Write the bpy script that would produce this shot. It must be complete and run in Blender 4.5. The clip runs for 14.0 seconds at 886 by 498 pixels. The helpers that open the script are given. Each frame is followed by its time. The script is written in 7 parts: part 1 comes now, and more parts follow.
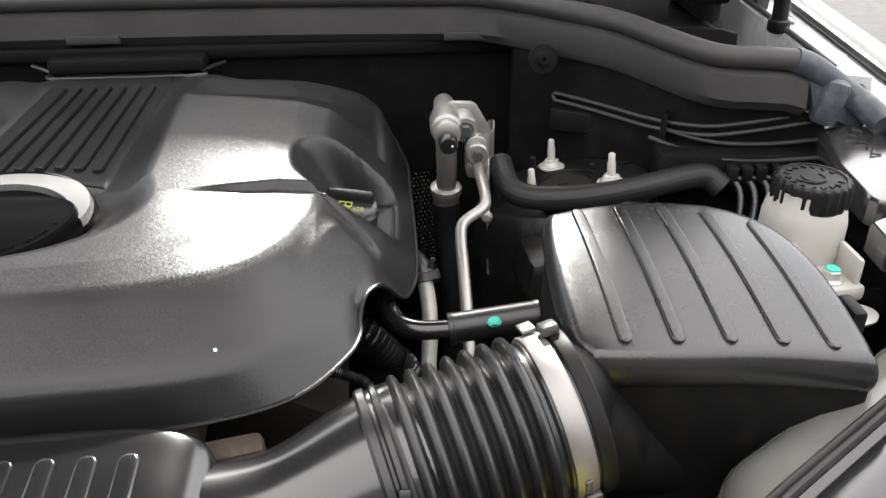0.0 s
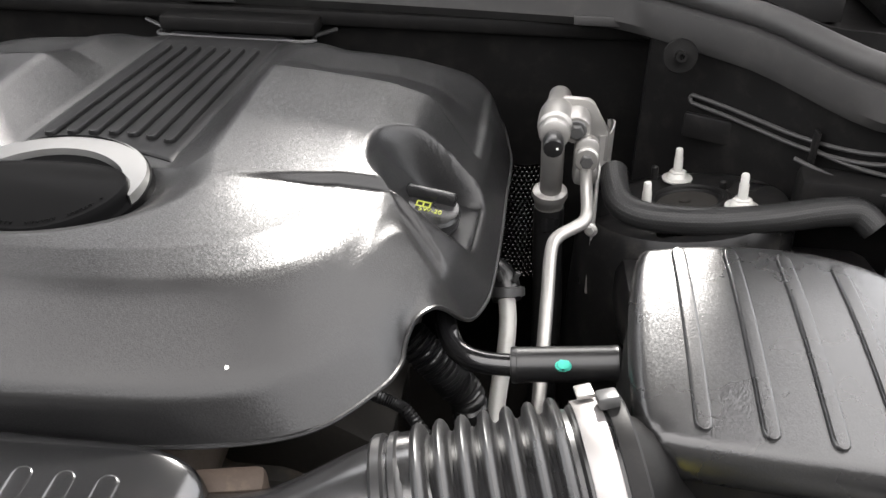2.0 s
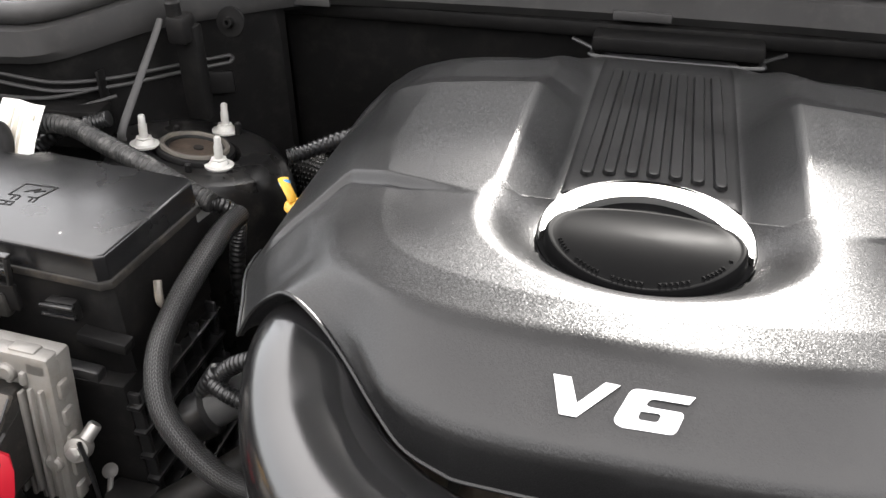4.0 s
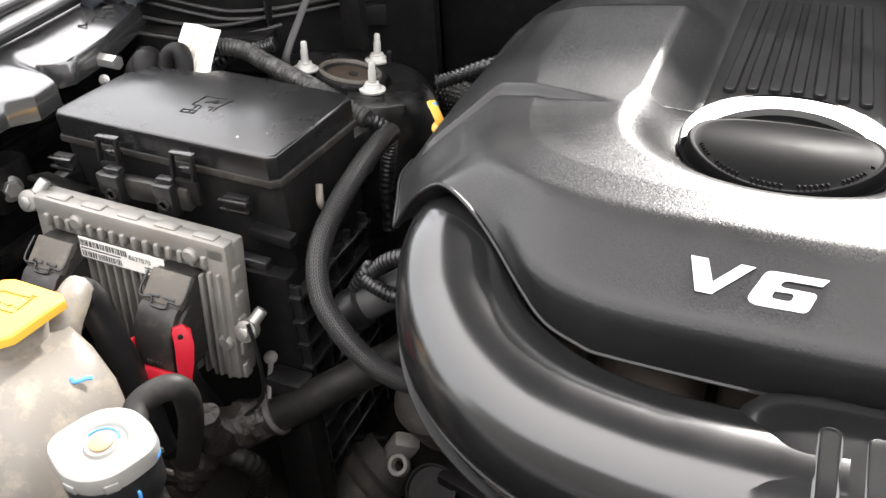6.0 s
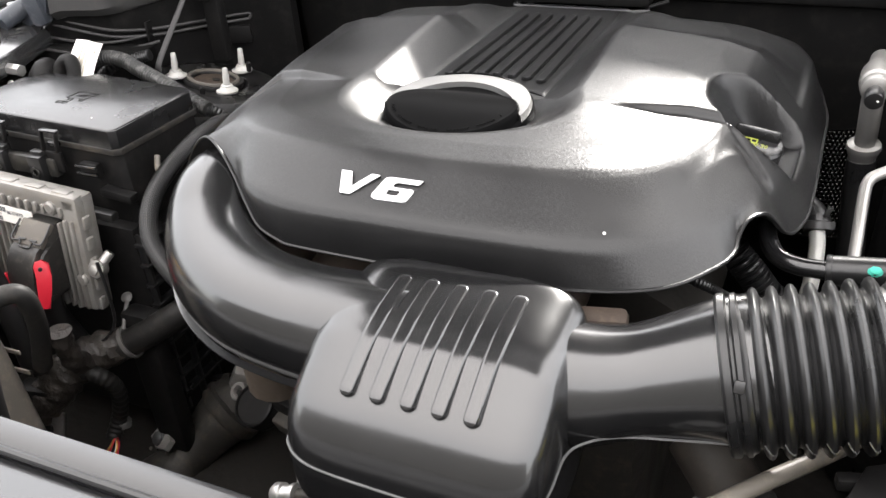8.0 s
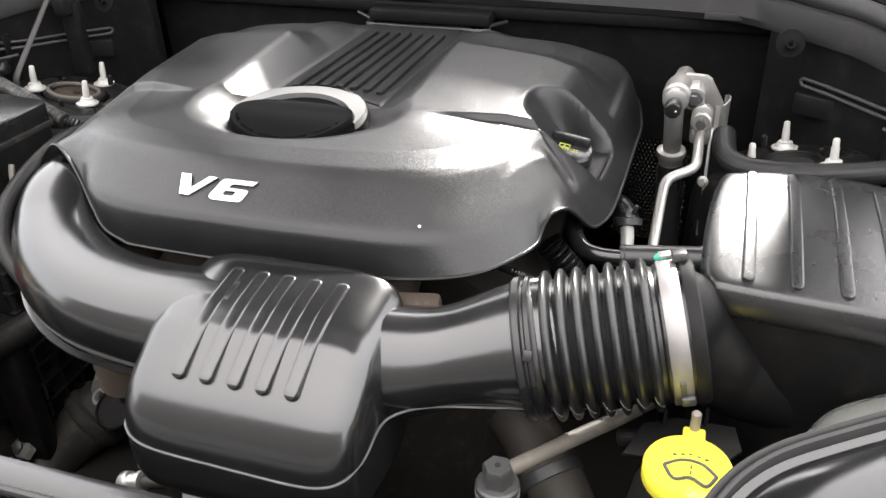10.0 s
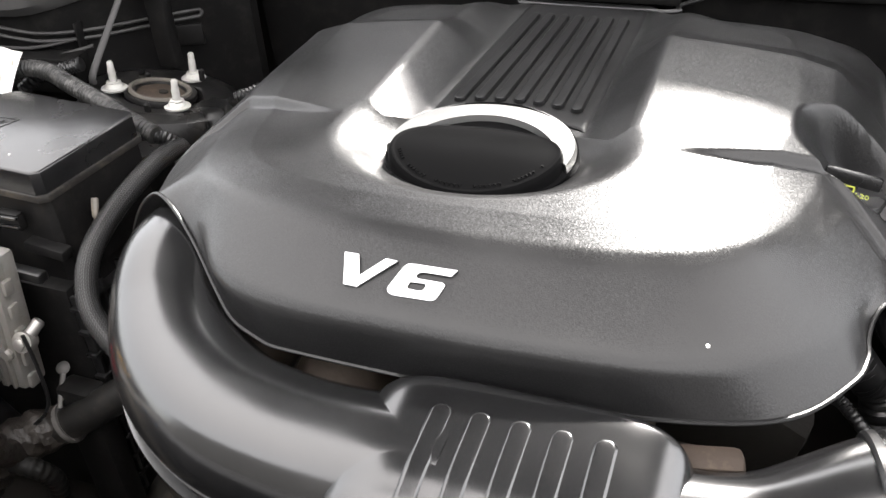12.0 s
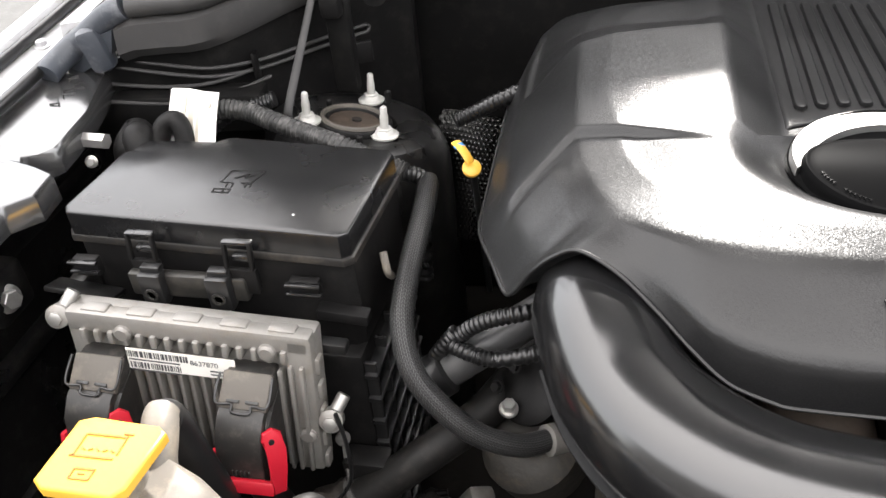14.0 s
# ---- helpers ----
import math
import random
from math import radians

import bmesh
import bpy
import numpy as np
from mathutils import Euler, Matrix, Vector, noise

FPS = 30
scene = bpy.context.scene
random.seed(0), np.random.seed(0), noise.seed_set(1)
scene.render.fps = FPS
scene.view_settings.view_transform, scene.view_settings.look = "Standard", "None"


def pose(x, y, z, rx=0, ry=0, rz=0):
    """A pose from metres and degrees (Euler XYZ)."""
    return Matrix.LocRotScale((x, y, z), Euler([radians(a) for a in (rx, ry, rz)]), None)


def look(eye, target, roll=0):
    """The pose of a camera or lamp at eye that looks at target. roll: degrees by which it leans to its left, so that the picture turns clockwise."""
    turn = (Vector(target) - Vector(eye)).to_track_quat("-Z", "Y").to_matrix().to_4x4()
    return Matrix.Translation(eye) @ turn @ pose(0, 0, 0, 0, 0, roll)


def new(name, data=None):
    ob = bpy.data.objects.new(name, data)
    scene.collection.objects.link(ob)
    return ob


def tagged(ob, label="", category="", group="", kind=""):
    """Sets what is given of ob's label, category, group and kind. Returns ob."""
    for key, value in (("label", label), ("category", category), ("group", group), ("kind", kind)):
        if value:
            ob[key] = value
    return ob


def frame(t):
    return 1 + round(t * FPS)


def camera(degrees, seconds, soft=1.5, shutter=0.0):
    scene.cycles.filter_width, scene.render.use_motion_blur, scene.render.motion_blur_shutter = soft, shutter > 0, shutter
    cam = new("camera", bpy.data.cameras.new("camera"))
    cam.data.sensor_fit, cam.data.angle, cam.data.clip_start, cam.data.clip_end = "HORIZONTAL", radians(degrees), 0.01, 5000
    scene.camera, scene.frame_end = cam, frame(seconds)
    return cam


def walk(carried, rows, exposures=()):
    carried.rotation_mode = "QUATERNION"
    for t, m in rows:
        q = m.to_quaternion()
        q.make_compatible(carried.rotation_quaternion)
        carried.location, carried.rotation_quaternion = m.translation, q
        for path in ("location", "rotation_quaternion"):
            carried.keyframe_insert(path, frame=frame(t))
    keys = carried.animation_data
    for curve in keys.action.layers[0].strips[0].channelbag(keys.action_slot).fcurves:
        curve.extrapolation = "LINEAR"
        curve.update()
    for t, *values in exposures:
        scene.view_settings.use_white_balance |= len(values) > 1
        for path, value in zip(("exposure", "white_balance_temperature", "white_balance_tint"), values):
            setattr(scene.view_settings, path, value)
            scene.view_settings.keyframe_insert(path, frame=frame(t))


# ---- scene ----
cam = camera(54.6, 14.0)
PATH = [
    (0, (0.314, -0.901, 1.387), (0.467, 0.829, 0.394), -0.0),
    (0.5, (0.375, -0.839, 1.385), (0.504, 0.875, 0.363), 2.4),
    (1, (0.42, -0.8, 1.387), (0.462, 0.914, 0.358), 3.2),
    (1.5, (0.418, -0.787, 1.376), (0.34, 0.915, 0.329), 1.9),
    (2, (0.377, -0.798, 1.376), (0.188, 0.886, 0.314), 0.9),
    (2.5, (0.331, -0.802, 1.377), (0.05, 0.865, 0.307), 0.3),
    (3, (0.248, -0.806, 1.383), (-0.092, 0.844, 0.305), -0.3),
    (3.5, (0.12, -0.803, 1.391), (-0.267, 0.836, 0.312), -0.4),
    (4, (-0.009, -0.797, 1.399), (-0.455, 0.818, 0.307), -0.7),
    (4.2, (-0.043, -0.803, 1.404), (-0.522, 0.799, 0.306), -1.1),
    (5.25, (-0.083, -0.84, 1.396), (-0.665, 0.69, 0.264), -2.5),
    (6.3, (0.052, -0.885, 1.38), (-0.703, 0.575, 0.24), -4.2),
    (6.5, (0.089, -0.889, 1.381), (-0.7, 0.556, 0.246), -4.4),
    (7, (0.18, -0.897, 1.381), (-0.669, 0.529, 0.265), -5.3),
    (7.5, (0.254, -0.948, 1.396), (-0.583, 0.518, 0.324), -5.6),
    (8, (0.347, -1.009, 1.399), (-0.407, 0.52, 0.354), -4.7),
    (8.5, (0.411, -1.029, 1.398), (-0.27, 0.544, 0.368), -4.1),
    (8.7, (0.423, -1.031, 1.398), (-0.23, 0.561, 0.379), -3.7),
    (9.75, (0.445, -1.055, 1.410), (-0.12, 0.577, 0.394), -2.1),
    (10.8, (0.377, -1.014, 1.416), (-0.136, 0.621, 0.386), -1.2),
    (11, (0.36, -0.987, 1.408), (-0.166, 0.642, 0.373), -1.1),
    (11.5, (0.29, -0.889, 1.398), (-0.272, 0.708, 0.334), -1.7),
    (12, (0.204, -0.836, 1.385), (-0.43, 0.697, 0.267), -3.9),
    (12.5, (0.043, -0.824, 1.396), (-0.572, 0.683, 0.233), -5.6),
    (13, (-0.11, -0.833, 1.424), (-0.661, 0.679, 0.237), -7.1),
    (13.5, (-0.2, -0.849, 1.427), (-0.67, 0.686, 0.234), -6.1),
    (14, (-0.219, -0.865, 1.428), (-0.621, 0.693, 0.239), -5.7),
]
# the camera opens up after its first second
EXPOSURES = [(0.0, 1.47), (0.7, 1.72), (1.5, 1.9), (3.0, 1.9), (4.0, 1.84), (6.5, 1.92), (14.0, 1.94)]
walk(cam, [(t, look(eye, target, roll)) for t, eye, target, roll in PATH], EXPOSURES)

# ---- light ----
world = bpy.data.worlds.new("world")
scene.world = world
world.use_nodes = True
wn, wl = world.node_tree.nodes, world.node_tree.links
sky = wn.new("ShaderNodeTexSky")
sky.sky_type, sky.sun_disc = "NISHITA", False
sky.sun_elevation, sky.sun_rotation = radians(38), radians(4)
sky.air_density, sky.dust_density = 1.0, 1.0
soften = wn.new("ShaderNodeHueSaturation")
soften.inputs["Saturation"].default_value = 0.25
wl.new(sky.outputs[0], soften.inputs["Color"])
haze = wn.new("ShaderNodeMix")
haze.data_type, haze.blend_type = "RGBA", "ADD"
haze.inputs["Factor"].default_value = 1.0
wl.new(soften.outputs[0], haze.inputs["A"])
# a milky overcast: brightest overhead, dimmer towards the horizon
at_sky = wn.new("ShaderNodeTexCoord")
split = wn.new("ShaderNodeSeparateXYZ")
wl.new(at_sky.outputs["Generated"], split.inputs[0])
climb = wn.new("ShaderNodeMapRange")
climb.inputs["To Min"].default_value, climb.inputs["To Max"].default_value = 0.3, 1.75
wl.new(split.outputs["Z"], climb.inputs["Value"])
veil = wn.new("ShaderNodeVectorMath")
veil.operation = "SCALE"
veil.inputs[0].default_value = (5.63, 5.3, 5.08)
wl.new(climb.outputs[0], veil.inputs["Scale"])
wl.new(veil.outputs[0], haze.inputs["B"])
wl.new(haze.outputs["Result"], wn["Background"].inputs["Color"])
wn["Background"].inputs["Strength"].default_value = 0.12
SUN_AT = (0.058, 0.784, 0.618)
sun = new("sun", bpy.data.lights.new("sun", "SUN"))
sun.data.energy, sun.data.angle, sun.data.color = 3.2, radians(2), (1.0, 0.96, 0.915)
sun.matrix_world = look((SUN_AT[0] * 9, SUN_AT[1] * 9, SUN_AT[2] * 9), (0, 0, 1))


# ---- materials ----
def material(name, colour, rough=0.5, metal=0.0, grain=0.0, size=600.0, vary=0.25, dirt=None, dirt_amount=0.35,
             coat=0.0, kind="noise", patch=14.0, depth=0.0004, random_tone=0.0, transmission=0.0, ior=1.5, glint=0.0, cells=900.0):
    """A surface with fine relief (grain at size per metre), broad unevenness (patch per metre) and dust of its own colour."""
    m = bpy.data.materials.new(name)
    m.use_nodes = True
    n, l = m.node_tree.nodes, m.node_tree.links
    b = n["Principled BSDF"]
    at = n.new("ShaderNodeTexCoord").outputs["Object"]
    broad = n.new("ShaderNodeTexNoise")
    broad.inputs["Scale"].default_value, broad.inputs["Detail"].default_value = patch, 6
    l.new(at, broad.inputs["Vector"])
    fine = n.new("ShaderNodeTexNoise" if kind == "noise" else "ShaderNodeTexVoronoi")
    fine.inputs["Scale"].default_value = size
    l.new(at, fine.inputs["Vector"])
    fine_value = fine.outputs[0]
    mix = n.new("ShaderNodeMix")
    mix.data_type = "RGBA"
    mix.inputs["A"].default_value = (*[c * (1 - vary) for c in colour], 1)
    mix.inputs["B"].default_value = (*[min(1, c * (1 + vary)) for c in colour], 1)
    l.new(broad.outputs[0], mix.inputs["Factor"])
    colour_out = mix.outputs["Result"]
    if random_tone:
        info = n.new("ShaderNodeObjectInfo")
        tone = n.new("ShaderNodeMapRange")
        tone.inputs["To Min"].default_value, tone.inputs["To Max"].default_value = 1 - random_tone, 1 + random_tone
        l.new(info.outputs["Random"], tone.inputs["Value"])
        hue = n.new("ShaderNodeHueSaturation")
        l.new(tone.outputs[0], hue.inputs["Value"])
        l.new(colour_out, hue.inputs["Color"])
        colour_out = hue.outputs[0]
    if dirt:
        spot = n.new("ShaderNodeTexNoise")
        spot.inputs["Scale"].default_value, spot.inputs["Detail"].default_value, spot.inputs["Roughness"].default_value = patch * 2.6, 9, 0.7
        l.new(at, spot.inputs["Vector"])
        ramp = n.new("ShaderNodeMapRange")
        ramp.inputs["From Min"].default_value, ramp.inputs["From Max"].default_value = 0.5, 0.72
        ramp.inputs["To Max"].default_value = dirt_amount
        l.new(spot.outputs[0], ramp.inputs["Value"])
        over = n.new("ShaderNodeMix")
        over.data_type = "RGBA"
        over.inputs["B"].default_value = (*dirt, 1)
        l.new(ramp.outputs[0], over.inputs["Factor"])
        l.new(colour_out, over.inputs["A"])
        colour_out = over.outputs["Result"]
    l.new(colour_out, b.inputs["Base Color"])
    wear = n.new("ShaderNodeMapRange")
    wear.inputs["From Min"].default_value, wear.inputs["From Max"].default_value = 0.3, 0.7
    wear.inputs["To Min"].default_value, wear.inputs["To Max"].default_value = max(0.03, rough * 0.85), min(1, rough * 1.18)
    l.new(broad.outputs[0], wear.inputs["Value"])
    l.new(wear.outputs[0], b.inputs["Roughness"])
    b.inputs["Metallic"].default_value = metal
    b.inputs["IOR"].default_value = ior
    b.inputs["Coat Weight"].default_value = coat
    b.inputs["Coat Roughness"].default_value = 0.12
    b.inputs["Transmission Weight"].default_value = transmission
    if grain:
        bump = n.new("ShaderNodeBump")
        bump.inputs["Strength"].default_value, bump.inputs["Distance"].default_value = grain, depth
        l.new(fine_value, bump.inputs["Height"])
        normal = bump.outputs[0]
        if glint:
            # moulded-in grain: every tiny cell leans its own way
            cell = n.new("ShaderNodeTexVoronoi")
            cell.inputs["Scale"].default_value = cells
            l.new(at, cell.inputs["Vector"])
            centred = n.new("ShaderNodeVectorMath")
            centred.operation = "MULTIPLY_ADD"
            l.new(cell.outputs["Color"], centred.inputs[0])
            centred.inputs[1].default_value = (glint,) * 3
            centred.inputs[2].default_value = (-glint / 2,) * 3
            added = n.new("ShaderNodeVectorMath")
            l.new(centred.outputs[0], added.inputs[0])
            l.new(normal, added.inputs[1])
            unit = n.new("ShaderNodeVectorMath")
            unit.operation = "NORMALIZE"
            l.new(added.outputs[0], unit.inputs[0])
            normal = unit.outputs[0]
        l.new(normal, b.inputs["Normal"])
    return m


DUST = (0.16, 0.15, 0.135)
GRAINED = material("grained_black_plastic", (0.014, 0.014, 0.0145), 0.335, ior=1.5, grain=0.32, size=720, depth=0.0004, glint=0.14, cells=1500, dirt=DUST, dirt_amount=0.02)
MOULD = material("moulded_black_plastic", (0.010, 0.010, 0.0105), 0.19, ior=1.9, grain=0.05, size=300, dirt=DUST, dirt_amount=0.03)
SATIN = material("satin_black_plastic", (0.010, 0.010, 0.0105), 0.18, ior=1.75, grain=0.05, size=300, dirt=DUST, dirt_amount=0.03)
FINE = material("fine_grained_black_plastic", (0.014, 0.014, 0.0145), 0.27, ior=1.72, grain=0.22, size=700, depth=0.0004, glint=0.10, cells=1700, dirt=DUST, dirt_amount=0.03)
DULL = material("dull_black_plastic", (0.0095, 0.0092, 0.0093), 0.45, ior=1.27, grain=0.15, size=500, dirt=DUST, dirt_amount=0.07)
RUBBER = material("black_rubber", (0.012, 0.012, 0.0125), 0.3, ior=1.6, grain=0.1, size=400, dirt=DUST, dirt_amount=0.05)
SEAL = material("weatherstrip_rubber", (0.042, 0.041, 0.041), 0.5, ior=1.45, grain=0.2, size=700, dirt=DUST, dirt_amount=0.12)
DARK = material("dark_underbody", (0.023, 0.0215, 0.0195), 0.75, ior=1.25, grain=0.4, size=80, depth=0.002, dirt=(0.03, 0.026, 0.022), dirt_amount=0.5)
SOOT = material("dirty_cast_metal", (0.05, 0.047, 0.042), 0.6, metal=0.4, grain=0.5, size=90, depth=0.002, dirt=(0.14, 0.11, 0.08), dirt_amount=0.6)
CAST = material("cast_aluminium", (0.31, 0.298, 0.28), 0.48, metal=0.5, grain=0.35, size=420, depth=0.0006, dirt=(0.2, 0.17, 0.13), dirt_amount=0.45)
ALLOY = material("drawn_aluminium", (0.39, 0.38, 0.365), 0.38, metal=0.75, grain=0.1, size=300, dirt=(0.3, 0.28, 0.24), dirt_amount=0.3)
ZINC = material("zinc_plated_steel", (0.6, 0.59, 0.57), 0.38, metal=0.8, grain=0.15, size=500, dirt=(0.25, 0.22, 0.18), dirt_amount=0.4)
CHROME = material("satin_bright_trim", (0.27, 0.268, 0.265), 0.42, metal=1.0, vary=0.05)
BADGE = material("brushed_badge", (0.72, 0.72, 0.73), 0.35, metal=0.55, grain=0.08, size=900, vary=0.04)
PAINT = material("silver_white_paint", (0.52, 0.52, 0.53), 0.3, coat=0.6, vary=0.06, grain=0.03, size=200, dirt=(0.35, 0.33, 0.3), dirt_amount=0.25)
BLACKPAINT = material("black_painted_steel", (0.009, 0.0088, 0.009), 0.3, ior=1.36, grain=0.06, size=60, dirt=DUST, dirt_amount=0.18)
MILKY = material("milky_polyethylene", (0.178, 0.161, 0.139), 0.42, grain=0.15, size=120, vary=0.16, dirt=(0.42, 0.36, 0.27), dirt_amount=0.5)
RESWHITE = material("white_polyethylene", (0.5, 0.485, 0.455), 0.42, grain=0.12, size=120, vary=0.06, dirt=(0.42, 0.37, 0.3), dirt_amount=0.3)
YELLOW = material("amber_yellow_plastic", (0.86, 0.47, 0.06), 0.35, grain=0.15, size=350, vary=0.08)
LEMON = material("lemon_yellow_plastic", (0.85, 0.75, 0.06), 0.38, grain=0.15, size=350, vary=0.06)
RED = material("red_plastic", (0.5, 0.012, 0.028), 0.38, vary=0.1)
TEAL = material("teal_paint_mark", (0.05, 0.55, 0.42), 0.5)
BLUEINK = material("blue_ink", (0.08, 0.32, 0.75), 0.5)
PAPER = material("white_paper_label", (0.82, 0.81, 0.77), 0.6, vary=0.05, dirt=(0.55, 0.5, 0.4), dirt_amount=0.35)
INK = material("dark_print", (0.07, 0.07, 0.075), 0.6)
LIME = material("lime_print", (0.36, 0.40, 0.04), 0.5)
DUSTY = material("dusty_plastic", (0.10, 0.09, 0.078), 0.6, grain=0.3, size=400, dirt=(0.24, 0.21, 0.17), dirt_amount=0.5)
LIDMAT = material("satin_lid_plastic", (0.009, 0.009, 0.0096), 0.25, ior=1.68, grain=0.14, size=900, dirt=DUST, dirt_amount=0.05)
BRAIDBASE = material("braid_core", (0.012, 0.012, 0.012), 0.6)
BRAID = material("braided_sleeve", (0.06, 0.06, 0.061), 0.36, grain=0.3, size=900, dirt=DUST, dirt_amount=0.15)
BRAID_DARK = material("dark_braided_sleeve", (0.024, 0.024, 0.0245), 0.36, grain=0.3, size=900, dirt=DUST, dirt_amount=0.1)
FOIL = material("dimpled_heat_shield", (0.17, 0.17, 0.165), 0.17, metal=1.0, dirt=(0.05, 0.045, 0.04), dirt_amount=0.5)
BAND = material("rolled_steel_band", (0.34, 0.325, 0.32), 0.5, metal=0.85, grain=0.1, size=300, dirt=(0.2, 0.18, 0.16), dirt_amount=0.3)
COPPER = material("oxidised_wire", (0.55, 0.12, 0.08), 0.5)
RUST = material("rusty_steel", (0.05, 0.036, 0.027), 0.7, metal=0.3, grain=0.5, size=200, depth=0.001, dirt=(0.16, 0.12, 0.08), dirt_amount=0.5)
PAD = material("hood_pad", (0.02, 0.02, 0.02), 0.9, grain=0.5, size=90, depth=0.003)
TARMAC = material("worn_asphalt", (0.07, 0.069, 0.067), 0.85, grain=0.5, size=60, depth=0.004, dirt=(0.11, 0.105, 0.1))
# near-black copy of the black plastics, with the shade of deep places in its colour
SHADE = material("shaded_black_plastic", (0.007, 0.0068, 0.0068), 0.55, ior=1.22, grain=0.2, size=300, dirt=(0.03, 0.028, 0.025), dirt_amount=0.3)
EMBLEM = material("smooth_black_emblem", (0.006, 0.006, 0.0062), 0.36, ior=1.06, grain=0.04, size=500, vary=0.1)
FINMAT = material("fine_fin_plastic", (0.012, 0.012, 0.0125), 0.34, ior=1.3, grain=0.12, size=700, dirt=DUST, dirt_amount=0.03)
BOOTGREY = material("blue_grey_rubber", (0.05, 0.056, 0.068), 0.4, grain=0.15, size=300, dirt=(0.25, 0.25, 0.26), dirt_amount=0.4)
RAILPAINT = material("glossy_rail_paint", (0.03, 0.03, 0.031), 0.17, ior=2.4, grain=0.05, size=50, dirt=DUST, dirt_amount=0.25)
TAPE = material("crinkled_cloth_tape", (0.026, 0.022, 0.019), 0.5, grain=0.8, size=130, depth=0.003, dirt=(0.085, 0.07, 0.056), dirt_amount=0.5)
STUDMAT = material("pale_zinc_stud", (0.55, 0.545, 0.52), 0.45, metal=0.25, grain=0.15, size=400, dirt=(0.3, 0.26, 0.2), dirt_amount=0.4)
BROWNCAST = material("brown_stained_casting", (0.11, 0.088, 0.07), 0.55, metal=0.3, grain=0.5, size=160, depth=0.001, dirt=(0.07, 0.055, 0.04), dirt_amount=0.6)
BOLTGREY = material("dark_phosphated_steel", (0.10, 0.10, 0.10), 0.4, metal=0.6, grain=0.2, size=400)
GLASS = material("tinted_windscreen", (0.006, 0.0065, 0.0065), 0.12, ior=1.15, vary=0.05)


# ---- mesh helpers ----
def mesh_of(name, bm, mat, smooth=True):
    me = bpy.data.meshes.new(name)
    bmesh.ops.recalc_face_normals(bm, faces=bm.faces)
    if smooth:
        for f in bm.faces:
            f.smooth = True
        for e in bm.edges:
            if len(e.link_faces) == 2 and e.calc_face_angle(0) > radians(38):
                e.smooth = False
    bm.to_mesh(me)
    bm.free()
    me.materials.append(mat)
    return me


def thing(name, at, label, category, group="", kind=""):
    e = new(name)
    e.location, e.empty_display_size = at, 0.02
    return tagged(e, label, category, group, kind)


def part(name, bm, mat, parent, label="", smooth=True):
    """One mesh object, built in world places, under a thing or a part."""
    ob = new(name, mesh_of(name, bm, mat, smooth))
    ob.parent = parent
    ob.matrix_parent_inverse = Matrix.Translation(-parent.location)
    if label:
        ob["label"] = label
    return ob


def single(name, bm, mat, label, category, group="", kind="", smooth=True):
    return tagged(new(name, mesh_of(name, bm, mat, smooth)), label, category, group, kind)


def box(bm, centre, size, bevel=0.0, turn=None, segments=2):
    made = bmesh.ops.create_cube(bm, size=1)["verts"]
    bmesh.ops.scale(bm, vec=size, verts=made)
    if bevel:
        edges = list({e for v in made for e in v.link_edges})
        made = bmesh.ops.bevel(bm, geom=edges + made, offset=bevel, segments=segments, profile=0.5, affect="EDGES", clamp_overlap=True)["verts"]
    m = Matrix.Translation(centre) @ (turn if turn else Matrix())
    bmesh.ops.transform(bm, matrix=m, verts=made)
    return bm


def boxed(centre, size, bevel=0.0, turn=None, segments=2):
    return box(bmesh.new(), centre, size, bevel, turn, segments)


def spline(points, steps=10, closed=False):
    """Catmull-Rom through points."""
    p = [Vector(q) for q in points]
    n = len(p)
    out = []
    for i in range(n if closed else n - 1):
        a, b, c, d = (p[(i + k) % n] if closed else p[min(max(i + k, 0), n - 1)] for k in (-1, 0, 1, 2))
        for s in range(steps):
            t = s / steps
            out.append(0.5 * (2 * b + (c - a) * t + (2 * a - 5 * b + 4 * c - d) * t * t + (3 * b - a - 3 * c + d) * t ** 3))
    if not closed:
        out.append(p[-1])
    return out


def frames(path):
    """Side and up vectors carried along a path without twist."""
    ways = [(path[min(i + 1, len(path) - 1)] - path[max(i - 1, 0)]).normalized() for i in range(len(path))]
    up = Vector((0, 0, 1)) if abs(ways[0].z) < 0.9 else Vector((0, 1, 0))
    out = []
    for w in ways:
        side = w.cross(up).normalized()
        up = side.cross(w).normalized()
        out.append((w, side, up))
    return out


def loft(bm, rings, caps=True, closed=True):
    rows = [[bm.verts.new(p) for p in ring] for ring in rings]
    n = len(rows[0])
    for a, b in zip(rows, rows[1:]):
        for i in range(n if closed else n - 1):
            bm.faces.new((a[i], a[(i + 1) % n], b[(i + 1) % n], b[i]))
    if caps and closed:
        bm.faces.new(rows[0][::-1])
        bm.faces.new(rows[-1])
    return rows


def tube(bm, points, radius, sides=16, steps=8, smooth_path=True, flat=1.0, caps=True):
    """A hose or rod along points; radius is a number or a function of 0..1 along it; flat squeezes its height."""
    path = spline(points, steps) if smooth_path else [Vector(p) for p in points]
    total = len(path) - 1
    rings = []
    for i, (w, side, up) in enumerate(frames(path)):
        r = radius(i / total) if callable(radius) else radius
        rings.append([path[i] + side * (r * math.cos(a)) + up * (r * flat * math.sin(a))
                      for a in (2 * math.pi * k / sides for k in range(sides))])
    loft(bm, rings, caps)
    return bm


def tubed(*args, **kw):
    return tube(bmesh.new(), *args, **kw)


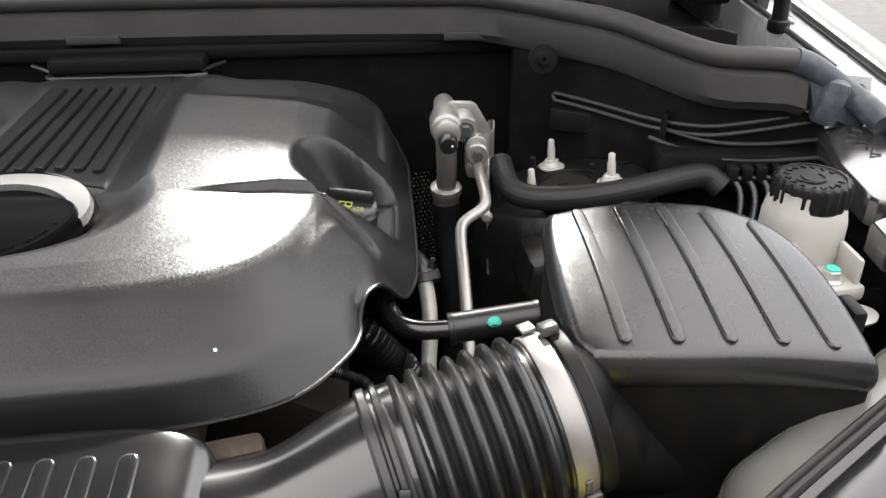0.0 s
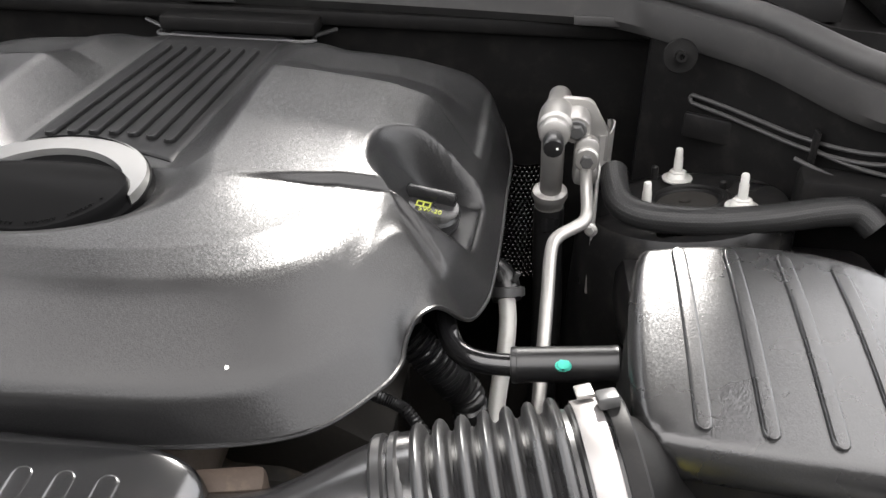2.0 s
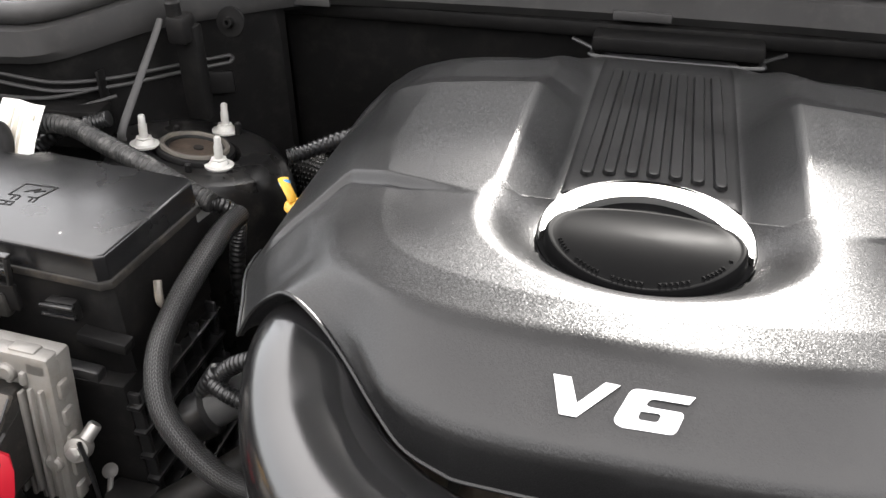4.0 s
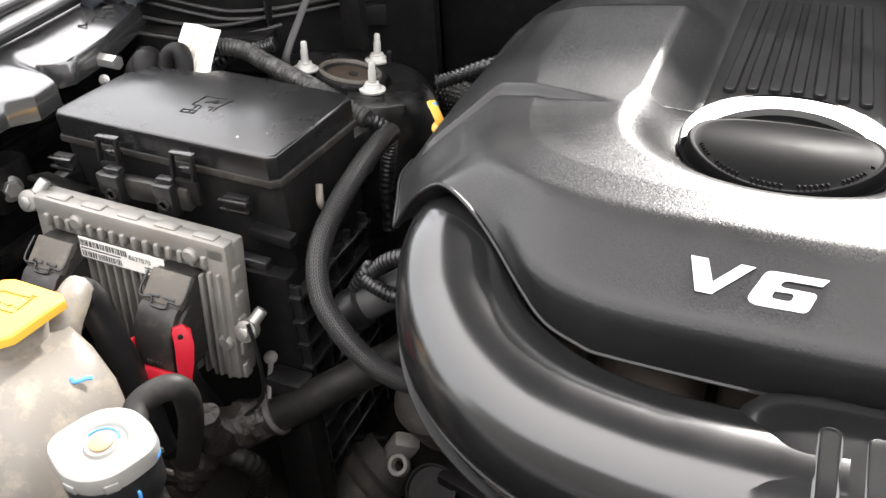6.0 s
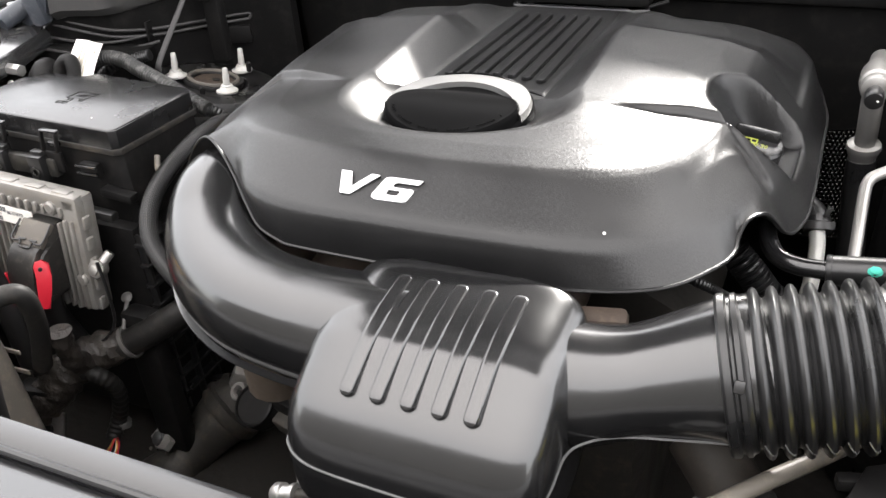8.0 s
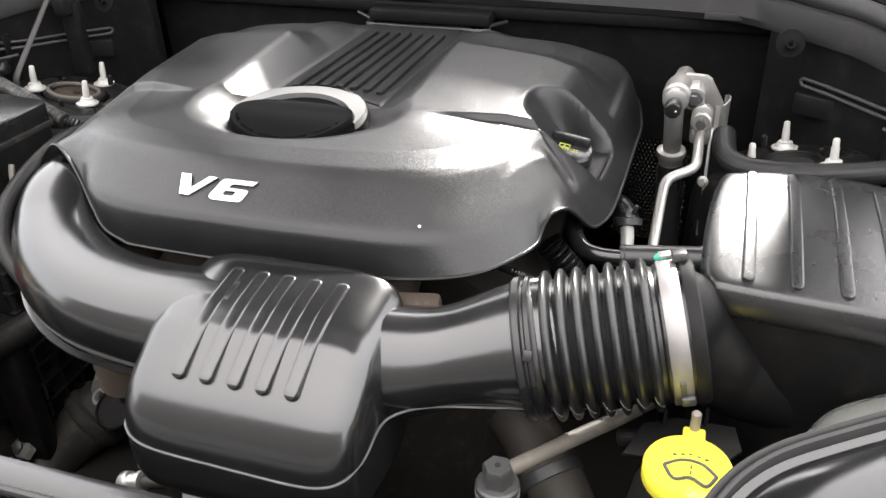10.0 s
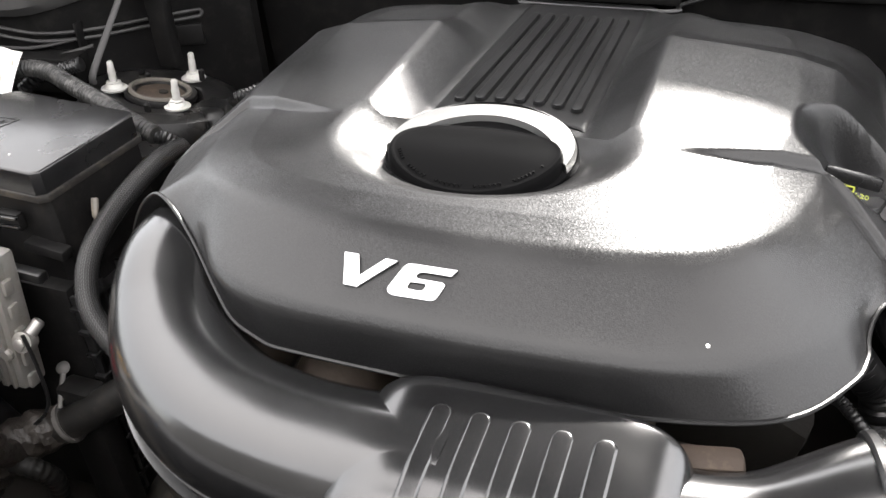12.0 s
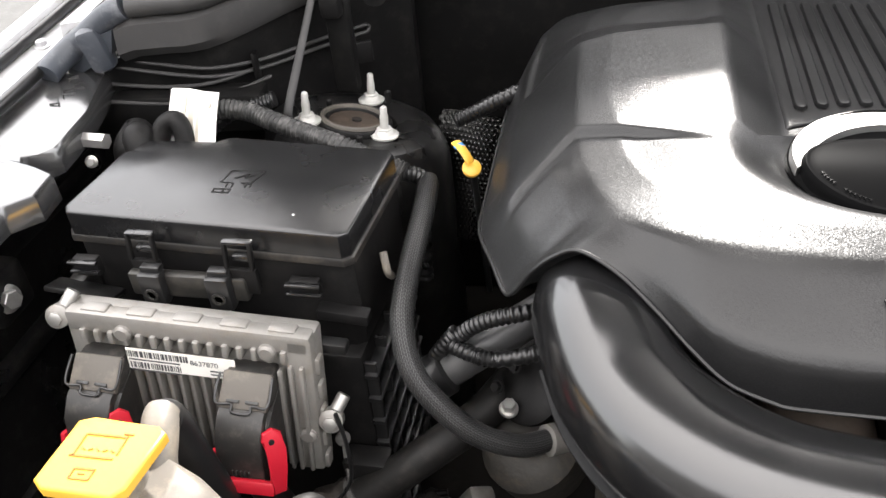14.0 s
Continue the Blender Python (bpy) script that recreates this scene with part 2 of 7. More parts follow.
def lathe(bm, profile, at, axis=(0, 0, 1), sides=32, squash=(1, 1)):
    """Turns (radius, height) pairs about an axis through at."""
    q = Vector((0, 0, 1)).rotation_difference(Vector(axis).normalized())
    rings = [[Vector(at) + q @ Vector((r * squash[0] * math.cos(2 * math.pi * k / sides), r * squash[1] * math.sin(2 * math.pi * k / sides), h)) for k in range(sides)]
             for r, h in profile]
    loft(bm, rings)
    return bm


def flat_ring(outer_r, inner_r, thick, at, axis=(0, 0, 1), sides=28):
    """A flat ring with a hole and rounded edges."""
    q_ = Vector((0, 0, 1)).rotation_difference(Vector(axis).normalized())
    bm_ = bmesh.new()
    prof_ = ((inner_r, 0), (outer_r, 0), (outer_r, thick * 0.7), (outer_r - thick * 0.2, thick), (inner_r + thick * 0.2, thick), (inner_r, thick * 0.7), (inner_r, 0))
    loft(bm_, [[Vector(at) + q_ @ Vector((r * math.cos(2 * math.pi * k / sides), r * math.sin(2 * math.pi * k / sides), h)) for k in range(sides)] for r, h in prof_], caps=False)
    bmesh.ops.remove_doubles(bm_, verts=bm_.verts, dist=1e-6)
    return bm_


def lathed(*args, **kw):
    return lathe(bmesh.new(), *args, **kw)


def slab(bm, outline, low, high, bevel=0.0, segments=2):
    """A plate: outline of (x, y) raised from low to high, with its edges rounded."""
    a = [bm.verts.new((x, y, low)) for x, y in outline]
    b = [bm.verts.new((x, y, high)) for x, y in outline]
    n = len(a)
    faces = [bm.faces.new(a[::-1]), bm.faces.new(b)]
    faces += [bm.faces.new((a[i], a[(i + 1) % n], b[(i + 1) % n], b[i])) for i in range(n)]
    if bevel:
        edges = [e for e in faces[1].edges]
        bmesh.ops.bevel(bm, geom=edges, offset=bevel, segments=segments, profile=0.5, affect="EDGES", clamp_overlap=True)
    return bm


def slabbed(*args, **kw):
    return slab(bmesh.new(), *args, **kw)


def moved(bm, m):
    bmesh.ops.transform(bm, matrix=m, verts=bm.verts)
    return bm


def hexagon(bm, at, radius, height, axis=(0, 0, 1), washer=True):
    if washer:
        lathe(bm, [(radius * 1.45, 0), (radius * 1.45, height * 0.2), (radius * 1.3, height * 0.28)], at, axis, 20)
    lathe(bm, [(radius, height * 0.2), (radius, height * 0.92), (radius * 0.88, height)], at, axis, 6)
    return bm


def step(a, b, x):
    t = min(max((x - a) / (b - a), 0.0), 1.0)
    return t * t * (3 - 2 * t)


def words(text, size, thick, mat, place, parent, name="lettering", label="", spacing=1.0):
    """Raised letters in the built-in font, as a mesh part."""
    c = bpy.data.curves.new(name, "FONT")
    c.body, c.size, c.extrude, c.align_x, c.align_y, c.space_character = text, size, thick / 2, "CENTER", "CENTER", spacing
    ob = bpy.data.objects.new(name, c)
    scene.collection.objects.link(ob)
    bpy.context.view_layer.update()
    me = bpy.data.meshes.new_from_object(ob.evaluated_get(bpy.context.evaluated_depsgraph_get()))
    bpy.data.objects.remove(ob)
    me.transform(place)
    me.materials.clear()
    me.materials.append(mat)
    made = new(name, me)
    made.parent = parent
    made.matrix_parent_inverse = Matrix.Translation(-parent.location)
    if label:
        made["label"] = label
    return made


def strip(bm, path, half, height, sink=0.003):
    """A moulded bar with a flat top and rounded ends along a path; half is its half width."""
    n = len(path) - 1
    length = sum((b - a).length for a, b in zip(path, path[1:]))
    run = 0.0
    rings = []
    for i, (w, side, up) in enumerate(frames(path)):
        if i:
            run += (path[i] - path[i - 1]).length
        near = min(run, length - run)
        k = math.sqrt(max(0.0, 1 - (1 - min(1.0, near / half)) ** 2)) if near < half else 1.0
        k = max(k, 0.15)
        rings.append([path[i] + side * (half * k * u) + up * v for u, v in
                      ((-1.12, -sink), (-1.03, height * 0.25), (-0.93, height * 0.75), (-0.78, height * 0.98), (-0.62, height), (0.62, height), (0.78, height * 0.98), (0.93, height * 0.75), (1.03, height * 0.25), (1.12, -sink))])
    loft(bm, rings)
    return bm


def even(points, count):
    """A path sampled evenly, closer towards its ends."""
    p = [Vector(q) for q in points]
    run = [0.0]
    for a, b in zip(p, p[1:]):
        run.append(run[-1] + (b - a).length)
    at = [run[-1] * (0.5 - 0.5 * math.cos(math.pi * k / count)) for k in range(count + 1)]
    return [Vector([float(np.interp(s, run, [q[c] for q in p])) for c in range(3)]) for s in at]


# ---- the ground, the body of the car and the open hood ----
ground = bmesh.new()
bmesh.ops.create_grid(ground, x_segments=2, y_segments=2, size=600)
single("ground", ground, TARMAC, "dark worn asphalt ground under the parked car", "ground", kind="structure")

# floor pan and inner walls of the engine bay
bay = thing("bay_floor", (0, -0.1, 0.42), "dark dirty floor pan below the engine", "floor pan", kind="structure")
part("pan", boxed((0, -0.12, 0.44), (1.9, 1.3, 0.03)), DARK, bay)
for s in (-1, 1):
    wall = thing("wall_west" if s < 0 else "wall_east", (s * 0.9, -0.1, 0.46),
                 "black inner fender wall of the engine bay", "inner fender", kind="structure")
    part("inner_panel", boxed((s * 0.90, -0.12, 0.72), (0.02, 1.28, 0.56)), BLACKPAINT, wall)
    # pressed beads along the panel
    for z in (0.62, 0.78, 0.9):
        part("bead", boxed((s * 0.888, -0.15, z), (0.02, 0.7, 0.03), 0.008), BLACKPAINT, wall)
    part("skirt", boxed((s * 0.93, -0.2, 0.26), (0.03, 1.5, 0.5)), PAINT, wall)

firewall = thing("wall_north", (0, 0.42, 0.46), "black firewall behind the engine", "firewall", kind="structure")
part("panel", boxed((0, 0.43, 0.76), (1.9, 0.02, 0.62)), DARK, firewall)

# unseen wall, added so that front-facing parts reflect dark
outer = thing("wall_added", (0, -5, 0), "unseen plain dark wall, added to darken reflections from the front", "wall", kind="structure")
part("panel", boxed((0, -5.1, 1.65), (16, 0.2, 3.3), 0.02), TARMAC, outer)
part("coping", boxed((0, -5.1, 3.33), (16, 0.3, 0.06), 0.01), TARMAC, outer)

front = thing("wall_south", (0, -0.74, 0.46), "dark radiator and fan shroud panel", "radiator panel", kind="structure")
part("panel", boxed((0, -0.745, 0.64), (1.9, 0.02, 0.42)), DARK, front)


def cowl_x(x):
    """Depth of the cowl's front face across the car: back in the middle, forward towards the fenders."""
    a = abs(x)
    return 0.262 - 0.10 * min(a, 0.44) ** 2 - 0.165 * step(0.43, 0.66, a) - 0.082 * step(0.585, 0.72, a) - 0.12 * max(0, a - 0.70)


def seal_z(x):
    a = abs(x)
    return 1.113 + 0.004 * step(0.4, 0.6, a) - 0.018 * step(0.60, 0.72, a) - 0.05 * max(0, a - 0.74) - 0.045 * step(0.78, 0.88, a)


# the cowl: a lip with the weatherstrip on it, and the dark recess below
cowl = thing("cowl_panel", (0, 0.3, 0.9), "black plastic cowl panel with a ledge below the windscreen", "cowl panel", kind="structure")
bm = bmesh.new()
xs = [-0.90 + 1.8 * i / 90 for i in range(91)]
rings = []
for x in [q for q in xs if abs(q) < 0.81]:
    y, z = cowl_x(x), seal_z(x)
    rings.append([Vector((x, y + dy, z + dz)) for dy, dz in ((0.016, -0.006), (-0.006, -0.018), (-0.010, -0.046), (0.0, -0.058), (0.03, -0.062), (0.034, -0.058), (0.03, -0.010))])
loft(bm, rings)
part("lip", bm, SEAL, cowl, "dusty grey flange below the weatherstrip")
# trough behind the flange; the dark void there is put into its colour
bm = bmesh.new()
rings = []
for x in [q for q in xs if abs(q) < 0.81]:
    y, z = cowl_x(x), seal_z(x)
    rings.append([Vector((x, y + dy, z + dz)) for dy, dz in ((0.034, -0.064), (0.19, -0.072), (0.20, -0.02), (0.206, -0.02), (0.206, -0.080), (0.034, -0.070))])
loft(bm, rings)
part("plenum_floor", bm, SHADE, cowl, "black plenum trough behind the flange, shade put into its colour")
# recess wall, darkened by its material to stand for shade
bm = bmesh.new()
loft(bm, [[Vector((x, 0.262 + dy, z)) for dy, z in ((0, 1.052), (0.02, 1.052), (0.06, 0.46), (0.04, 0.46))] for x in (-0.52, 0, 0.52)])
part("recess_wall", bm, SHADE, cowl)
bm = boxed((0, 0.245, 1.04), (0.2, 0.06, 0.018), 0.004)
part("tray", bm, SHADE, cowl, "black tray edge above the engine cover")
bm = tubed([(-0.125, 0.235, 1.038), (-0.098, 0.224, 1.031), (-0.085, 0.205, 1.028), (0.085, 0.205, 1.028), (0.098, 0.222, 1.031), (0.125, 0.232, 1.038)], 0.0028, 8, 5)
part("tray_edge", bm, RUBBER, cowl, "pale worn rim of the tray")
for x in (-0.045, -0.47, 0.45):
    part("clip", boxed((x, cowl_x(x) - 0.012, 1.066), (0.07, 0.006, 0.012), 0.002), SEAL, cowl)
bm = boxed((0, 0.42, 1.045), (1.62, 0.34, 0.02), 0.005)
part("top_tray", bm, SHADE, cowl)

for s in (-1, 1):
    # the corner panel of the cowl, stepped, with its push pin
    bm = bmesh.new()
    rings = []
    for i in range(25):
        x = 0.508 + 0.40 * i / 24
        y = cowl_x(x) + 0.006
        z = seal_z(x) - 0.05
        rings.append([Vector((s * x, y + d, h)) for d, h in ((0.0, z), (0.012, z - 0.05), (0.012, 0.46), (0.03, 0.46), (0.03, z))])
    loft(bm, rings)
    corner = part("corner_panel", bm, DULL, cowl)
    part("pad", boxed((s * 0.583, cowl_x(0.583) + 0.014, 0.975), (0.075, 0.008, 0.03), 0.003, pose(0, 0, 0, 0, 0, -24 * s)), DULL, corner)
    for z0, z1, x0, x1, reach in ((1.006, 1.042, 0.556, 0.86, 0.004), (0.997, 1.031, 0.556, 0.86, 0.006), (1.002, 1.006, 0.66, 0.86, 0.006), (0.992, 0.992, 0.645, 0.865, 0.026)):
        bm = tubed([(s * x, cowl_x(x) + 0.016 - reach, z0 + (z1 - z0) * (x - x0) / (x1 - x0) - 0.010 * math.sin(math.pi * (x - x0) / (x1 - x0))) for x in (x0 + (x1 - x0) * i / 10 for i in range(11))], 0.0025, 8, 3)
        part("rib", bm, SEAL, corner)
    part("rib_end", tubed([(s * 0.556, cowl_x(0.556) + 0.012, 1.006), (s * 0.5535, cowl_x(0.5535) + 0.011, 1.0015), (s * 0.556, cowl_x(0.556) + 0.010, 0.997)], 0.0025, 8, 4), SEAL, corner)
    part("rib_end", boxed((s * 0.661, cowl_x(0.661) + 0.006, 1.006), (0.004, 0.014, 0.035), 0.001), DULL, corner)
    bm = boxed((s * 0.755, cowl_x(0.75) + 0.008, 0.965), (0.22, 0.04, 0.05), 0.006, pose(0, 0, 0, 0, 0, -6 * s))
    part("ledge", bm, SHADE, corner)
    bm = lathed([(0.019, 0), (0.018, 0.003), (0.008, 0.003), (0.0065, 0.004), (0.006, 0.012), (0.003, 0.012), (0.0028, 0.006)], (s * 0.529, 0.128, 1.062), (0, -1, 0.25), 20)
    part("push_pin", bm, SHADE, corner)

# the weatherstrip runs along the lip and turns up to the fenders
bm = bmesh.new()
tube(bm, [(x, cowl_x(x) + 0.006, seal_z(x)) for x in xs if abs(x) < 0.80], 0.0125, 14, 1, False)
strip_seal = thing("weatherstrip", (0, 0.26, 1.1), "dark rubber weatherstrip along the cowl edge", "weatherstrip")
part("bulb", bm, SEAL, strip_seal)
for s in (-1, 1):
    # the seal's end takes the boot's colour to carry a bluish sheen
    part("end_moulding", tubed([(s * x, cowl_x(x) + 0.006, seal_z(x)) for x in (0.785, 0.80, 0.82, 0.84, 0.858)] + [(s * 0.872, -0.04, 1.043), (s * 0.876, -0.06, 1.036)], lambda t: 0.0135 + 0.002 * math.sin(3 * t), 14, 4), BOOTGREY, strip_seal, "moulded seal end with a bluish sheen put into its colour")
    part("boot", boxed((s * 0.828, -0.022, 1.052), (0.03, 0.03, 0.055), 0.010, pose(0, 0, 0, 0, s * 12, -15 * s)), BOOTGREY, strip_seal, "blue-grey rubber boot")
    bm = bmesh.new()
    loft(bm, [[Vector((s * x, cowl_x(0.79) - 0.005 + d, z)) for x, z in ((0.80, 1.075), (0.85, 1.06), (0.875, 1.03), (0.86, 1.02), (0.81, 1.045))] for d in (-0.004, 0.008, 0.014)])
    part("web", bm, BOOTGREY, strip_seal)

# fender rails: inner plate with a notch, rubber strip, painted flange and fender top
for s in (-1, 1):
    rail = thing("fender_rail", (s * 0.9, -0.1, 1.0), "black rail plate beside a silver-white fender edge", "fender rail", kind="structure")
    edge = [(-0.66, 0.80), (-0.42, 0.81), (-0.285, 0.80), (-0.262, 0.776), (-0.226, 0.778), (-0.216, 0.80), (-0.208, 0.824), (-0.198, 0.830), (-0.192, 0.812), (-0.178, 0.802), (-0.105, 0.806), (0.0, 0.834), (0.05, 0.848), (0.10, 0.862)]
    ys_, xs_ = [e[0] for e in edge], [e[1] for e in edge]
    bm = bmesh.new()
    rows = []
    for y in sorted(set(ys_ + [-0.66 + 0.02 * i for i in range(38)])):
        xi = float(np.interp(y, ys_, xs_))
        top = 1.014 + 0.045 * (y + 0.1)
        rows.append([Vector((s * x, y, z)) for x, z in ((xi, top - 0.03), (xi, top - 0.004), (xi + 0.003, top), ((xi + 0.888) / 2, top + 0.006), (0.889, top + 0.014), (0.889, top - 0.03))])
    loft(bm, rows)
    part("plate", bm, RAILPAINT, rail, "glossy black painted plate")
    bm = tubed([(s * x, y, z) for x, y, z in ((0.892, -0.66, 1.005), (0.888, -0.3, 1.028), (0.886, -0.1, 1.038), (0.892, 0.04, 1.046), (0.91, 0.16, 1.052), (0.93, 0.34, 1.06))], 0.008, 10, 6)
    part("rubber_strip", bm, RUBBER, rail)
    bm = bmesh.new()
    rows = [[Vector((s * (0.893 + d + 0.05 * max(0, y)), y, h + 0.04 * (y + 0.1))) for d, h in ((0, 1.03), (0.012, 1.034), (0.046, 1.036), (0.046, 0.99), (0.0, 0.99))] for y in (-0.66, -0.3, 0.0, 0.3, 0.6)]
    loft(bm, rows)
    part("flange", bm, PAINT, rail, "silver-white painted flange")
    bm = bmesh.new()
    rows = [[Vector((s * (0.945 + d + 0.05 * max(0, y)), y, h + 0.04 * (y + 0.1))) for d, h in ((0, 1.0), (0, 1.046), (0.006, 1.054), (0.02, 1.056), (0.07, 1.03), (0.09, 0.9), (0.09, 0.4), (0.06, 0.4))] for y in (-0.7, -0.3, 0.0, 0.3, 0.7)]
    loft(bm, rows)
    part("fender", bm, PAINT, rail, "silver-white painted fender")
    for y in (-0.05, 0.08):
        bm = hexagon(bmesh.new(), (s * 0.925, y + 0.06, 1.041 + 0.04 * y), 0.007, 0.009)
        part("bolt", bm, PAINT, rail)
    # painted inner top of the fender behind the seal, with its fittings
    bm = bmesh.new()
    loft(bm, [[Vector((s * x, y, z)) for x, z in ((0.860, 1.0), (0.863, 1.062 + 0.05 * (y - 0.06)), (0.869, 1.066 + 0.05 * (y - 0.06)), (0.905, 1.062 + 0.05 * (y - 0.06)), (0.915, 1.0))] for y in (0.03, 0.1, 0.2, 0.35, 0.6)])
    part("inner_top", bm, PAINT, rail, "silver-white painted inner fender top")
    part("gap_seal", tubed([(s * 0.942, -0.66, 1.022), (s * 0.942, -0.3, 1.036), (s * 0.942, 0.0, 1.048), (s * 0.957, 0.3, 1.060), (s * 0.972, 0.6, 1.072)], 0.007, 10, 4), RUBBER, rail, "black rubber strip along the fender gap")
    part("gasket", tubed([(s * 0.866, 0.05, 1.068), (s * 0.867, 0.2, 1.076), (s * 0.868, 0.4, 1.086)], 0.004, 8, 4), SEAL, rail)
    part("grommet", lathed([(0.011, 0), (0.010, 0.003), (0.004, 0.004)], (s * 0.888, 0.23, 1.071), (0, 0, 1), 20), DUSTY, rail)
    part("fixing", boxed((s * 0.876, 0.30, 1.085), (0.02, 0.03, 0.024), 0.005), SEAL, rail)
    # stamped marks in the plate
    bm = bmesh.new()
    for ax, ay, bx, by in ((0.840, -0.05, 0.848, -0.058), (0.848, -0.058, 0.842, -0.068), (0.842, -0.068, 0.853, -0.074), (0.853, -0.074, 0.846, -0.084), (0.85, -0.09, 0.842, -0.10), (0.842, -0.10, 0.852, -0.104), (0.855, -0.035, 0.862, -0.045), (0.862, -0.045, 0.856, -0.052)):
        zz = 1.014 + 0.045 * ((ay + by) / 2 + 0.1) + 0.0075
        box(bm, (s * (ax + bx) / 2, (ay + by) / 2, zz), (math.hypot(bx - ax, by - ay), 0.0016, 0.0016), 0, pose(0, 0, 0, 0, 0, math.degrees(math.atan2(by - ay, s * (bx - ax)))))
    part("stamped_marks", bm, RAILPAINT, rail)

# cabin behind the cowl, unseen, with its roof edge set to shade the cover's rear
cabin = thing("car_cabin", (0, 1.6, 1.0), "silver-white cabin of the car behind the cowl", "car cabin", kind="structure")
bm = bmesh.new()
rows = []
for x, inset in ((-0.98, 0.06), (-0.88, 0.0), (0.88, 0.0), (0.98, 0.06)):
    rows.append([Vector((x, y, z - inset)) for y, z in ((0.58, 1.05), (0.93, 1.735), (1.0, 1.805), (1.5, 1.845), (3.4, 1.77), (3.4, 0.5), (0.58, 0.5))])
loft(bm, rows)
part("shell", bm, PAINT, cabin)
# glass kept dark and barely reflective so the cover's rear mirrors little
part("windscreen", moved(boxed((0, 0, 0), (1.5, 0.72, 0.012), 0.004), Matrix.Translation((0, 0.744, 1.392)) @ pose(0, 0, 0, 62.9, 0, 0)), GLASS, cabin, "dark tinted windscreen")
for s in (-1, 1):
    # scuttle moulding behind the weatherstrip, towards the hood hinge
    bm = bmesh.new()
    rows = []
    for i in range(13):
        t = i / 12
        x = 0.50 + 0.24 * t
        w = 0.35 + 0.65 * step(0, 0.3, t)
        rows.append([Vector((s * x, y, z)) for y, z in ((0.27 + 0.02 * t, 1.06), (0.272 + 0.02 * t, 1.085 + 0.015 * w), (0.285 + 0.02 * t, 1.10 + 0.018 * w), (0.34, 1.105 + 0.02 * w), (0.42, 1.11 + 0.03 * w), (0.56, 1.10), (0.56, 1.05))])
    loft(bm, rows)
    part("scuttle_moulding", bm, DULL, cowl, "dull black moulding")
    part("hinge", boxed((s * 0.80, 0.36, 1.09), (0.03, 0.16, 0.06), 0.008), BLACKPAINT, cowl)
    part("hinge_pin", lathed([(0.014, -0.02), (0.014, 0.02), (0.01, 0.022)], (s * 0.80, 0.285, 1.10), (1, 0, 0), 20), BLACKPAINT, cowl)

# the unseen hood stands open on its struts, raised so the sun passes under
hood = thing("open_hood", (0, 0.5, 1.5), "unseen open hood with a black pad underneath, raised to shape the light", "hood", kind="structure")
HINGE, HTILT = (0, 0.40, 1.652), 50
turn = Matrix.Translation(HINGE) @ pose(0, 0, 0, -HTILT, 0, 0)
part("panel", moved(boxed((0, -0.60, 0.02), (1.6, 1.2, 0.02), 0.008), turn), PAINT, hood)
part("pad", moved(boxed((0, -0.60, 0.0), (1.5, 1.1, 0.018), 0.008), turn), PAD, hood)
for s in (-1, 1):
    # gas strut from the fender, and an added unseen arm at the rear corner
    strut = part("gas_strut", tubed([(s * 0.862, 0.20, 1.075), (s * 0.83, 0.16, 1.45)], 0.011, 16, 1, False), BLACKPAINT, hood, "black gas strut")
    part("strut_rod", tubed([(s * 0.83, 0.16, 1.45), (s * 0.78, 0.10, 2.0)], 0.005, 12, 1, False), ZINC, strut)
    part("ball_joint", lathed([(0.012, 0), (0.015, 0.004), (0.015, 0.016), (0.010, 0.02)], (s * 0.862, 0.20, 1.068), (0, 0, 1), 18), BLACKPAINT, strut)
    # added unseen plate at the hood's rear corner, to block the sky there
    bm = bmesh.new()
    loft(bm, [[Vector((s * x, y + dy, z)) for x, z in ((x0, z0), (x1, z0), (x1, 1.672), (x0, 1.672))] for dy, (y, x0, x1, z0) in ((0.0, (0.425, 0.56, 0.94, 1.165)), (0.012, (0.425, 0.56, 0.94, 1.165)))])
    part("sky_block_plate", bm, PAD, hood)
    part("hinge_arm", tubed([(s * 0.80, 0.37, 1.10), (s * 0.815, 0.47, 1.30), (s * 0.81, 0.50, 1.50), (s * 0.78, 0.42, 1.645)], 0.014, 10, 6, flat=0.45), BLACKPAINT, hood)


# ---- engine block below the cover ----
engine = thing("engine_block", (0, -0.1, 0.46), "dirty cast engine block with dark accessories", "engine")
part("block", boxed((0, -0.1, 0.66), (0.46, 0.5, 0.42), 0.03), SOOT, engine)
for s in (-1, 1):
    part("head", boxed((s * 0.2, -0.1, 0.86), (0.14, 0.46, 0.14), 0.03, pose(0, 0, 0, 0, s * 28, 0)), DARK, engine)
part("manifold", boxed((0, -0.1, 0.93), (0.3, 0.44, 0.06), 0.025), DULL, engine)
for x, z, r in ((-0.155, 0.915, 0.036), (-0.07, 0.905, 0.042), (0.02, 0.9, 0.04), (0.13, 0.9, 0.04)):
    part("runner", tubed([(x, -0.30, z + 0.02), (x, -0.40, z + 0.01), (x + 0.005, -0.43, z - 0.03), (x + 0.005, -0.43, z - 0.12)], r, 16, 6), BROWNCAST, engine)
part("pulley", lathed([(0.02, 0.0), (0.062, 0.0), (0.066, 0.006), (0.06, 0.014), (0.066, 0.022), (0.06, 0.03), (0.02, 0.03)], (0.02, -0.46, 0.70), (0, -1, 0), 32), DULL, engine)


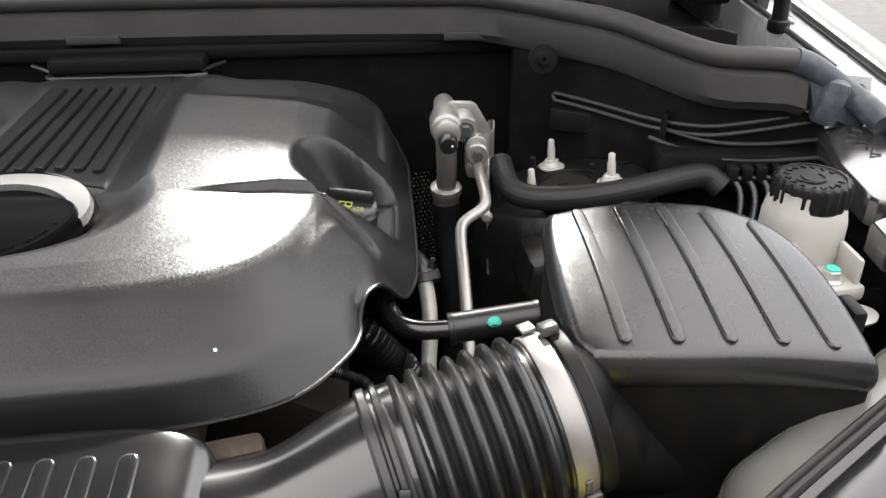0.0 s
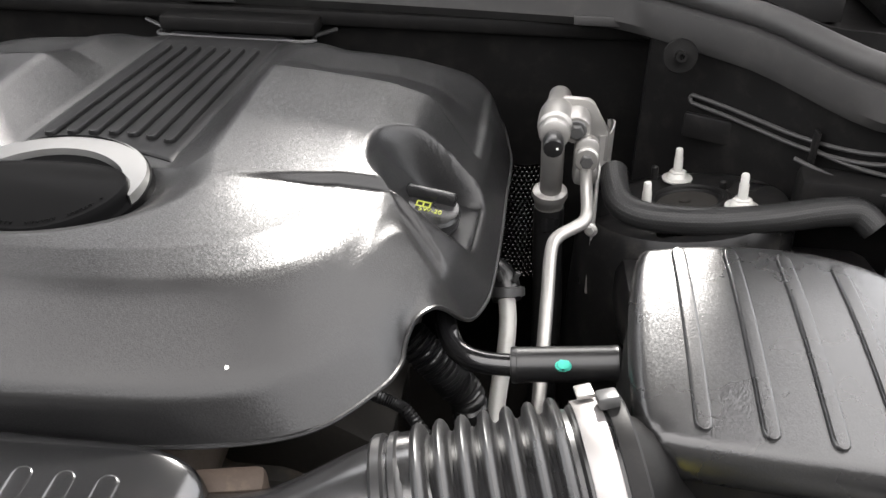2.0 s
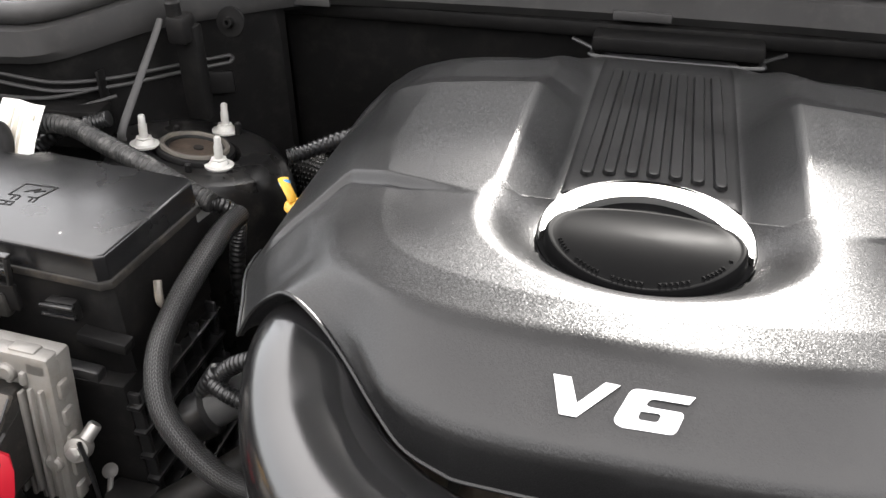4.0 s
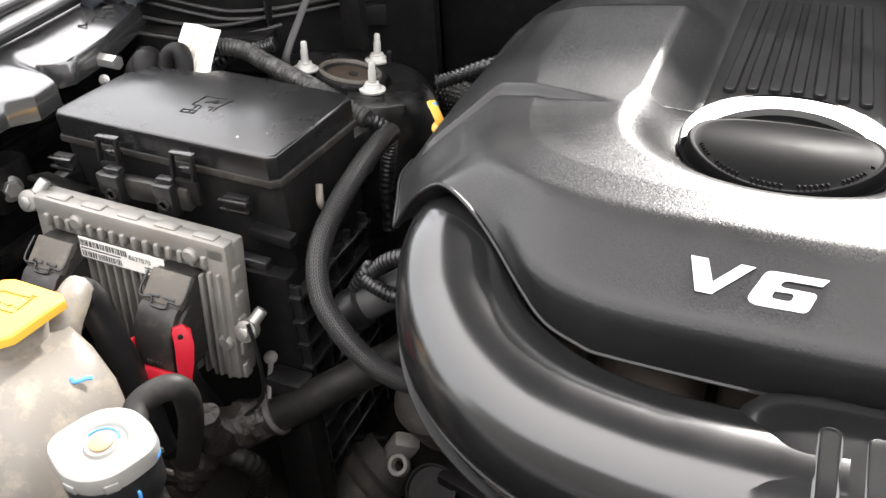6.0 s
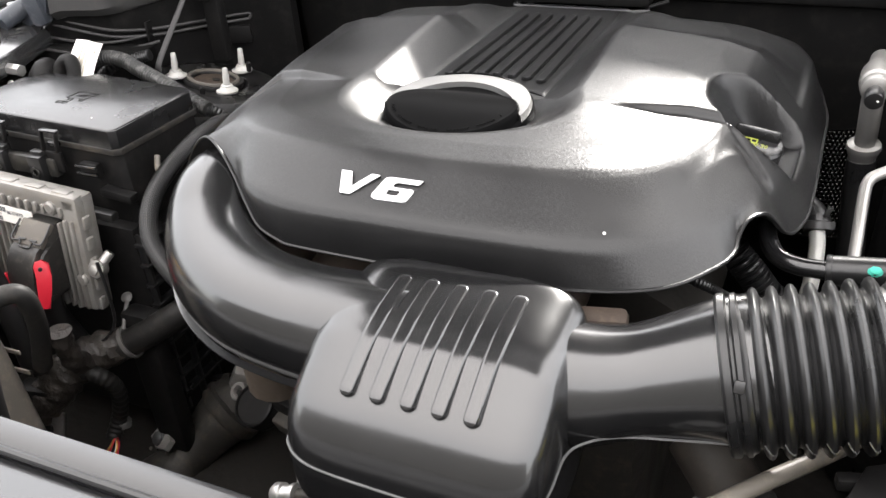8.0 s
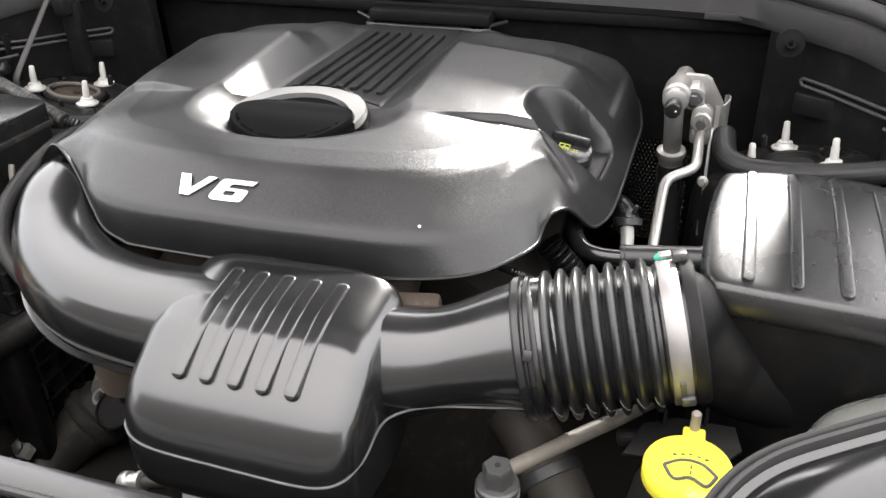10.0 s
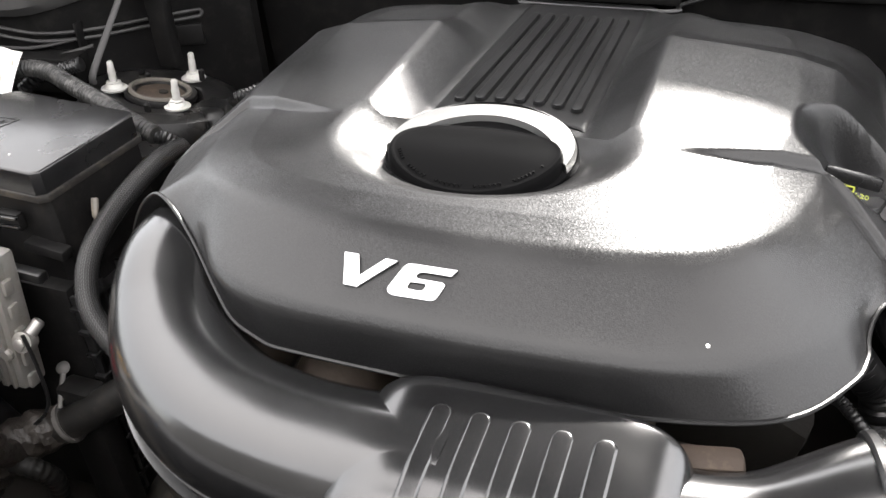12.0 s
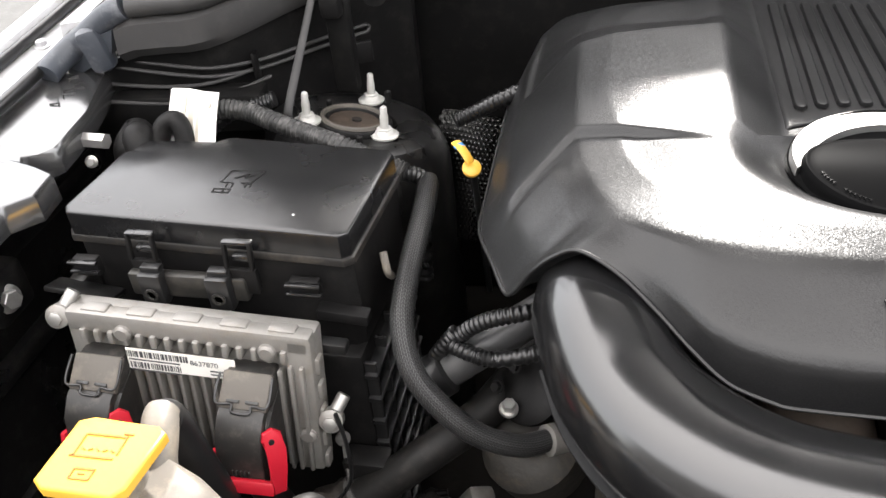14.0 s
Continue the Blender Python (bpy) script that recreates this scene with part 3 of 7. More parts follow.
# ---- engine cover ----
def closed_curve(points, count):
    """Values of (s, x, y, z) rows along 0..22, joined smoothly."""
    pts = sorted(points)
    s = np.array([p[0] for p in pts])
    v = np.array([p[1:] for p in pts])
    s2 = np.concatenate([s[-3:] - 22, s, s[:3] + 22])
    v2 = np.concatenate([v[-3:], v, v[:3]])
    t = np.arange(count * 4) * 22 / (count * 4)
    slope_ = np.zeros_like(v2)
    slope_[1:-1] = (v2[2:] - v2[:-2]) / (s2[2:] - s2[:-2])[:, None]
    at = np.clip(np.searchsorted(s2, t, side="right") - 1, 1, len(s2) - 3)
    h = (s2[at + 1] - s2[at])[:, None]
    u = (t[:, None] - s2[at][:, None]) / h
    out = (2 * u ** 3 - 3 * u ** 2 + 1) * v2[at] + (u ** 3 - 2 * u ** 2 + u) * h * slope_[at] + (3 * u ** 2 - 2 * u ** 3) * v2[at + 1] + (u ** 3 - u ** 2) * h * slope_[at + 1]
    width = count * 4 // 150 | 1
    pad = np.concatenate([out[-width:], out, out[:width]])
    kernel = np.hanning(width + 2)[1:-1]
    kernel /= kernel.sum()
    sm = np.stack([np.convolve(pad[:, k], kernel, "same")[width:-width] for k in range(3)], 1)
    return sm[::4]


def mirrored(right, left=None):
    """Rows for s 0..11 on one side, mirrored to 11..22; left rows replace the mirrored ones in their stretch."""
    other = [(22 - s, -x, y, z) for s, x, y, z in right if 0 < s < 11]
    if left:
        lo, hi = min(r[0] for r in left), max(r[0] for r in left)
        other = [r for r in other if not lo <= r[0] <= hi] + left
    return right + other


CREASE = mirrored([(0, 0, -.376, 1.061), (1, .10, -.371, 1.060), (2, .17, -.355, 1.058), (3, .215, -.325, 1.054), (4, .243, -.275, 1.049), (5, .26, -.21, 1.047),
                   (6, .270, -.13, 1.047), (7, .272, -.03, 1.046), (8, .272, .07, 1.045), (9, .243, .146, 1.041), (10, .125, .172, 1.040), (11, 0, .175, 1.04)])
FOLD = mirrored([(0, 0, -.443, 1.028), (1, .10, -.439, 1.027), (2, .182, -.423, 1.022), (3, .236, -.391, 1.020), (4, .272, -.345, 1.016), (5, .299, -.287, 1.011),
                 (6, .322, -.2, 1.004), (7, .332, -.03, 1.0), (8, .330, .085, 1.004), (9, .298, .182, 1.014), (10, .15, .206, 1.018), (11, 0, .209, 1.018)],
                [(17, -.302, -.266, 1.011), (17.6, -.288, -.298, 1.014), (18, -.276, -.315, 1.020), (18.3, -.266, -.321, 1.026), (18.6, -.254, -.328, 1.036), (18.9, -.239, -.339, 1.043), (19.3, -.214, -.356, 1.040), (19.7, -.190, -.375, 1.035), (20.3, -.153, -.419, 1.029)])
BOTTOM = mirrored([(0, 0, -.438, .981), (1, .10, -.436, .981), (2, .19, -.429, .984), (3, .252, -.413, .990), (4, .289, -.371, .993), (4.5, .298, -.343, .992), (4.75, .298, -.325, .996),
                   (5.0, .303, -.306, 1.004), (5.25, .315, -.287, 1.002), (5.4, .323, -.272, .988), (5.55, .333, -.252, .966), (5.75, .342, -.235, .958), (6, .351, -.195, .956),
                   (7, .354, -.03, .955), (8, .351, .09, .955), (9, .312, .203, .955), (10, .16, .236, .955), (11, 0, .24, .955)],
                  [(16.02, -.350, -.195, .962), (16.6, -.345, -.235, .966), (17.4, -.325, -.285, .968), (17.8, -.310, -.322, .970), (18.0, -.301, -.334, .981), (18.3, -.286, -.338, 1.006), (18.6, -.268, -.342, 1.026), (18.9, -.249, -.347, 1.037),
                   (19.3, -.220, -.364, 1.032), (19.7, -.193, -.383, 1.017), (20.1, -.165, -.406, .999), (20.5, -.140, -.424, .987), (20.8, -.113, -.433, .982)])


def ramp(a, b, x):
    return min(max((x - a) / (b - a), 0.0), 1.0)


def cover_relief(x, y, z):
    """Channel, cap bowl, steps and oil filler pocket pressed into the cover."""
    a = abs(x)
    # front wedge step and rear step
    line = -0.22 + 0.30 * (min(max(a, 0.129), 0.262) - 0.129) - 1.0 * max(0.0, a - 0.262)
    drop = 0.0075 * step(0.126, 0.22, a) * (1 - 0.4 * step(0.26, 0.30, a)) * (1 - step(0.305, 0.32, a))
    out = step(0.25, 0.285, a)
    z -= drop * step(0.005, -0.004, y - line) * (1 - step(-0.010 - 0.001 * out, -0.13 + 0.10 * out, y - line))
    back = 0.003 - 0.04 * max(0.0, a - 0.13) - 0.65 * max(0.0, a - 0.275)
    z -= 0.006 * step(0.115, 0.16, a) * (1 - step(0.318, 0.33, a)) * step(-0.003, 0.003, y - back)
    # the top rises towards its rear step, then falls to the rear edge
    rise = 0.045 * (min(max(y, -0.20), 0.0) + 0.20) - 0.19 * max(0.0, y - 0.004)
    z += max(0.0, rise) * (1 - step(0.27, 0.335, a))
    z = min(z, 1.0660 + rise - 0.25 * max(0.0, a - 0.20) ** 1.5) if y > 0.004 else z
    # both shoulders of the top slope outwards to the crease
    out = max(0.0, a - 0.118)
    z = min(z, 1.0690 + rise - 0.14 * out * out / (out + 0.03) * step(-0.40, -0.27, y))
    # channel and bowl
    ch = max(abs(x + 0.0075) - 0.106, -(y + 0.20))
    ex, ey = (x + 0.0075) / 0.108, (y + 0.224) / 0.086
    el = (math.sqrt(ex * ex + ey * ey) - 1) * 0.086
    floor = 1.040 - 0.03 * max(0, y + 0.14)
    w = max((ramp(0.014, -0.030, ch - 0.004) + ramp(0.014, -0.030, ch) + ramp(0.014, -0.030, ch + 0.004)) / 3, step(0.022, -0.028, el))
    z = z * (1 - w) + (min(z, floor) if y < 0.0 else floor) * w
    # oil filler pocket
    px, py = (x - 0.298) / 0.060, (y + 0.136 + 0.10 * (x - 0.298)) / 0.052
    w = step(1.16, 0.84, math.sqrt(px * px + py * py))
    z = z * (1 - w) + min(z, max(0.982, 1.047 - 1.5 * (x - 0.243))) * w
    return z


COUNT = 960
cb, cf, cc = closed_curve(BOTTOM, COUNT), closed_curve(FOLD, COUNT), closed_curve(CREASE, COUNT)
centre = np.array([0.0, -0.12])
cover = thing("engine_cover", (0, -0.1, 0.96), "grained black plastic engine cover with fins and badge", "engine cover")
bm = bmesh.new()
profiles = []
for i in range(COUNT):
    b, f, c = cb[i], cf[i], cc[i]
    crown_z = 1.064 - 0.52 * max(0.0, 1.0605 - c[2])
    inner = np.array([*(centre + (c[:2] - centre) * 0.86), crown_z])
    line = [b, f, c, inner]
    for _ in range(3):
        cut = [line[0]]
        for p, q in zip(line, line[1:]):
            cut += [p * 0.89 + q * 0.11, p * 0.11 + q * 0.89]
        line = cut + [line[-1]]
    length = np.concatenate([[0], np.cumsum(np.linalg.norm(np.diff(np.array(line), axis=0), axis=1))])
    at = np.linspace(0, length[-1], 60)
    line = np.stack([np.interp(at, length, np.array(line)[:, k]) for k in range(3)], 1)
    back = [np.array([*(centre + (b[:2] - centre) * k), b[2] + h]) for k, h in ((0.94, 0.03 - 0.038 * step(0.97, 1.0, b[2])), (0.985, 0.004 - 0.007 * step(0.97, 1.0, b[2])), (0.992, -0.001))]
    inside = [np.array([*(centre + (c[:2] - centre) * 0.86 * (1 - k / 150)), crown_z + (1.064 - crown_z) * math.sin(math.pi / 2 * min(1.0, k / 90)) + 0.003 * math.sin(math.pi * k / 300)]) for k in range(1, 150)]
    profiles.append(back + list(line) + inside)
rings = []
for k in range(len(profiles[0])):
    w = step(8, 20, k)
    rings.append([Vector((*profiles[i][k][:2], profiles[i][k][2] * (1 - w) + cover_relief(*profiles[i][k]) * w)) for i in range(COUNT)])
last = loft(bm, rings, caps=False)[-1]
tip = bm.verts.new((0, -0.12, cover_relief(0, -0.12, 1.066)))
for i in range(COUNT):
    bm.faces.new((last[i], last[(i + 1) % COUNT], tip))
shell = part("shell", bm, GRAINED, cover)
bm = bmesh.new()
bead = [Vector((*(centre + (b[:2] - centre) * 1.001), b[2] + 0.0012)) for b in cb[::2]]
loft(bm, [[p + side_ * (0.0017 * math.cos(a)) + up_ * (0.0017 * math.sin(a)) for a in (2 * math.pi * k / 6 for k in range(6))] for p, (w_, side_, up_) in zip(bead + bead[:1], frames(bead + bead[:1]))], caps=False)
part("edge_bead", bm, GRAINED, shell)
# the panel in the channel, hollowed round the emblem, with seven fins
bm = bmesh.new()
rows = []
for k in range(49):
    u = -1 + k / 24
    lip = 0.0042 * step(0.93, 1.0, abs(u))
    rows.append([])
    for j in range(41):
        v = j / 40
        y0, y1 = -0.141 - 3.4 * (0.0775 * u) ** 2, 0.192
        y = y0 + (y1 - y0) * v ** 1.6
        rows[-1].append(Vector((-0.0075 + (0.0775 - 0.05 * max(0.0, y) ** 2) * u, y, 1.0418 - 0.03 * max(0.0, y + 0.14) - max(lip, 0.0045 * step(0.035, 0.0, v)))))
loft(bm, rows, caps=False, closed=False)
fin_panel = part("fin_panel", bm, FINMAT, cover, "fine-grained panel with raised fins")
for i in range(7):
    x = 0.0190 * (i - 3)
    bm = strip(bmesh.new(), even([(x, -0.115 - 2.9 * x * x, 1.0402), (x * 0.965, 0.0, 1.0366), (x * 0.93, 0.15, 1.0321)], 24), 0.0056, 0.0034)
    part("fin", moved(bm, Matrix.Translation((-0.0075, 0, 0.0016))), FINMAT, fin_panel)
# bright badge letters
slope = Matrix.Translation((-0.0035, -0.4112, 1.0408)) @ pose(0, 0, 0, 30, 0, 1.0) @ Matrix.Diagonal((0.945, 0.94, 1, 1))


def letter(outlines, name):
    foot = bmesh.new()
    for outline in outlines:
        foot.faces.new([foot.verts.new((x * 1.0, y, -0.001)) for x, y in outline])
    made = bmesh.ops.extrude_face_region(foot, geom=list(foot.faces))["geom"]
    bmesh.ops.translate(foot, vec=(0, 0, 0.0042), verts=[g for g in made if isinstance(g, bmesh.types.BMVert)])
    bmesh.ops.transform(foot, matrix=slope, verts=foot.verts)
    below = part(name + "_base", foot, SATIN, cover, "black raised letter base", smooth=False)
    bm = bmesh.new()
    polys = []
    for outline in outlines:
        a = [bm.verts.new((x, y, 0.0033)) for x, y in outline]
        polys.append(bm.faces.new(a))
    made = bmesh.ops.extrude_face_region(bm, geom=polys)["geom"]
    bmesh.ops.translate(bm, vec=(0, 0, 0.0012), verts=[g for g in made if isinstance(g, bmesh.types.BMVert)])
    bmesh.ops.transform(bm, matrix=slope, verts=bm.verts)
    part(name, bm, BADGE, below, "bright raised letter", smooth=False)


letter([[(-.049, .0162), (-.0376, .0160), (-.0319, -.0006), (-.0160, .0158), (-.0066, .0153), (-.0312, -.0096), (-.0420, -.0093)]], "letter_v")
# the six: an outline with its counter cut by bridging
loop = [(.0393, .0151), (.0060, .0150), (.0027, .0146), (.0004, .0132), (-.0010, .0113), (-.0079, -.0054), (-.0081, -.0075), (-.0068, -.0098), (-.0031, -.0114), (.0256, -.0111), (.0280, -.0103), (.0298, -.0083), (.0330, .0009), (.0329, .0028), (.0312, .0040), (.0160, .0042), (.0160, .0010), (.0183, .0010), (.0196, -.0003), (.0186, -.0034), (.0172, -.0046), (.0153, -.0049), (.0071, -.0047), (.0059, -.0031), (.0073, .0008), (.0159, .0010), (.0159, .0042), (.0124, .0043), (.0104, .0052), (.0107, .0070), (.0122, .0088), (.0146, .0098), (.0357, .0097)]
letter([loop], "letter_six")

# oval emblem cap with its bright crescent
cap = part("emblem_rim", lathed([(0.078, -0.004), (0.083, 0.0), (0.082, 0.009), (0.078, 0.012), (0.073, 0.008)], (-0.0075, -0.226, 1.040), (0, -0.14, 1), 64, (1, 0.89)), EMBLEM, cover)
bm = bmesh.new()
rows = []
for k in range(41):
    t = math.radians(-16 + 212 * k / 40)
    w = math.sin(math.pi * k / 40) ** 0.5
    rows.append([Vector((-0.0075 + math.cos(t) * r * 0.9, -0.226 + math.sin(t) * r * 0.81, 1.0475 + z + 0.07 * 0.06 * math.sin(t))) for r, z in
                 ((0.0895 - 0.037 * w, 0.0), (0.0895 - 0.035 * w, 0.008), (0.0895 - 0.004 * w, 0.0085), (0.0905, 0.001))])
loft(bm, rows)
part("crescent", bm, CHROME, cap, "bright metal crescent")
bm = bmesh.new()
DY, DRX, DRY = -0.2435, 0.0735, 0.0505


def dome_z(y, r):
    """Height of the emblem's face: bent across, nearly straight along, with a thin raised rim."""
    v = (y - DY) / DRY
    return 1.0592 - 0.0105 * v * v + 0.07 * (y - DY) + 0.0006 * step(0.93, 0.955, r) - 0.002 * step(0.975, 1.0, r)


rows = []
for r, sink in ((1.0, 0.022), (1.03, 0.020), (1.035, 0.013), (1.02, 0.0115), (1.012, 0.004), (1.005, 0.0012), (0.992, 0.0), (0.975, 0.0), (0.955, 0.0), (0.94, 0.0), (0.92, 0.0), (0.85, 0.0), (0.7, 0.0), (0.5, 0.0), (0.3, 0.0), (0.1, 0.0), (0.01, 0.0)):
    ring = []
    for k in range(80):
        a = 2 * math.pi * k / 80
        x, y = -0.0075 + DRX * r * math.cos(a), DY + DRY * r * math.sin(a)
        ring.append(Vector((x, y, dome_z(y, min(r, 1.0)) - sink)))
    rows.append(ring)
loft(bm, rows)
dome = part("dome", bm, EMBLEM, cap, "smooth black domed face")
bm = bmesh.new()
for k in range(40):
    a = math.radians(198 + 144 * k / 39)
    if k % 8 not in (5, 6):
        x, y = -0.0075 + 0.064 * math.cos(a), DY + 0.0432 * math.sin(a)
        box(bm, (x, y, dome_z(y, 0.8) + 0.0002), (0.0026, 0.0008, 0.0009), 0, pose(0, 0, 0, 8, 0, math.degrees(a) + 90))
        box(bm, (x + 0.0004, y - 0.0008, dome_z(y, 0.8) + 0.0002), (0.0008, 0.0028, 0.0009), 0, pose(0, 0, 0, 8, 0, math.degrees(a) + 90))
part("raised_lettering", bm, EMBLEM, dome)
# oil filler cap
oil = thing("oil_filler_cap", (0.298, -0.155, 0.996), "black oil filler cap with lime printed symbol", "oil cap")
part("collar", lathed([(0.026, 0), (0.027, 0.012), (0.025, 0.015), (0.02, 0.016)], (0.290, -0.134, 0.987), (0.1, -0.15, 1), 32), LIDMAT, oil)
part("grip", boxed((0.290, -0.125, 1.006), (0.047, 0.009, 0.017), 0.0035, pose(0, 0, 0, -8, 6, -8)), LIDMAT, oil)
words("5W-20", 0.0075, 0.0006, LIME, Matrix.Translation((0.292, -0.1475, 1.0045)) @ pose(0, 0, 0, 12, 6, -6), oil, "grade_print", "lime printed grade")
bm = bmesh.new()
for x, y, w, h in ((0, 0.003, 0.012, 0.0012), (0, -0.003, 0.012, 0.0012), (-0.006, 0, 0.0012, 0.007), (0.006, 0, 0.0012, 0.007), (0.0, 0, 0.0012, 0.006)):
    box(bm, (x, y, 0), (w, h, 0.0006))
part("symbol", moved(bm, Matrix.Translation((0.285, -0.1385, 1.0055)) @ pose(0, 0, 0, 12, 6, -6)), LIME, oil)

for x, y, z in ((0.198, -0.4025, 1.0285),):
    part("fleck", lathed([(0.0017, 0.0), (0.0015, 0.0007), (0.0008, 0.0009)], (x, y, z - 0.0012), (0, -0.5, 0.86), 10), PAPER, cover, "white fleck")


# ---- air intake: duct, resonator, bellows hose, air box ----
def shaped_run(x0, x1, profile, power, count=36, middle=None, ends=1.0):
    """Sweeps a side profile of (y, z) from x0 to x1, drawn in towards its middle at both ends like a pillow."""
    mid = middle or (sum(p[0] for p in profile) / len(profile), sum(p[1] for p in profile) / len(profile))
    rings = []
    for k in range(count + 1):
        u = -math.cos(math.pi * k / count)
        g = max(0.02, (1 - abs(u) ** power) ** (1 / power))
        g = 1 - ends * (1 - g)
        rings.append([Vector(((x0 + x1) / 2 + (x1 - x0) / 2 * u, mid[0] + (y - mid[0]) * g, mid[1] + (z - mid[1]) * g)) for y, z in profile])
    bm = bmesh.new()
    loft(bm, rings)
    return bm


SEAM = material("pale_moulding_seam", (0.12, 0.12, 0.12), 0.35, vary=0.5, patch=60)
intake = thing("intake_resonator", (0.1, -0.54, 0.85), "satin black ribbed plastic intake resonator with ducts", "air intake")
side = spline([(-0.442, 0.93, 0), (-0.4435, 0.986, 0), (-0.4460, 0.9975, 0), (-0.4510, 1.0025, 0), (-0.459, 1.0034, 0), (-0.480, 1.0015, 0), (-0.505, 0.9990, 0), (-0.523, 0.9965, 0), (-0.537, 0.9925, 0), (-0.550, 0.988, 0), (-0.570, 0.977, 0), (-0.588, 0.966, 0), (-0.602, 0.955, 0), (-0.6125, 0.940, 0), (-0.6178, 0.925, 0), (-0.6205, 0.908, 0), (-0.6215, 0.89, 0),
               (-0.613, 0.85, 0), (-0.56, 0.825, 0), (-0.48, 0.83, 0), (-0.445, 0.87, 0)], 5, closed=True)
body = part("body", shaped_run(-0.014, 0.209, [(p.x, p.y) for p in side], 5.6, 72, (-0.535, 0.90)), MOULD, intake)


ridge = sorted((p.x, p.y) for p in side if p.y > 0.9 and p.x < -0.445)


def crest(y):
    """Height of the resonator's top along its slope."""
    return float(np.interp(y, [p[0] for p in ridge], [p[1] for p in ridge]))


def bead_strip(path, half, height):
    """A round-topped moulded rib; its height grows along it, and its ends are blunt."""
    n = len(path) - 1
    rows_ = []
    for i_, (w_, side_, up_) in enumerate(frames(path)):
        t = i_ / n
        near = min((path[i_] - path[0]).length, (path[i_] - path[-1]).length)
        k = max(0.12, math.sqrt(max(0.0, 1 - (1 - min(1.0, near / half)) ** 2)))
        rows_.append([path[i_] + side_ * (half * k * u) + up_ * (height(t) * (0.35 + 0.65 * k) * v - 0.002 * (v < 0)) for u, v in
                      ((-1.25, -1.0), (-1.12, 0.0), (-1.0, 0.35), (-0.92, 0.72), (-0.78, 0.94), (-0.55, 1.0), (0.55, 1.0), (0.78, 0.94), (0.92, 0.72), (1.0, 0.35), (1.12, 0.0), (1.25, -1.0))])
    bm_ = bmesh.new()
    loft(bm_, rows_)
    return bm_


for i in range(5):
    x = 0.048 + 0.0258 * i
    path = even([(x, y, crest(y) - 0.0003) for y in np.linspace(-0.474, -0.592, 40)], 44)
    bm = bead_strip(path, 0.0064, lambda t: 0.0011 + 0.0045 * step(0.3, 0.95, t))
    rib = part("rib", bm, MOULD, body)
# parting seam round the resonator
front = sorted((p.y, p.x) for p in side if p.x < -0.6)
around = []
for u in np.linspace(-0.995, 0.992, 40):
    g = (1 - abs(u) ** 5.6) ** (1 / 5.6)
    z = 0.9035 - 0.0035 * u + 0.010 * abs(u) ** 9
    y = float(np.interp(0.90 + (z - 0.90) / g, [p[0] for p in front], [p[1] for p in front]))
    around.append((0.0975 + 0.1115 * u, -0.535 + (y + 0.535) * g - 0.0003, z))
bm = tubed(around + [(0.2105, -0.553, 0.918), (0.222, -0.538, 0.922), (0.245, -0.522, 0.921), (0.285, -0.510, 0.920), (0.335, -0.500, 0.922)], 0.0011, 6, 4)
part("seam", bm, SEAM, intake, "pale moulding seam")
DUCT = [(0.06, -0.497, 0.945), (-0.0, -0.496, 0.944), (-0.06, -0.493, 0.944), (-0.12, -0.481, 0.946), (-0.172, -0.452, 0.951), (-0.208, -0.412, 0.960), (-0.228, -0.366, 0.974), (-0.236, -0.318, 0.966), (-0.232, -0.26, 0.935)]
bm = bmesh.new()
path = spline(DUCT, 10)
rows = []
for k, (p, (w, sd, up)) in enumerate(zip(path, frames(path))):
    t = k / (len(path) - 1)
    r = 0.0512 + 0.004 * step(0.25, 0.0, t) - 0.006 * step(0.8, 0.95, t)
    # a softly squared section
    rows.append([p + (sd * math.cos(a) + up * math.sin(a)) * (r / (abs(math.cos(a)) ** 2.3 + abs(math.sin(a)) ** 2.3) ** (1 / 2.3)) for a in (2 * math.pi * j / 48 for j in range(48))])
loft(bm, rows)
duct = part("side_duct", bm, MOULD, intake)
bm = bmesh.new()
path = spline(DUCT[1:7], 8)
rows = []
for p, (w, sd, up) in zip(path, frames(path)):
    out = sd * (-1 if sd.y > 0 else 1)
    rows.append([p + out * r + Vector((0, 0, h)) for r, h in ((0.045, -0.0305), (0.0520, -0.0310), (0.0523, -0.0325), (0.045, -0.0325))])
loft(bm, rows)
part("flange", bm, MOULD, duct)
NECK = [(0.15, -0.496, 0.935), (0.20, -0.490, 0.937), (0.25, -0.476, 0.942), (0.30, -0.458, 0.949), (0.335, -0.447, 0.953)]
neck = part("outlet_neck", tubed(NECK, lambda t: 0.046 + 0.007 * (1 - step(0.15, 0.5, t)) + 0.0145 * step(0.45, 0.92, t), 36, 8), MOULD, intake)
part("fleck", lathed([(0.0018, 0), (0.0016, 0.001), (0.0008, 0.0012)], (0.241, -0.502, 0.978), (0, -0.5, 0.86), 10), PAPER, neck, "white fleck")

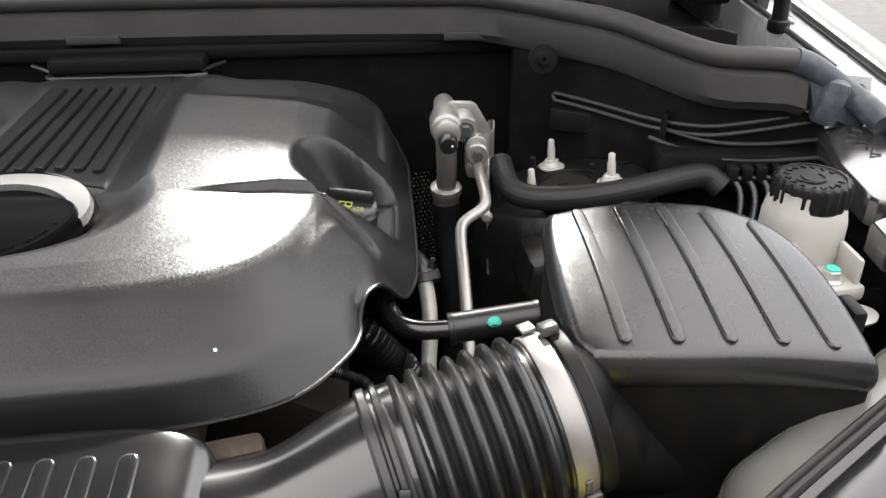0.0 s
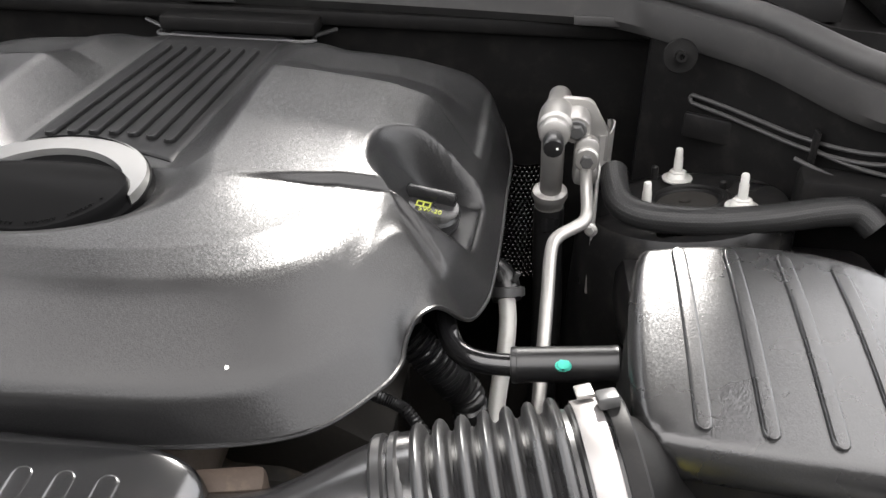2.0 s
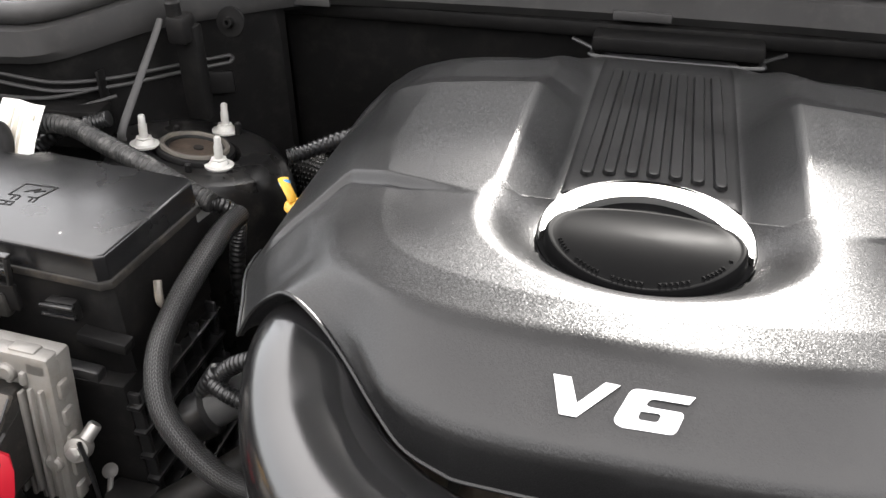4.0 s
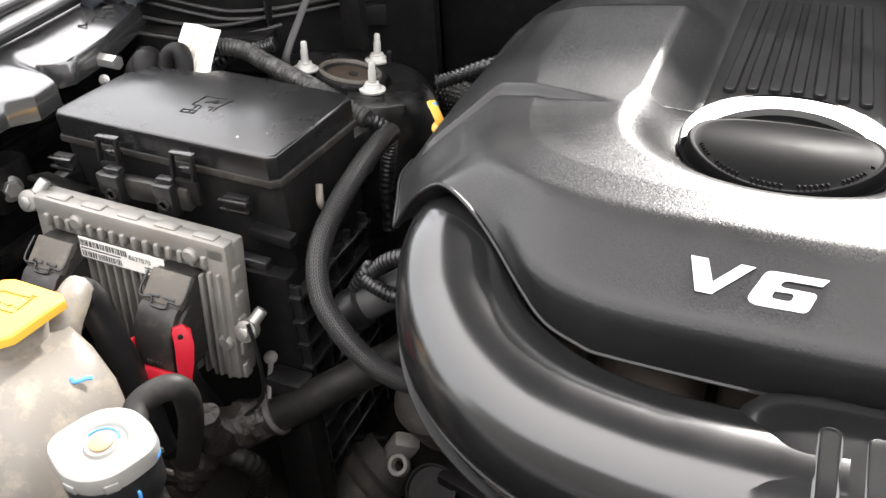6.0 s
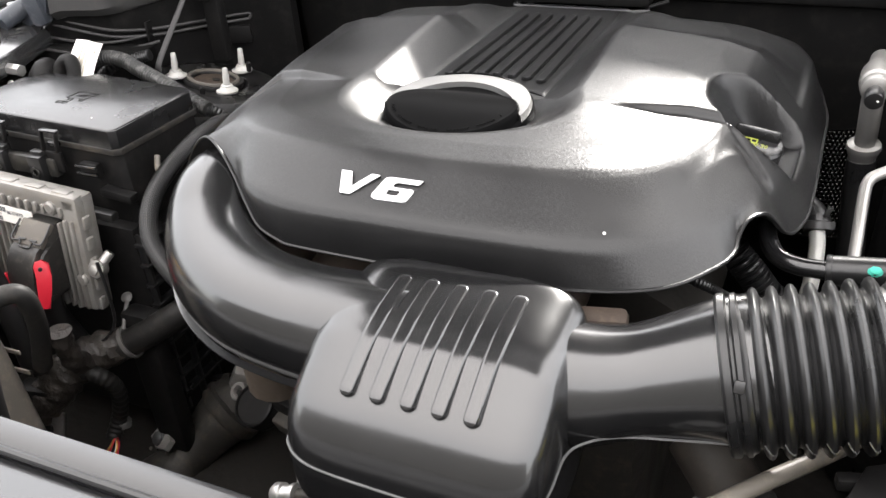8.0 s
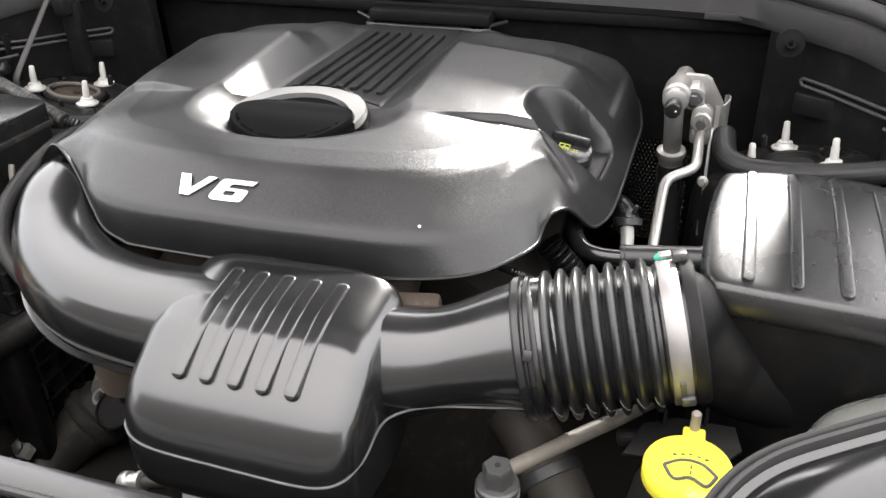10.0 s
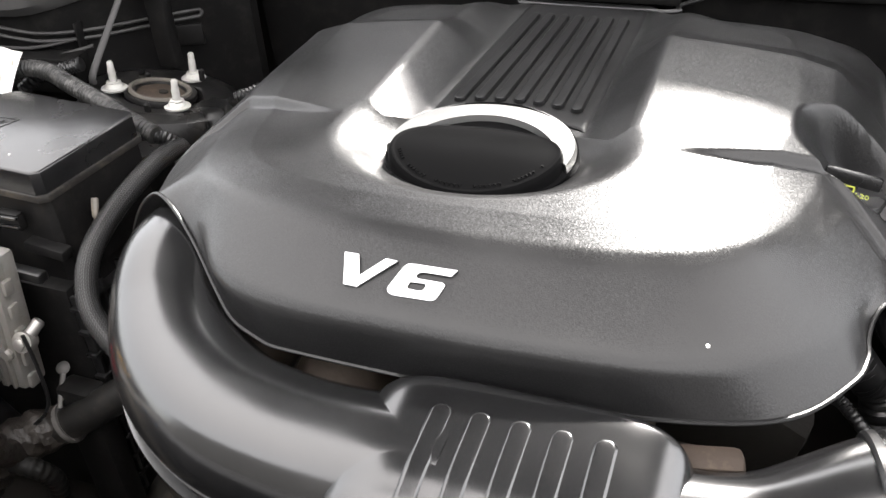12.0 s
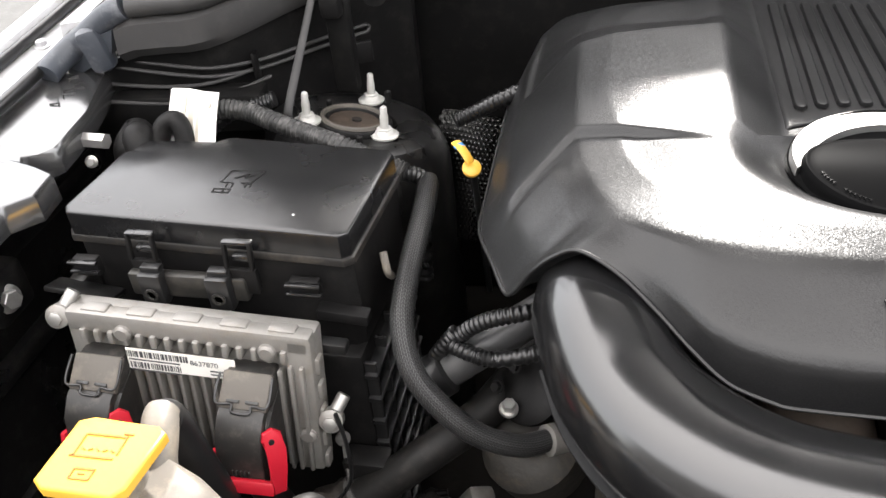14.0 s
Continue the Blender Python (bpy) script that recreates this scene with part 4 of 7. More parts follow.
# bellows hose: seven folds between two cuffs
A, B = Vector((0.312, -0.4545, 0.948)), Vector((0.447, -0.428, 0.976))
way = (B - A).normalized()
hose = thing("bellows_hose", (0.38, -0.44, 0.9), "black rubber bellows hose with a steel clamp", "air hose")
prof = [(0.054, -0.004), (0.0625, -0.003), (0.0642, -0.001), (0.0642, 0.004), (0.0612, 0.0055), (0.0610, 0.0075), (0.0636, 0.009), (0.0638, 0.0125), (0.0615, 0.0142), (0.0605, 0.017)]
for k in range(7):
    h = 0.0185 + 0.0138 * k
    prof += [(0.0572, h), (0.0585, h + 0.0022), (0.0630, h + 0.0034), (0.0655, h + 0.0052), (0.0664, h + 0.0072), (0.0655, h + 0.0094), (0.0628, h + 0.0110), (0.0583, h + 0.0122)]
prof += [(0.0575, 0.1165), (0.0595, 0.1185), (0.0600, 0.140), (0.058, 0.141)]
part("bellows", lathed(prof, A, way, 64), RUBBER, hose)
for a in (70, 250):
    d = Vector((0, 0, 1)).rotation_difference(way) @ Vector((math.cos(radians(a)), math.sin(radians(a)), 0))
    part("tab", boxed(A + d * 0.064 + way * 0.009, (0.008, 0.010, 0.003), 0.0014, Vector((0, 0, 1)).rotation_difference(d).to_matrix().to_4x4()), RUBBER, hose)
clamp = part("clamp", lathed([(0.0598, 0.1205), (0.0612, 0.1205), (0.0618, 0.1215), (0.0618, 0.1355), (0.0612, 0.1365), (0.0598, 0.1365)], A, way, 64), BAND, hose, "bright steel band clamp")
q = Vector((0, 0, 1)).rotation_difference(way)
d = (Vector((0, 0.3, 1)) - way * way.dot(Vector((0, 0.3, 1)))).normalized()
block = q @ Vector((0, 0, 1))
side_c = block.cross(d)
bt = Matrix(((side_c.x, block.x, d.x), (side_c.y, block.y, d.y), (side_c.z, block.z, d.z))).to_4x4()
part("clamp_screw", boxed(A + way * 0.141 + d * 0.066, (0.014, 0.013, 0.008), 0.002, bt), BOLTGREY, clamp, "folded clamp lug")
part("clamp_tongue", boxed(A + way * 0.130 + d * 0.0635 - side_c * 0.02, (0.016, 0.011, 0.003), 0.001, bt), ALLOY, clamp)
d = (Vector((0.0, -1, -0.25)) - way * way.dot(Vector((0.0, -1, -0.25)))).normalized()
side_c = block.cross(d)
bt = Matrix(((side_c.x, block.x, d.x), (side_c.y, block.y, d.y), (side_c.z, block.z, d.z))).to_4x4()
part("clamp_slot", boxed(A + way * 0.128 + d * 0.0622, (0.016, 0.005, 0.0025), 0.001, bt), BOLTGREY, clamp)
part("clamp_hook", boxed(A + way * 0.131 + d * 0.0632 + side_c * 0.014, (0.010, 0.012, 0.006), 0.002, bt), BOLTGREY, clamp)
# parting line across the folds
for k in range(7):
    h = 0.0185 + 0.0138 * k
    ax_ = [A + way * (h + u) + (q @ Vector((math.cos(radians(-62 + 4 * j)), math.sin(radians(-62 + 4 * j)), 0))) * (r_ + 0.0002) for j, (u, r_) in enumerate(((0.0032, 0.0630), (0.0052, 0.0655), (0.0072, 0.0664), (0.0094, 0.0655), (0.0110, 0.0628)))]
    part("parting_line", tubed(ax_, 0.0006, 5, 2), SEAM, hose)

airbox = thing("air_cleaner_box", (0.57, -0.35, 0.8), "grained black air cleaner box with ribbed lid", "air box")
lid_plan = [(0.458, -0.262), (0.472, -0.249), (0.53, -0.238), (0.60, -0.243), (0.640, -0.262), (0.660, -0.29), (0.672, -0.34), (0.674, -0.40), (0.672, -0.428), (0.66, -0.437), (0.56, -0.434), (0.475, -0.428), (0.458, -0.420), (0.452, -0.40), (0.451, -0.33)]
plan = [Vector((p.x, p.y, 0)) for p in spline([(x, y, 0) for x, y in lid_plan], 6, closed=True)]


def lid_z(x, y):
    return 1.047 - 0.16 * (y + 0.262) * -1 * step(-0.2, -0.45, y) * 0.9 - 0.9 * max(0, x - 0.56) ** 2 - 0.5 * max(0, 0.50 - x) ** 2


mid = Vector((0.562, -0.34, 0))
rings = []
for scale, sink in ((0.97, -0.03), (0.992, -0.028), (1.006, -0.023), (1.01, -0.017), (1.006, -0.011), (0.992, -0.005), (0.97, -0.0015), (0.94, -0.0003)):
    rings.append([Vector((mid.x + (p.x - mid.x) * scale, mid.y + (p.y - mid.y) * scale, lid_z(mid.x + (p.x - mid.x) * scale, mid.y + (p.y - mid.y) * scale) + sink)) for p in plan])
for k in range(1, 16):
    scale = 0.94 * (1 - k / 16.01)
    rings.append([Vector((mid.x + (p.x - mid.x) * scale, mid.y + (p.y - mid.y) * scale, lid_z(mid.x + (p.x - mid.x) * scale, mid.y + (p.y - mid.y) * scale))) for p in plan])
bm = bmesh.new()
loft(bm, rings)
lid = part("lid", bm, FINE, airbox)
for i in range(5):
    x0, x1 = 0.487 + 0.0365 * i, 0.488 + 0.0382 * i
    y0 = (-0.254, -0.250, -0.252, -0.26, -0.277)[i]
    path = even([(x0 + (x1 - x0) * t, y0 + (-0.418 - 0.0025 * i - y0) * t, lid_z(x0 + (x1 - x0) * t, y0 + (-0.418 - 0.0025 * i - y0) * t)) for t in np.linspace(0, 1, 20)], 24)
    part("rib", strip(bmesh.new(), path, 0.0052, 0.0026), FINE, lid)
# box under the lid lip: its shade is put in by the darker material
bm = bmesh.new()
rings = []
for scale, sink, z in ((0.985, -0.024, 0), (0.985, -0.05, 0), (1.0, 0, 0.955), (1.0, 0, 0.935), (0.97, 0, 0.92), (0.95, 0, 0.86), (0.92, 0, 0.62)):
    rings.append([Vector((mid.x + (p.x - mid.x) * scale, mid.y + (p.y - mid.y) * scale, z or lid_z(p.x, p.y) + sink)) for p in plan])
loft(bm, rings)
part("lower_box", bm, SHADE, airbox)
C = A + way * 0.128
# cone takes the same darkened material, as it lies under the lid
part("inlet_cone", tubed([C, C + way * 0.010, (0.466, -0.426, 0.950), (0.485, -0.414, 0.930), (0.525, -0.396, 0.905), (0.57, -0.385, 0.88)], lambda t: 0.0575 - 0.0195 * step(0.10, 0.26, t), 36, 8), SHADE, airbox)
part("inlet_flange", lathed([(0.05, 0.1386), (0.0625, 0.139), (0.0628, 0.140), (0.0625, 0.149), (0.061, 0.1505), (0.05, 0.151)], A, way, 48), DULL, airbox)
for x, y in ((0.69, -0.36),):
    part("latch", boxed((x, y, 0.985), (0.012, 0.03, 0.05), 0.003), DULL, airbox)

# ---- right-hand side of the bay ----
def stud(parent, at, lean):
    bm = lathed([(0.0165, 0), (0.017, 0.0025), (0.012, 0.004), (0.0095, 0.0085), (0.0075, 0.0095)], at, lean, 24)
    hexagon(bm, Vector(at) + Vector(lean).normalized() * 0.002, 0.0098, 0.009, lean, False)
    lathe(bm, [(0.005, 0.0), (0.005, 0.026), (0.0042, 0.028), (0.0042, 0.036), (0.003, 0.038)], at, lean, 16)
    part("stud", bm, STUDMAT, parent, "zinc plated stud and nut")


for s in (-1, 1):
    tower = thing("strut_tower", (s * 0.545, 0.03, 0.46), "black painted suspension strut tower with three studs", "strut tower", "strut towers")
    bm = lathed([(0.122, 0.46), (0.118, 0.75), (0.114, 0.88), (0.11, 0.918), (0.10, 0.934), (0.082, 0.939), (0.074, 0.937), (0.052, 0.935), (0.044, 0.925), (0.04, 0.905), (0.01, 0.90)], (s * 0.545, 0.028, 0), (0, 0, 1), 48)
    for v in bm.verts:
        if v.co.z > 0.88:
            v.co.z -= 0.14 * (v.co.y - 0.028)
            v.co.z += 0.17 * (s * v.co.x - 0.545)
    part("cone", bm, BLACKPAINT, tower)
    lean, tilt = (s * -0.06, 0.06, 1), (s * -0.17, 0.14, 1)
    part("mount_ring", flat_ring(0.047, 0.031, 0.007, (s * 0.545, 0.026, 0.934), tilt, 40), DULL, tower, "worn metal mount ring")
    part("mount_cup", lathed([(0.032, 0.0), (0.030, -0.004), (0.021, -0.006), (0.012, -0.007)], (s * 0.545, 0.026, 0.9385), tilt, 32), RUST if s < 0 else DARK, tower, "worn rubber mount cup")
    part("ring_rim", flat_ring(0.041, 0.035, 0.006, (s * 0.545, 0.026, 0.939), tilt, 40), DUSTY if s < 0 else DULL, tower)
    part("rod_end", lathed([(0.012, 0), (0.012, 0.012), (0.006, 0.013), (0.006, 0.02)], (s * 0.545, 0.026, 0.92), tilt, 20), DARK, tower)
    for x, y, z in ((0.499, -0.002, 0.934), (0.593, -0.003, 0.951), (0.543, 0.098, 0.928)):
        stud(tower, (s * x, y, z), lean)
    for x, y in ((0.515, 0.08), (0.585, 0.055), (0.52, -0.035)):
        part("pin", lathed([(0.004, 0), (0.004, 0.014), (0.002, 0.016)], (s * x, y, 0.936), lean, 10), DULL, tower)
    part("apron", boxed((s * 0.60, -0.07, 0.885), (0.26, 0.16, 0.07), 0.02, pose(0, 0, 0, -8, 0, 0)), BLACKPAINT, tower)

# air conditioning fitting with its plates, pipe and hose
ac = thing("ac_line_fitting", (0.415, 0.0, 0.93), "bare aluminium air conditioning fitting block with bracket", "ac fitting")
part("block", lathed([(0.010, -0.006), (0.0145, -0.004), (0.0160, 0.0), (0.0160, 0.007), (0.0148, 0.009), (0.0148, 0.012), (0.0180, 0.014), (0.0188, 0.022), (0.0188, 0.046), (0.0175, 0.054), (0.0145, 0.060), (0.0138, 0.078), (0.0125, 0.080), (0.0125, 0.104), (0.011, 0.107)], (0.398, -0.004, 1.021), (0.05, 1, -0.02), 32), ALLOY, ac)
part("plug", lathed([(0.009, 0.0), (0.0098, 0.004), (0.0105, 0.006), (0.0105, 0.018), (0.0095, 0.021), (0.004, 0.022)], (0.3972, -0.013, 1.020), (0, -1, -0.12), 24), RUBBER, ac, "black rubber cap")
part("plug_dot", lathed([(0.0014, 0), (0.001, 0.0006)], (0.401, -0.0352, 1.0185), (0, -1, -0.12), 8), PAPER, ac)
bm = slabbed([(0.402, 1.034), (0.408, 1.038), (0.432, 1.037), (0.438, 1.033), (0.456, 1.002), (0.458, 0.968), (0.446, 0.966), (0.428, 0.986), (0.412, 0.992), (0.402, 1.0)], 0, 0.007, 0.002)
part("plate", moved(bm, Matrix(((1, 0, 0, 0), (0, 0, -1, 0.056), (0, 1, 0, 0), (0, 0, 0, 1)))), ALLOY, ac, "dusty cast clamp plate")
part("bolt_boss", lathed([(0.012, 0.0), (0.0155, 0.003), (0.0155, 0.030), (0.0135, 0.034), (0.008, 0.034)], (0.420, 0.044, 1.018), (0, -1, 0.03), 28), ALLOY, ac)
part("bolt", hexagon(bmesh.new(), (0.420, 0.012, 1.0195), 0.0072, 0.012, (0, -1, 0.05)), BOLTGREY, ac)
bm = slabbed([(0.0132 * math.cos(a), 0.0132 * math.sin(a) + (0.010 if math.sin(a) > 0 else -0.016)) for a in (2 * math.pi * k / 28 for k in range(28))], 0, 0.013, 0.003)
part("lower_boss", moved(bm, Matrix.Translation((0.4325, 0.010, 0.992)) @ pose(0, 0, 0, 84, 0, 0)), ALLOY, ac)
part("washer", lathed([(0.013, 0), (0.013, 0.004), (0.011, 0.006), (0.007, 0.006)], (0.432, -0.003, 0.995), (0, -1, 0.1), 24), ALLOY, ac)
part("bolt", hexagon(bmesh.new(), (0.432, -0.006, 0.995), 0.0068, 0.010, (0, -1, 0.1), False), BOLTGREY, ac)
bm = bmesh.new()
sheet_ = [(0.4475, 0.046), (0.4555, 0.050), (0.461, 0.062), (0.4645, 0.080), (0.4655, 0.090), (0.463, 0.0955), (0.459, 0.093)]
rows = []
for z, cut in ((0.952, 3), (0.968, 4), (0.985, 6), (0.998, 6)):
    pts_ = [sheet_[min(k, cut)] for k in range(7)]
    rows.append([Vector((x, y, z)) for x, y in pts_] + [Vector((x - 0.0016, y + 0.001, z)) for x, y in pts_[::-1]])
loft(bm, rows)
part("bracket", bm, ZINC, ac, "bent sheet steel bracket with a hooked end")
part("pipe", tubed([(0.3975, 0.004, 1.012), (0.398, 0.006, 0.995), (0.399, 0.011, 0.97), (0.3995, 0.020, 0.945)], 0.0118, 18, 6), ALLOY, ac)
part("ferrule", lathed([(0.0125, 0.0), (0.0185, 0.003), (0.0195, 0.008), (0.0175, 0.013), (0.0155, 0.020), (0.0155, 0.026)], (0.399, 0.022, 0.946), (0.02, 0.15, -1), 28), ALLOY, ac)
part("hose", tubed([(0.3995, 0.025, 0.922), (0.402, 0.022, 0.87), (0.408, 0.0, 0.78), (0.41, -0.05, 0.62)], 0.0165, 18, 6), RUBBER, ac)
pipe = thing("ac_liquid_pipe", (0.4, -0.2, 0.9), "thin bent aluminium air conditioning pipe", "pipe")
part("tube", tubed([(0.4325, 0.002, 0.984), (0.4325, -0.014, 0.982), (0.433, -0.040, 0.979), (0.4335, -0.072, 0.974), (0.4315, -0.085, 0.971), (0.425, -0.094, 0.969), (0.409, -0.108, 0.966), (0.4025, -0.118, 0.962), (0.4005, -0.135, 0.953), (0.40, -0.17, 0.935), (0.399, -0.22, 0.905), (0.397, -0.29, 0.862)], 0.0061, 14, 6), ALLOY, pipe)
part("bracket", boxed((0.4325, 0.0, 0.976), (0.024, 0.014, 0.022), 0.005), ALLOY, pipe)
strap = thing("harness_bracket", (0.45, -0.02, 0.85), "flat steel bracket strip below the fitting", "bracket")
part("strip", boxed((0.446, -0.005, 0.915), (0.004, 0.02, 0.14), 0.0015, pose(0, 0, 0, -14, 0, 0)), ZINC, strap)
part("bolt", hexagon(bmesh.new(), (0.444, -0.016, 0.92), 0.005, 0.006, (-0.3, -1, 0.2)), ZINC, strap)

pipe2 = thing("coolant_pipe", (0.36, -0.2, 0.8), "grey steel coolant pipe with a rubber end", "pipe")
part("tube", tubed([(0.362, -0.12, 0.905), (0.366, -0.135, 0.885), (0.366, -0.16, 0.862), (0.362, -0.19, 0.83), (0.362, -0.26, 0.78)], 0.0085, 16, 6), STUDMAT, pipe2)
part("hose", tubed([(0.364, -0.124, 0.899), (0.360, -0.112, 0.909), (0.348, -0.098, 0.914), (0.325, -0.085, 0.908), (0.30, -0.08, 0.89)], 0.0145, 18, 6), RUBBER, pipe2)
part("spring_clip", lathed([(0.0145, -0.005), (0.0175, -0.004), (0.0175, 0.004), (0.0145, 0.005)], (0.363, -0.117, 0.904), (-0.1, 0.5, 0.85), 24), BOLTGREY, pipe2)
for k in (-1, 1):
    part("clip_ear", boxed((0.363 + 0.008 * k, -0.121, 0.924), (0.005, 0.004, 0.012), 0.001, pose(0, 0, 0, 0, 20 * k, 0)), BOLTGREY, pipe2)
teal = thing("breather_hose", (0.4, -0.28, 0.9), "black rubber breather hose with a teal paint mark", "hose")
part("hose", tubed([(0.316, -0.225, 0.972), (0.319, -0.250, 0.960), (0.330, -0.270, 0.951), (0.350, -0.281, 0.950), (0.380, -0.286, 0.953)], 0.0088, 20, 8), SATIN, teal, "glossy black elbow pipe")
sleeve_t = part("sleeve", lathed([(0.009, 0.0), (0.0135, 0.0005), (0.0142, 0.002), (0.0142, 0.005), (0.0137, 0.0055), (0.0137, 0.076), (0.0142, 0.078), (0.0142, 0.081), (0.012, 0.083), (0.006, 0.083)], (0.373, -0.285, 0.9525), (0.99, 0.02, 0.11), 28), RUBBER, teal)
part("nipple", tubed([(0.452, -0.284, 0.961), (0.475, -0.283, 0.963)], 0.0065, 14, 2), DULL, teal)
bm = bmesh.new()
for k in range(6):
    a = k * 1.05
    lathe(bm, [(0.0036, 0.0), (0.0033, 0.0009), (0.0015, 0.0012)], (0.412 + 0.0028 * math.cos(a), -0.2962 - 0.0018 * math.sin(a), 0.9650 + 0.0030 * math.sin(a)), (0, -0.72, 0.7), 10)
part("mark", bm, TEAL, sleeve_t, "teal paint dab")

# braided harness across the strut tower
def braided(name, points, radius, label, category="harness", strands=14, mat=BRAID):
    """A knitted sleeve round a core: columns of small slanted stitches."""
    t = thing(name, points[len(points) // 2], label, category)
    core = part("sleeve", tubed(points, radius, 20, 8), BRAIDBASE, t)
    path = spline(points, 8)
    fr = frames(path)
    run = [0.0]
    for p, q in zip(path, path[1:]):
        run.append(run[-1] + (q - p).length)
    bm = bmesh.new()
    total = run[-1]
    n = int(total / 0.0036)
    pts = [np.interp(np.linspace(0, total, n), run, [p[k] for p in path]) for k in range(3)]
    sds = [np.interp(np.linspace(0, total, n), run, [f[1][k] for f in fr]) for k in range(3)]
    ups = [np.interp(np.linspace(0, total, n), run, [f[2][k] for f in fr]) for k in range(3)]
    half = math.pi / strands
    for i in range(n - 2):
        for j in range(strands):
            a0 = 2 * half * j + 0.6 * i / n
            for way_ in (-1, 1):
                quad = []
                for ahead, a, lift in ((0, 0.16, 0.0003), (0.55, 0.16, 0.0006), (1.4, 0.8, 0.0012), (0.85, 0.8, 0.0009)):
                    u = i + ahead
                    k, f = int(u), u - int(u)
                    c, sd, up = (Vector([row[k] * (1 - f) + row[k + 1] * f for row in rows_]) for rows_ in (pts, sds, ups))
                    d = sd * math.cos(a0 + way_ * a * half) + up * math.sin(a0 + way_ * a * half)
                    quad.append(bm.verts.new(c + d * (radius + lift)))
                bm.faces.new(quad if way_ > 0 else quad[::-1])
    part("weave", bm, mat, core)
    return t


braided("wiring_harness", [(0.462, 0.012, 0.976), (0.463, -0.012, 0.970), (0.470, -0.034, 0.962), (0.495, -0.047, 0.958), (0.55, -0.051, 0.959), (0.61, -0.044, 0.963), (0.665, -0.034, 0.969), (0.695, -0.031, 0.969), (0.712, -0.041, 0.958)], 0.0138,
              "thick black braided wiring harness over the strut tower", strands=20, mat=BRAID_DARK)
tail = thing("harness_drop", (0.46, 0.02, 0.9), "black corrugated harness leg", "harness")
part("leg", tubed([(0.458, 0.012, 0.965), (0.455, 0.02, 0.95), (0.455, 0.02, 0.88), (0.46, 0.0, 0.76), (0.46, -0.05, 0.6)], 0.015, 16, 6), RUBBER, tail)
for i, x in enumerate((0.728, 0.745, 0.762, 0.78)):
    w = thing("wire_bundle", (x, -0.05, 0.93), "thin black wires looped below the harness", "wires", "wires")
    part("wire", tubed([(x - 0.02, -0.03, 0.965), (x, -0.036, 0.962), (x + 0.004, -0.052, 0.945), (x - 0.012, -0.085, 0.91), (x - 0.03, -0.12, 0.87), (x - 0.035, -0.16, 0.8)], 0.0042, 10, 6), RUBBER, w)
    part("clip", boxed((x - 0.003, -0.032, 0.972), (0.012, 0.016, 0.018), 0.003), DULL, w)

# brake fluid reservoir
res = thing("brake_fluid_reservoir", (0.73, -0.2, 0.9), "milky white brake fluid reservoir with black screw cap", "reservoir")
bm = bmesh.new()
rings = []
for z, w in ((0.9, 0.034), (0.945, 0.037), (0.965, 0.041), (1.0, 0.0405), (1.012, 0.038), (1.02, 0.034), (1.03, 0.034)):
    rings.append([Vector((0.731 + w * 0.93 * math.copysign(abs(math.cos(a)) ** 0.7, math.cos(a)), -0.190 + w * 0.86 * math.copysign(abs(math.sin(a)) ** 0.7, math.sin(a)), z)) for a in (2 * math.pi * k / 40 for k in range(40))])
loft(bm, rings)
part("tank", bm, RESWHITE, res)
bm = bmesh.new()
rings = []
for z, r, deep in ((1.013, 0.0350, 0.0), (1.0145, 0.0362, 0.2), (1.018, 0.0362, 0.9), (1.034, 0.0362, 0.9), (1.038, 0.0345, 0.9), (1.0395, 0.0315, 0.0), (1.0395, 0.030, 0.0), (1.038, 0.029, 0), (1.038, 0.004, 0)):
    rings.append([Vector((0.734 + (r + deep * 0.0013 * math.sin(22 * a)) * math.cos(a), -0.187 + (r + deep * 0.0013 * math.sin(22 * a)) * math.sin(a), z)) for a in (2 * math.pi * k / 176 for k in range(176))])
loft(bm, rings)
bcap = part("cap", bm, DULL, res, "black ribbed screw cap with raised marks")
bm = bmesh.new()
for k in range(15):
    a = radians(20 + k * 22)
    box(bm, (0.734 + 0.0245 * math.cos(a), -0.187 + 0.0245 * math.sin(a), 1.0386), (0.0016, 0.006, 0.0014), 0, pose(0, 0, 0, 0, 0, math.degrees(a) - 90))
    box(bm, (0.734 + 0.0245 * math.cos(a + 0.1), -0.187 + 0.0245 * math.sin(a + 0.1), 1.0386), (0.0028, 0.0014, 0.0014), 0, pose(0, 0, 0, 0, 0, math.degrees(a) - 90))
part("raised_print", bm, DULL, bcap)
bm = bmesh.new()
tube(bm, [(0.734 + 0.011 * math.cos(a), -0.187 + 0.011 * math.sin(a), 1.0384) for a in (radians(d) for d in range(140, 420, 20))], 0.0011, 6, 1, False)
tube(bm, [(0.714, -0.19, 1.0386), (0.728, -0.2, 1.0386), (0.742, -0.196, 1.0386)], 0.0011, 6, 3)
part("raised_symbol", bm, DULL, bcap)
part("flange", boxed((0.733, -0.243, 0.953), (0.06, 0.05, 0.016), 0.004, pose(0, 0, 0, 0, 0, 8)), RESWHITE, res)
for x in (0.708, 0.758):
    part("web", boxed((x, -0.240, 0.972), (0.005, 0.04, 0.03), 0.002), RESWHITE, res)
bolt = part("bolt", hexagon(bmesh.new(), (0.738, -0.248, 0.960), 0.0085, 0.012), ZINC, res)
part("mark", lathed([(0.0068, 0.0), (0.0065, 0.0012), (0.003, 0.0016)], (0.738, -0.248, 0.9722), (0, 0, 1), 16), TEAL, bolt, "teal paint dab")
bk = thing("reservoir_bracket", (0.74, -0.28, 0.92), "zinc plated bracket with a slotted hole", "bracket")
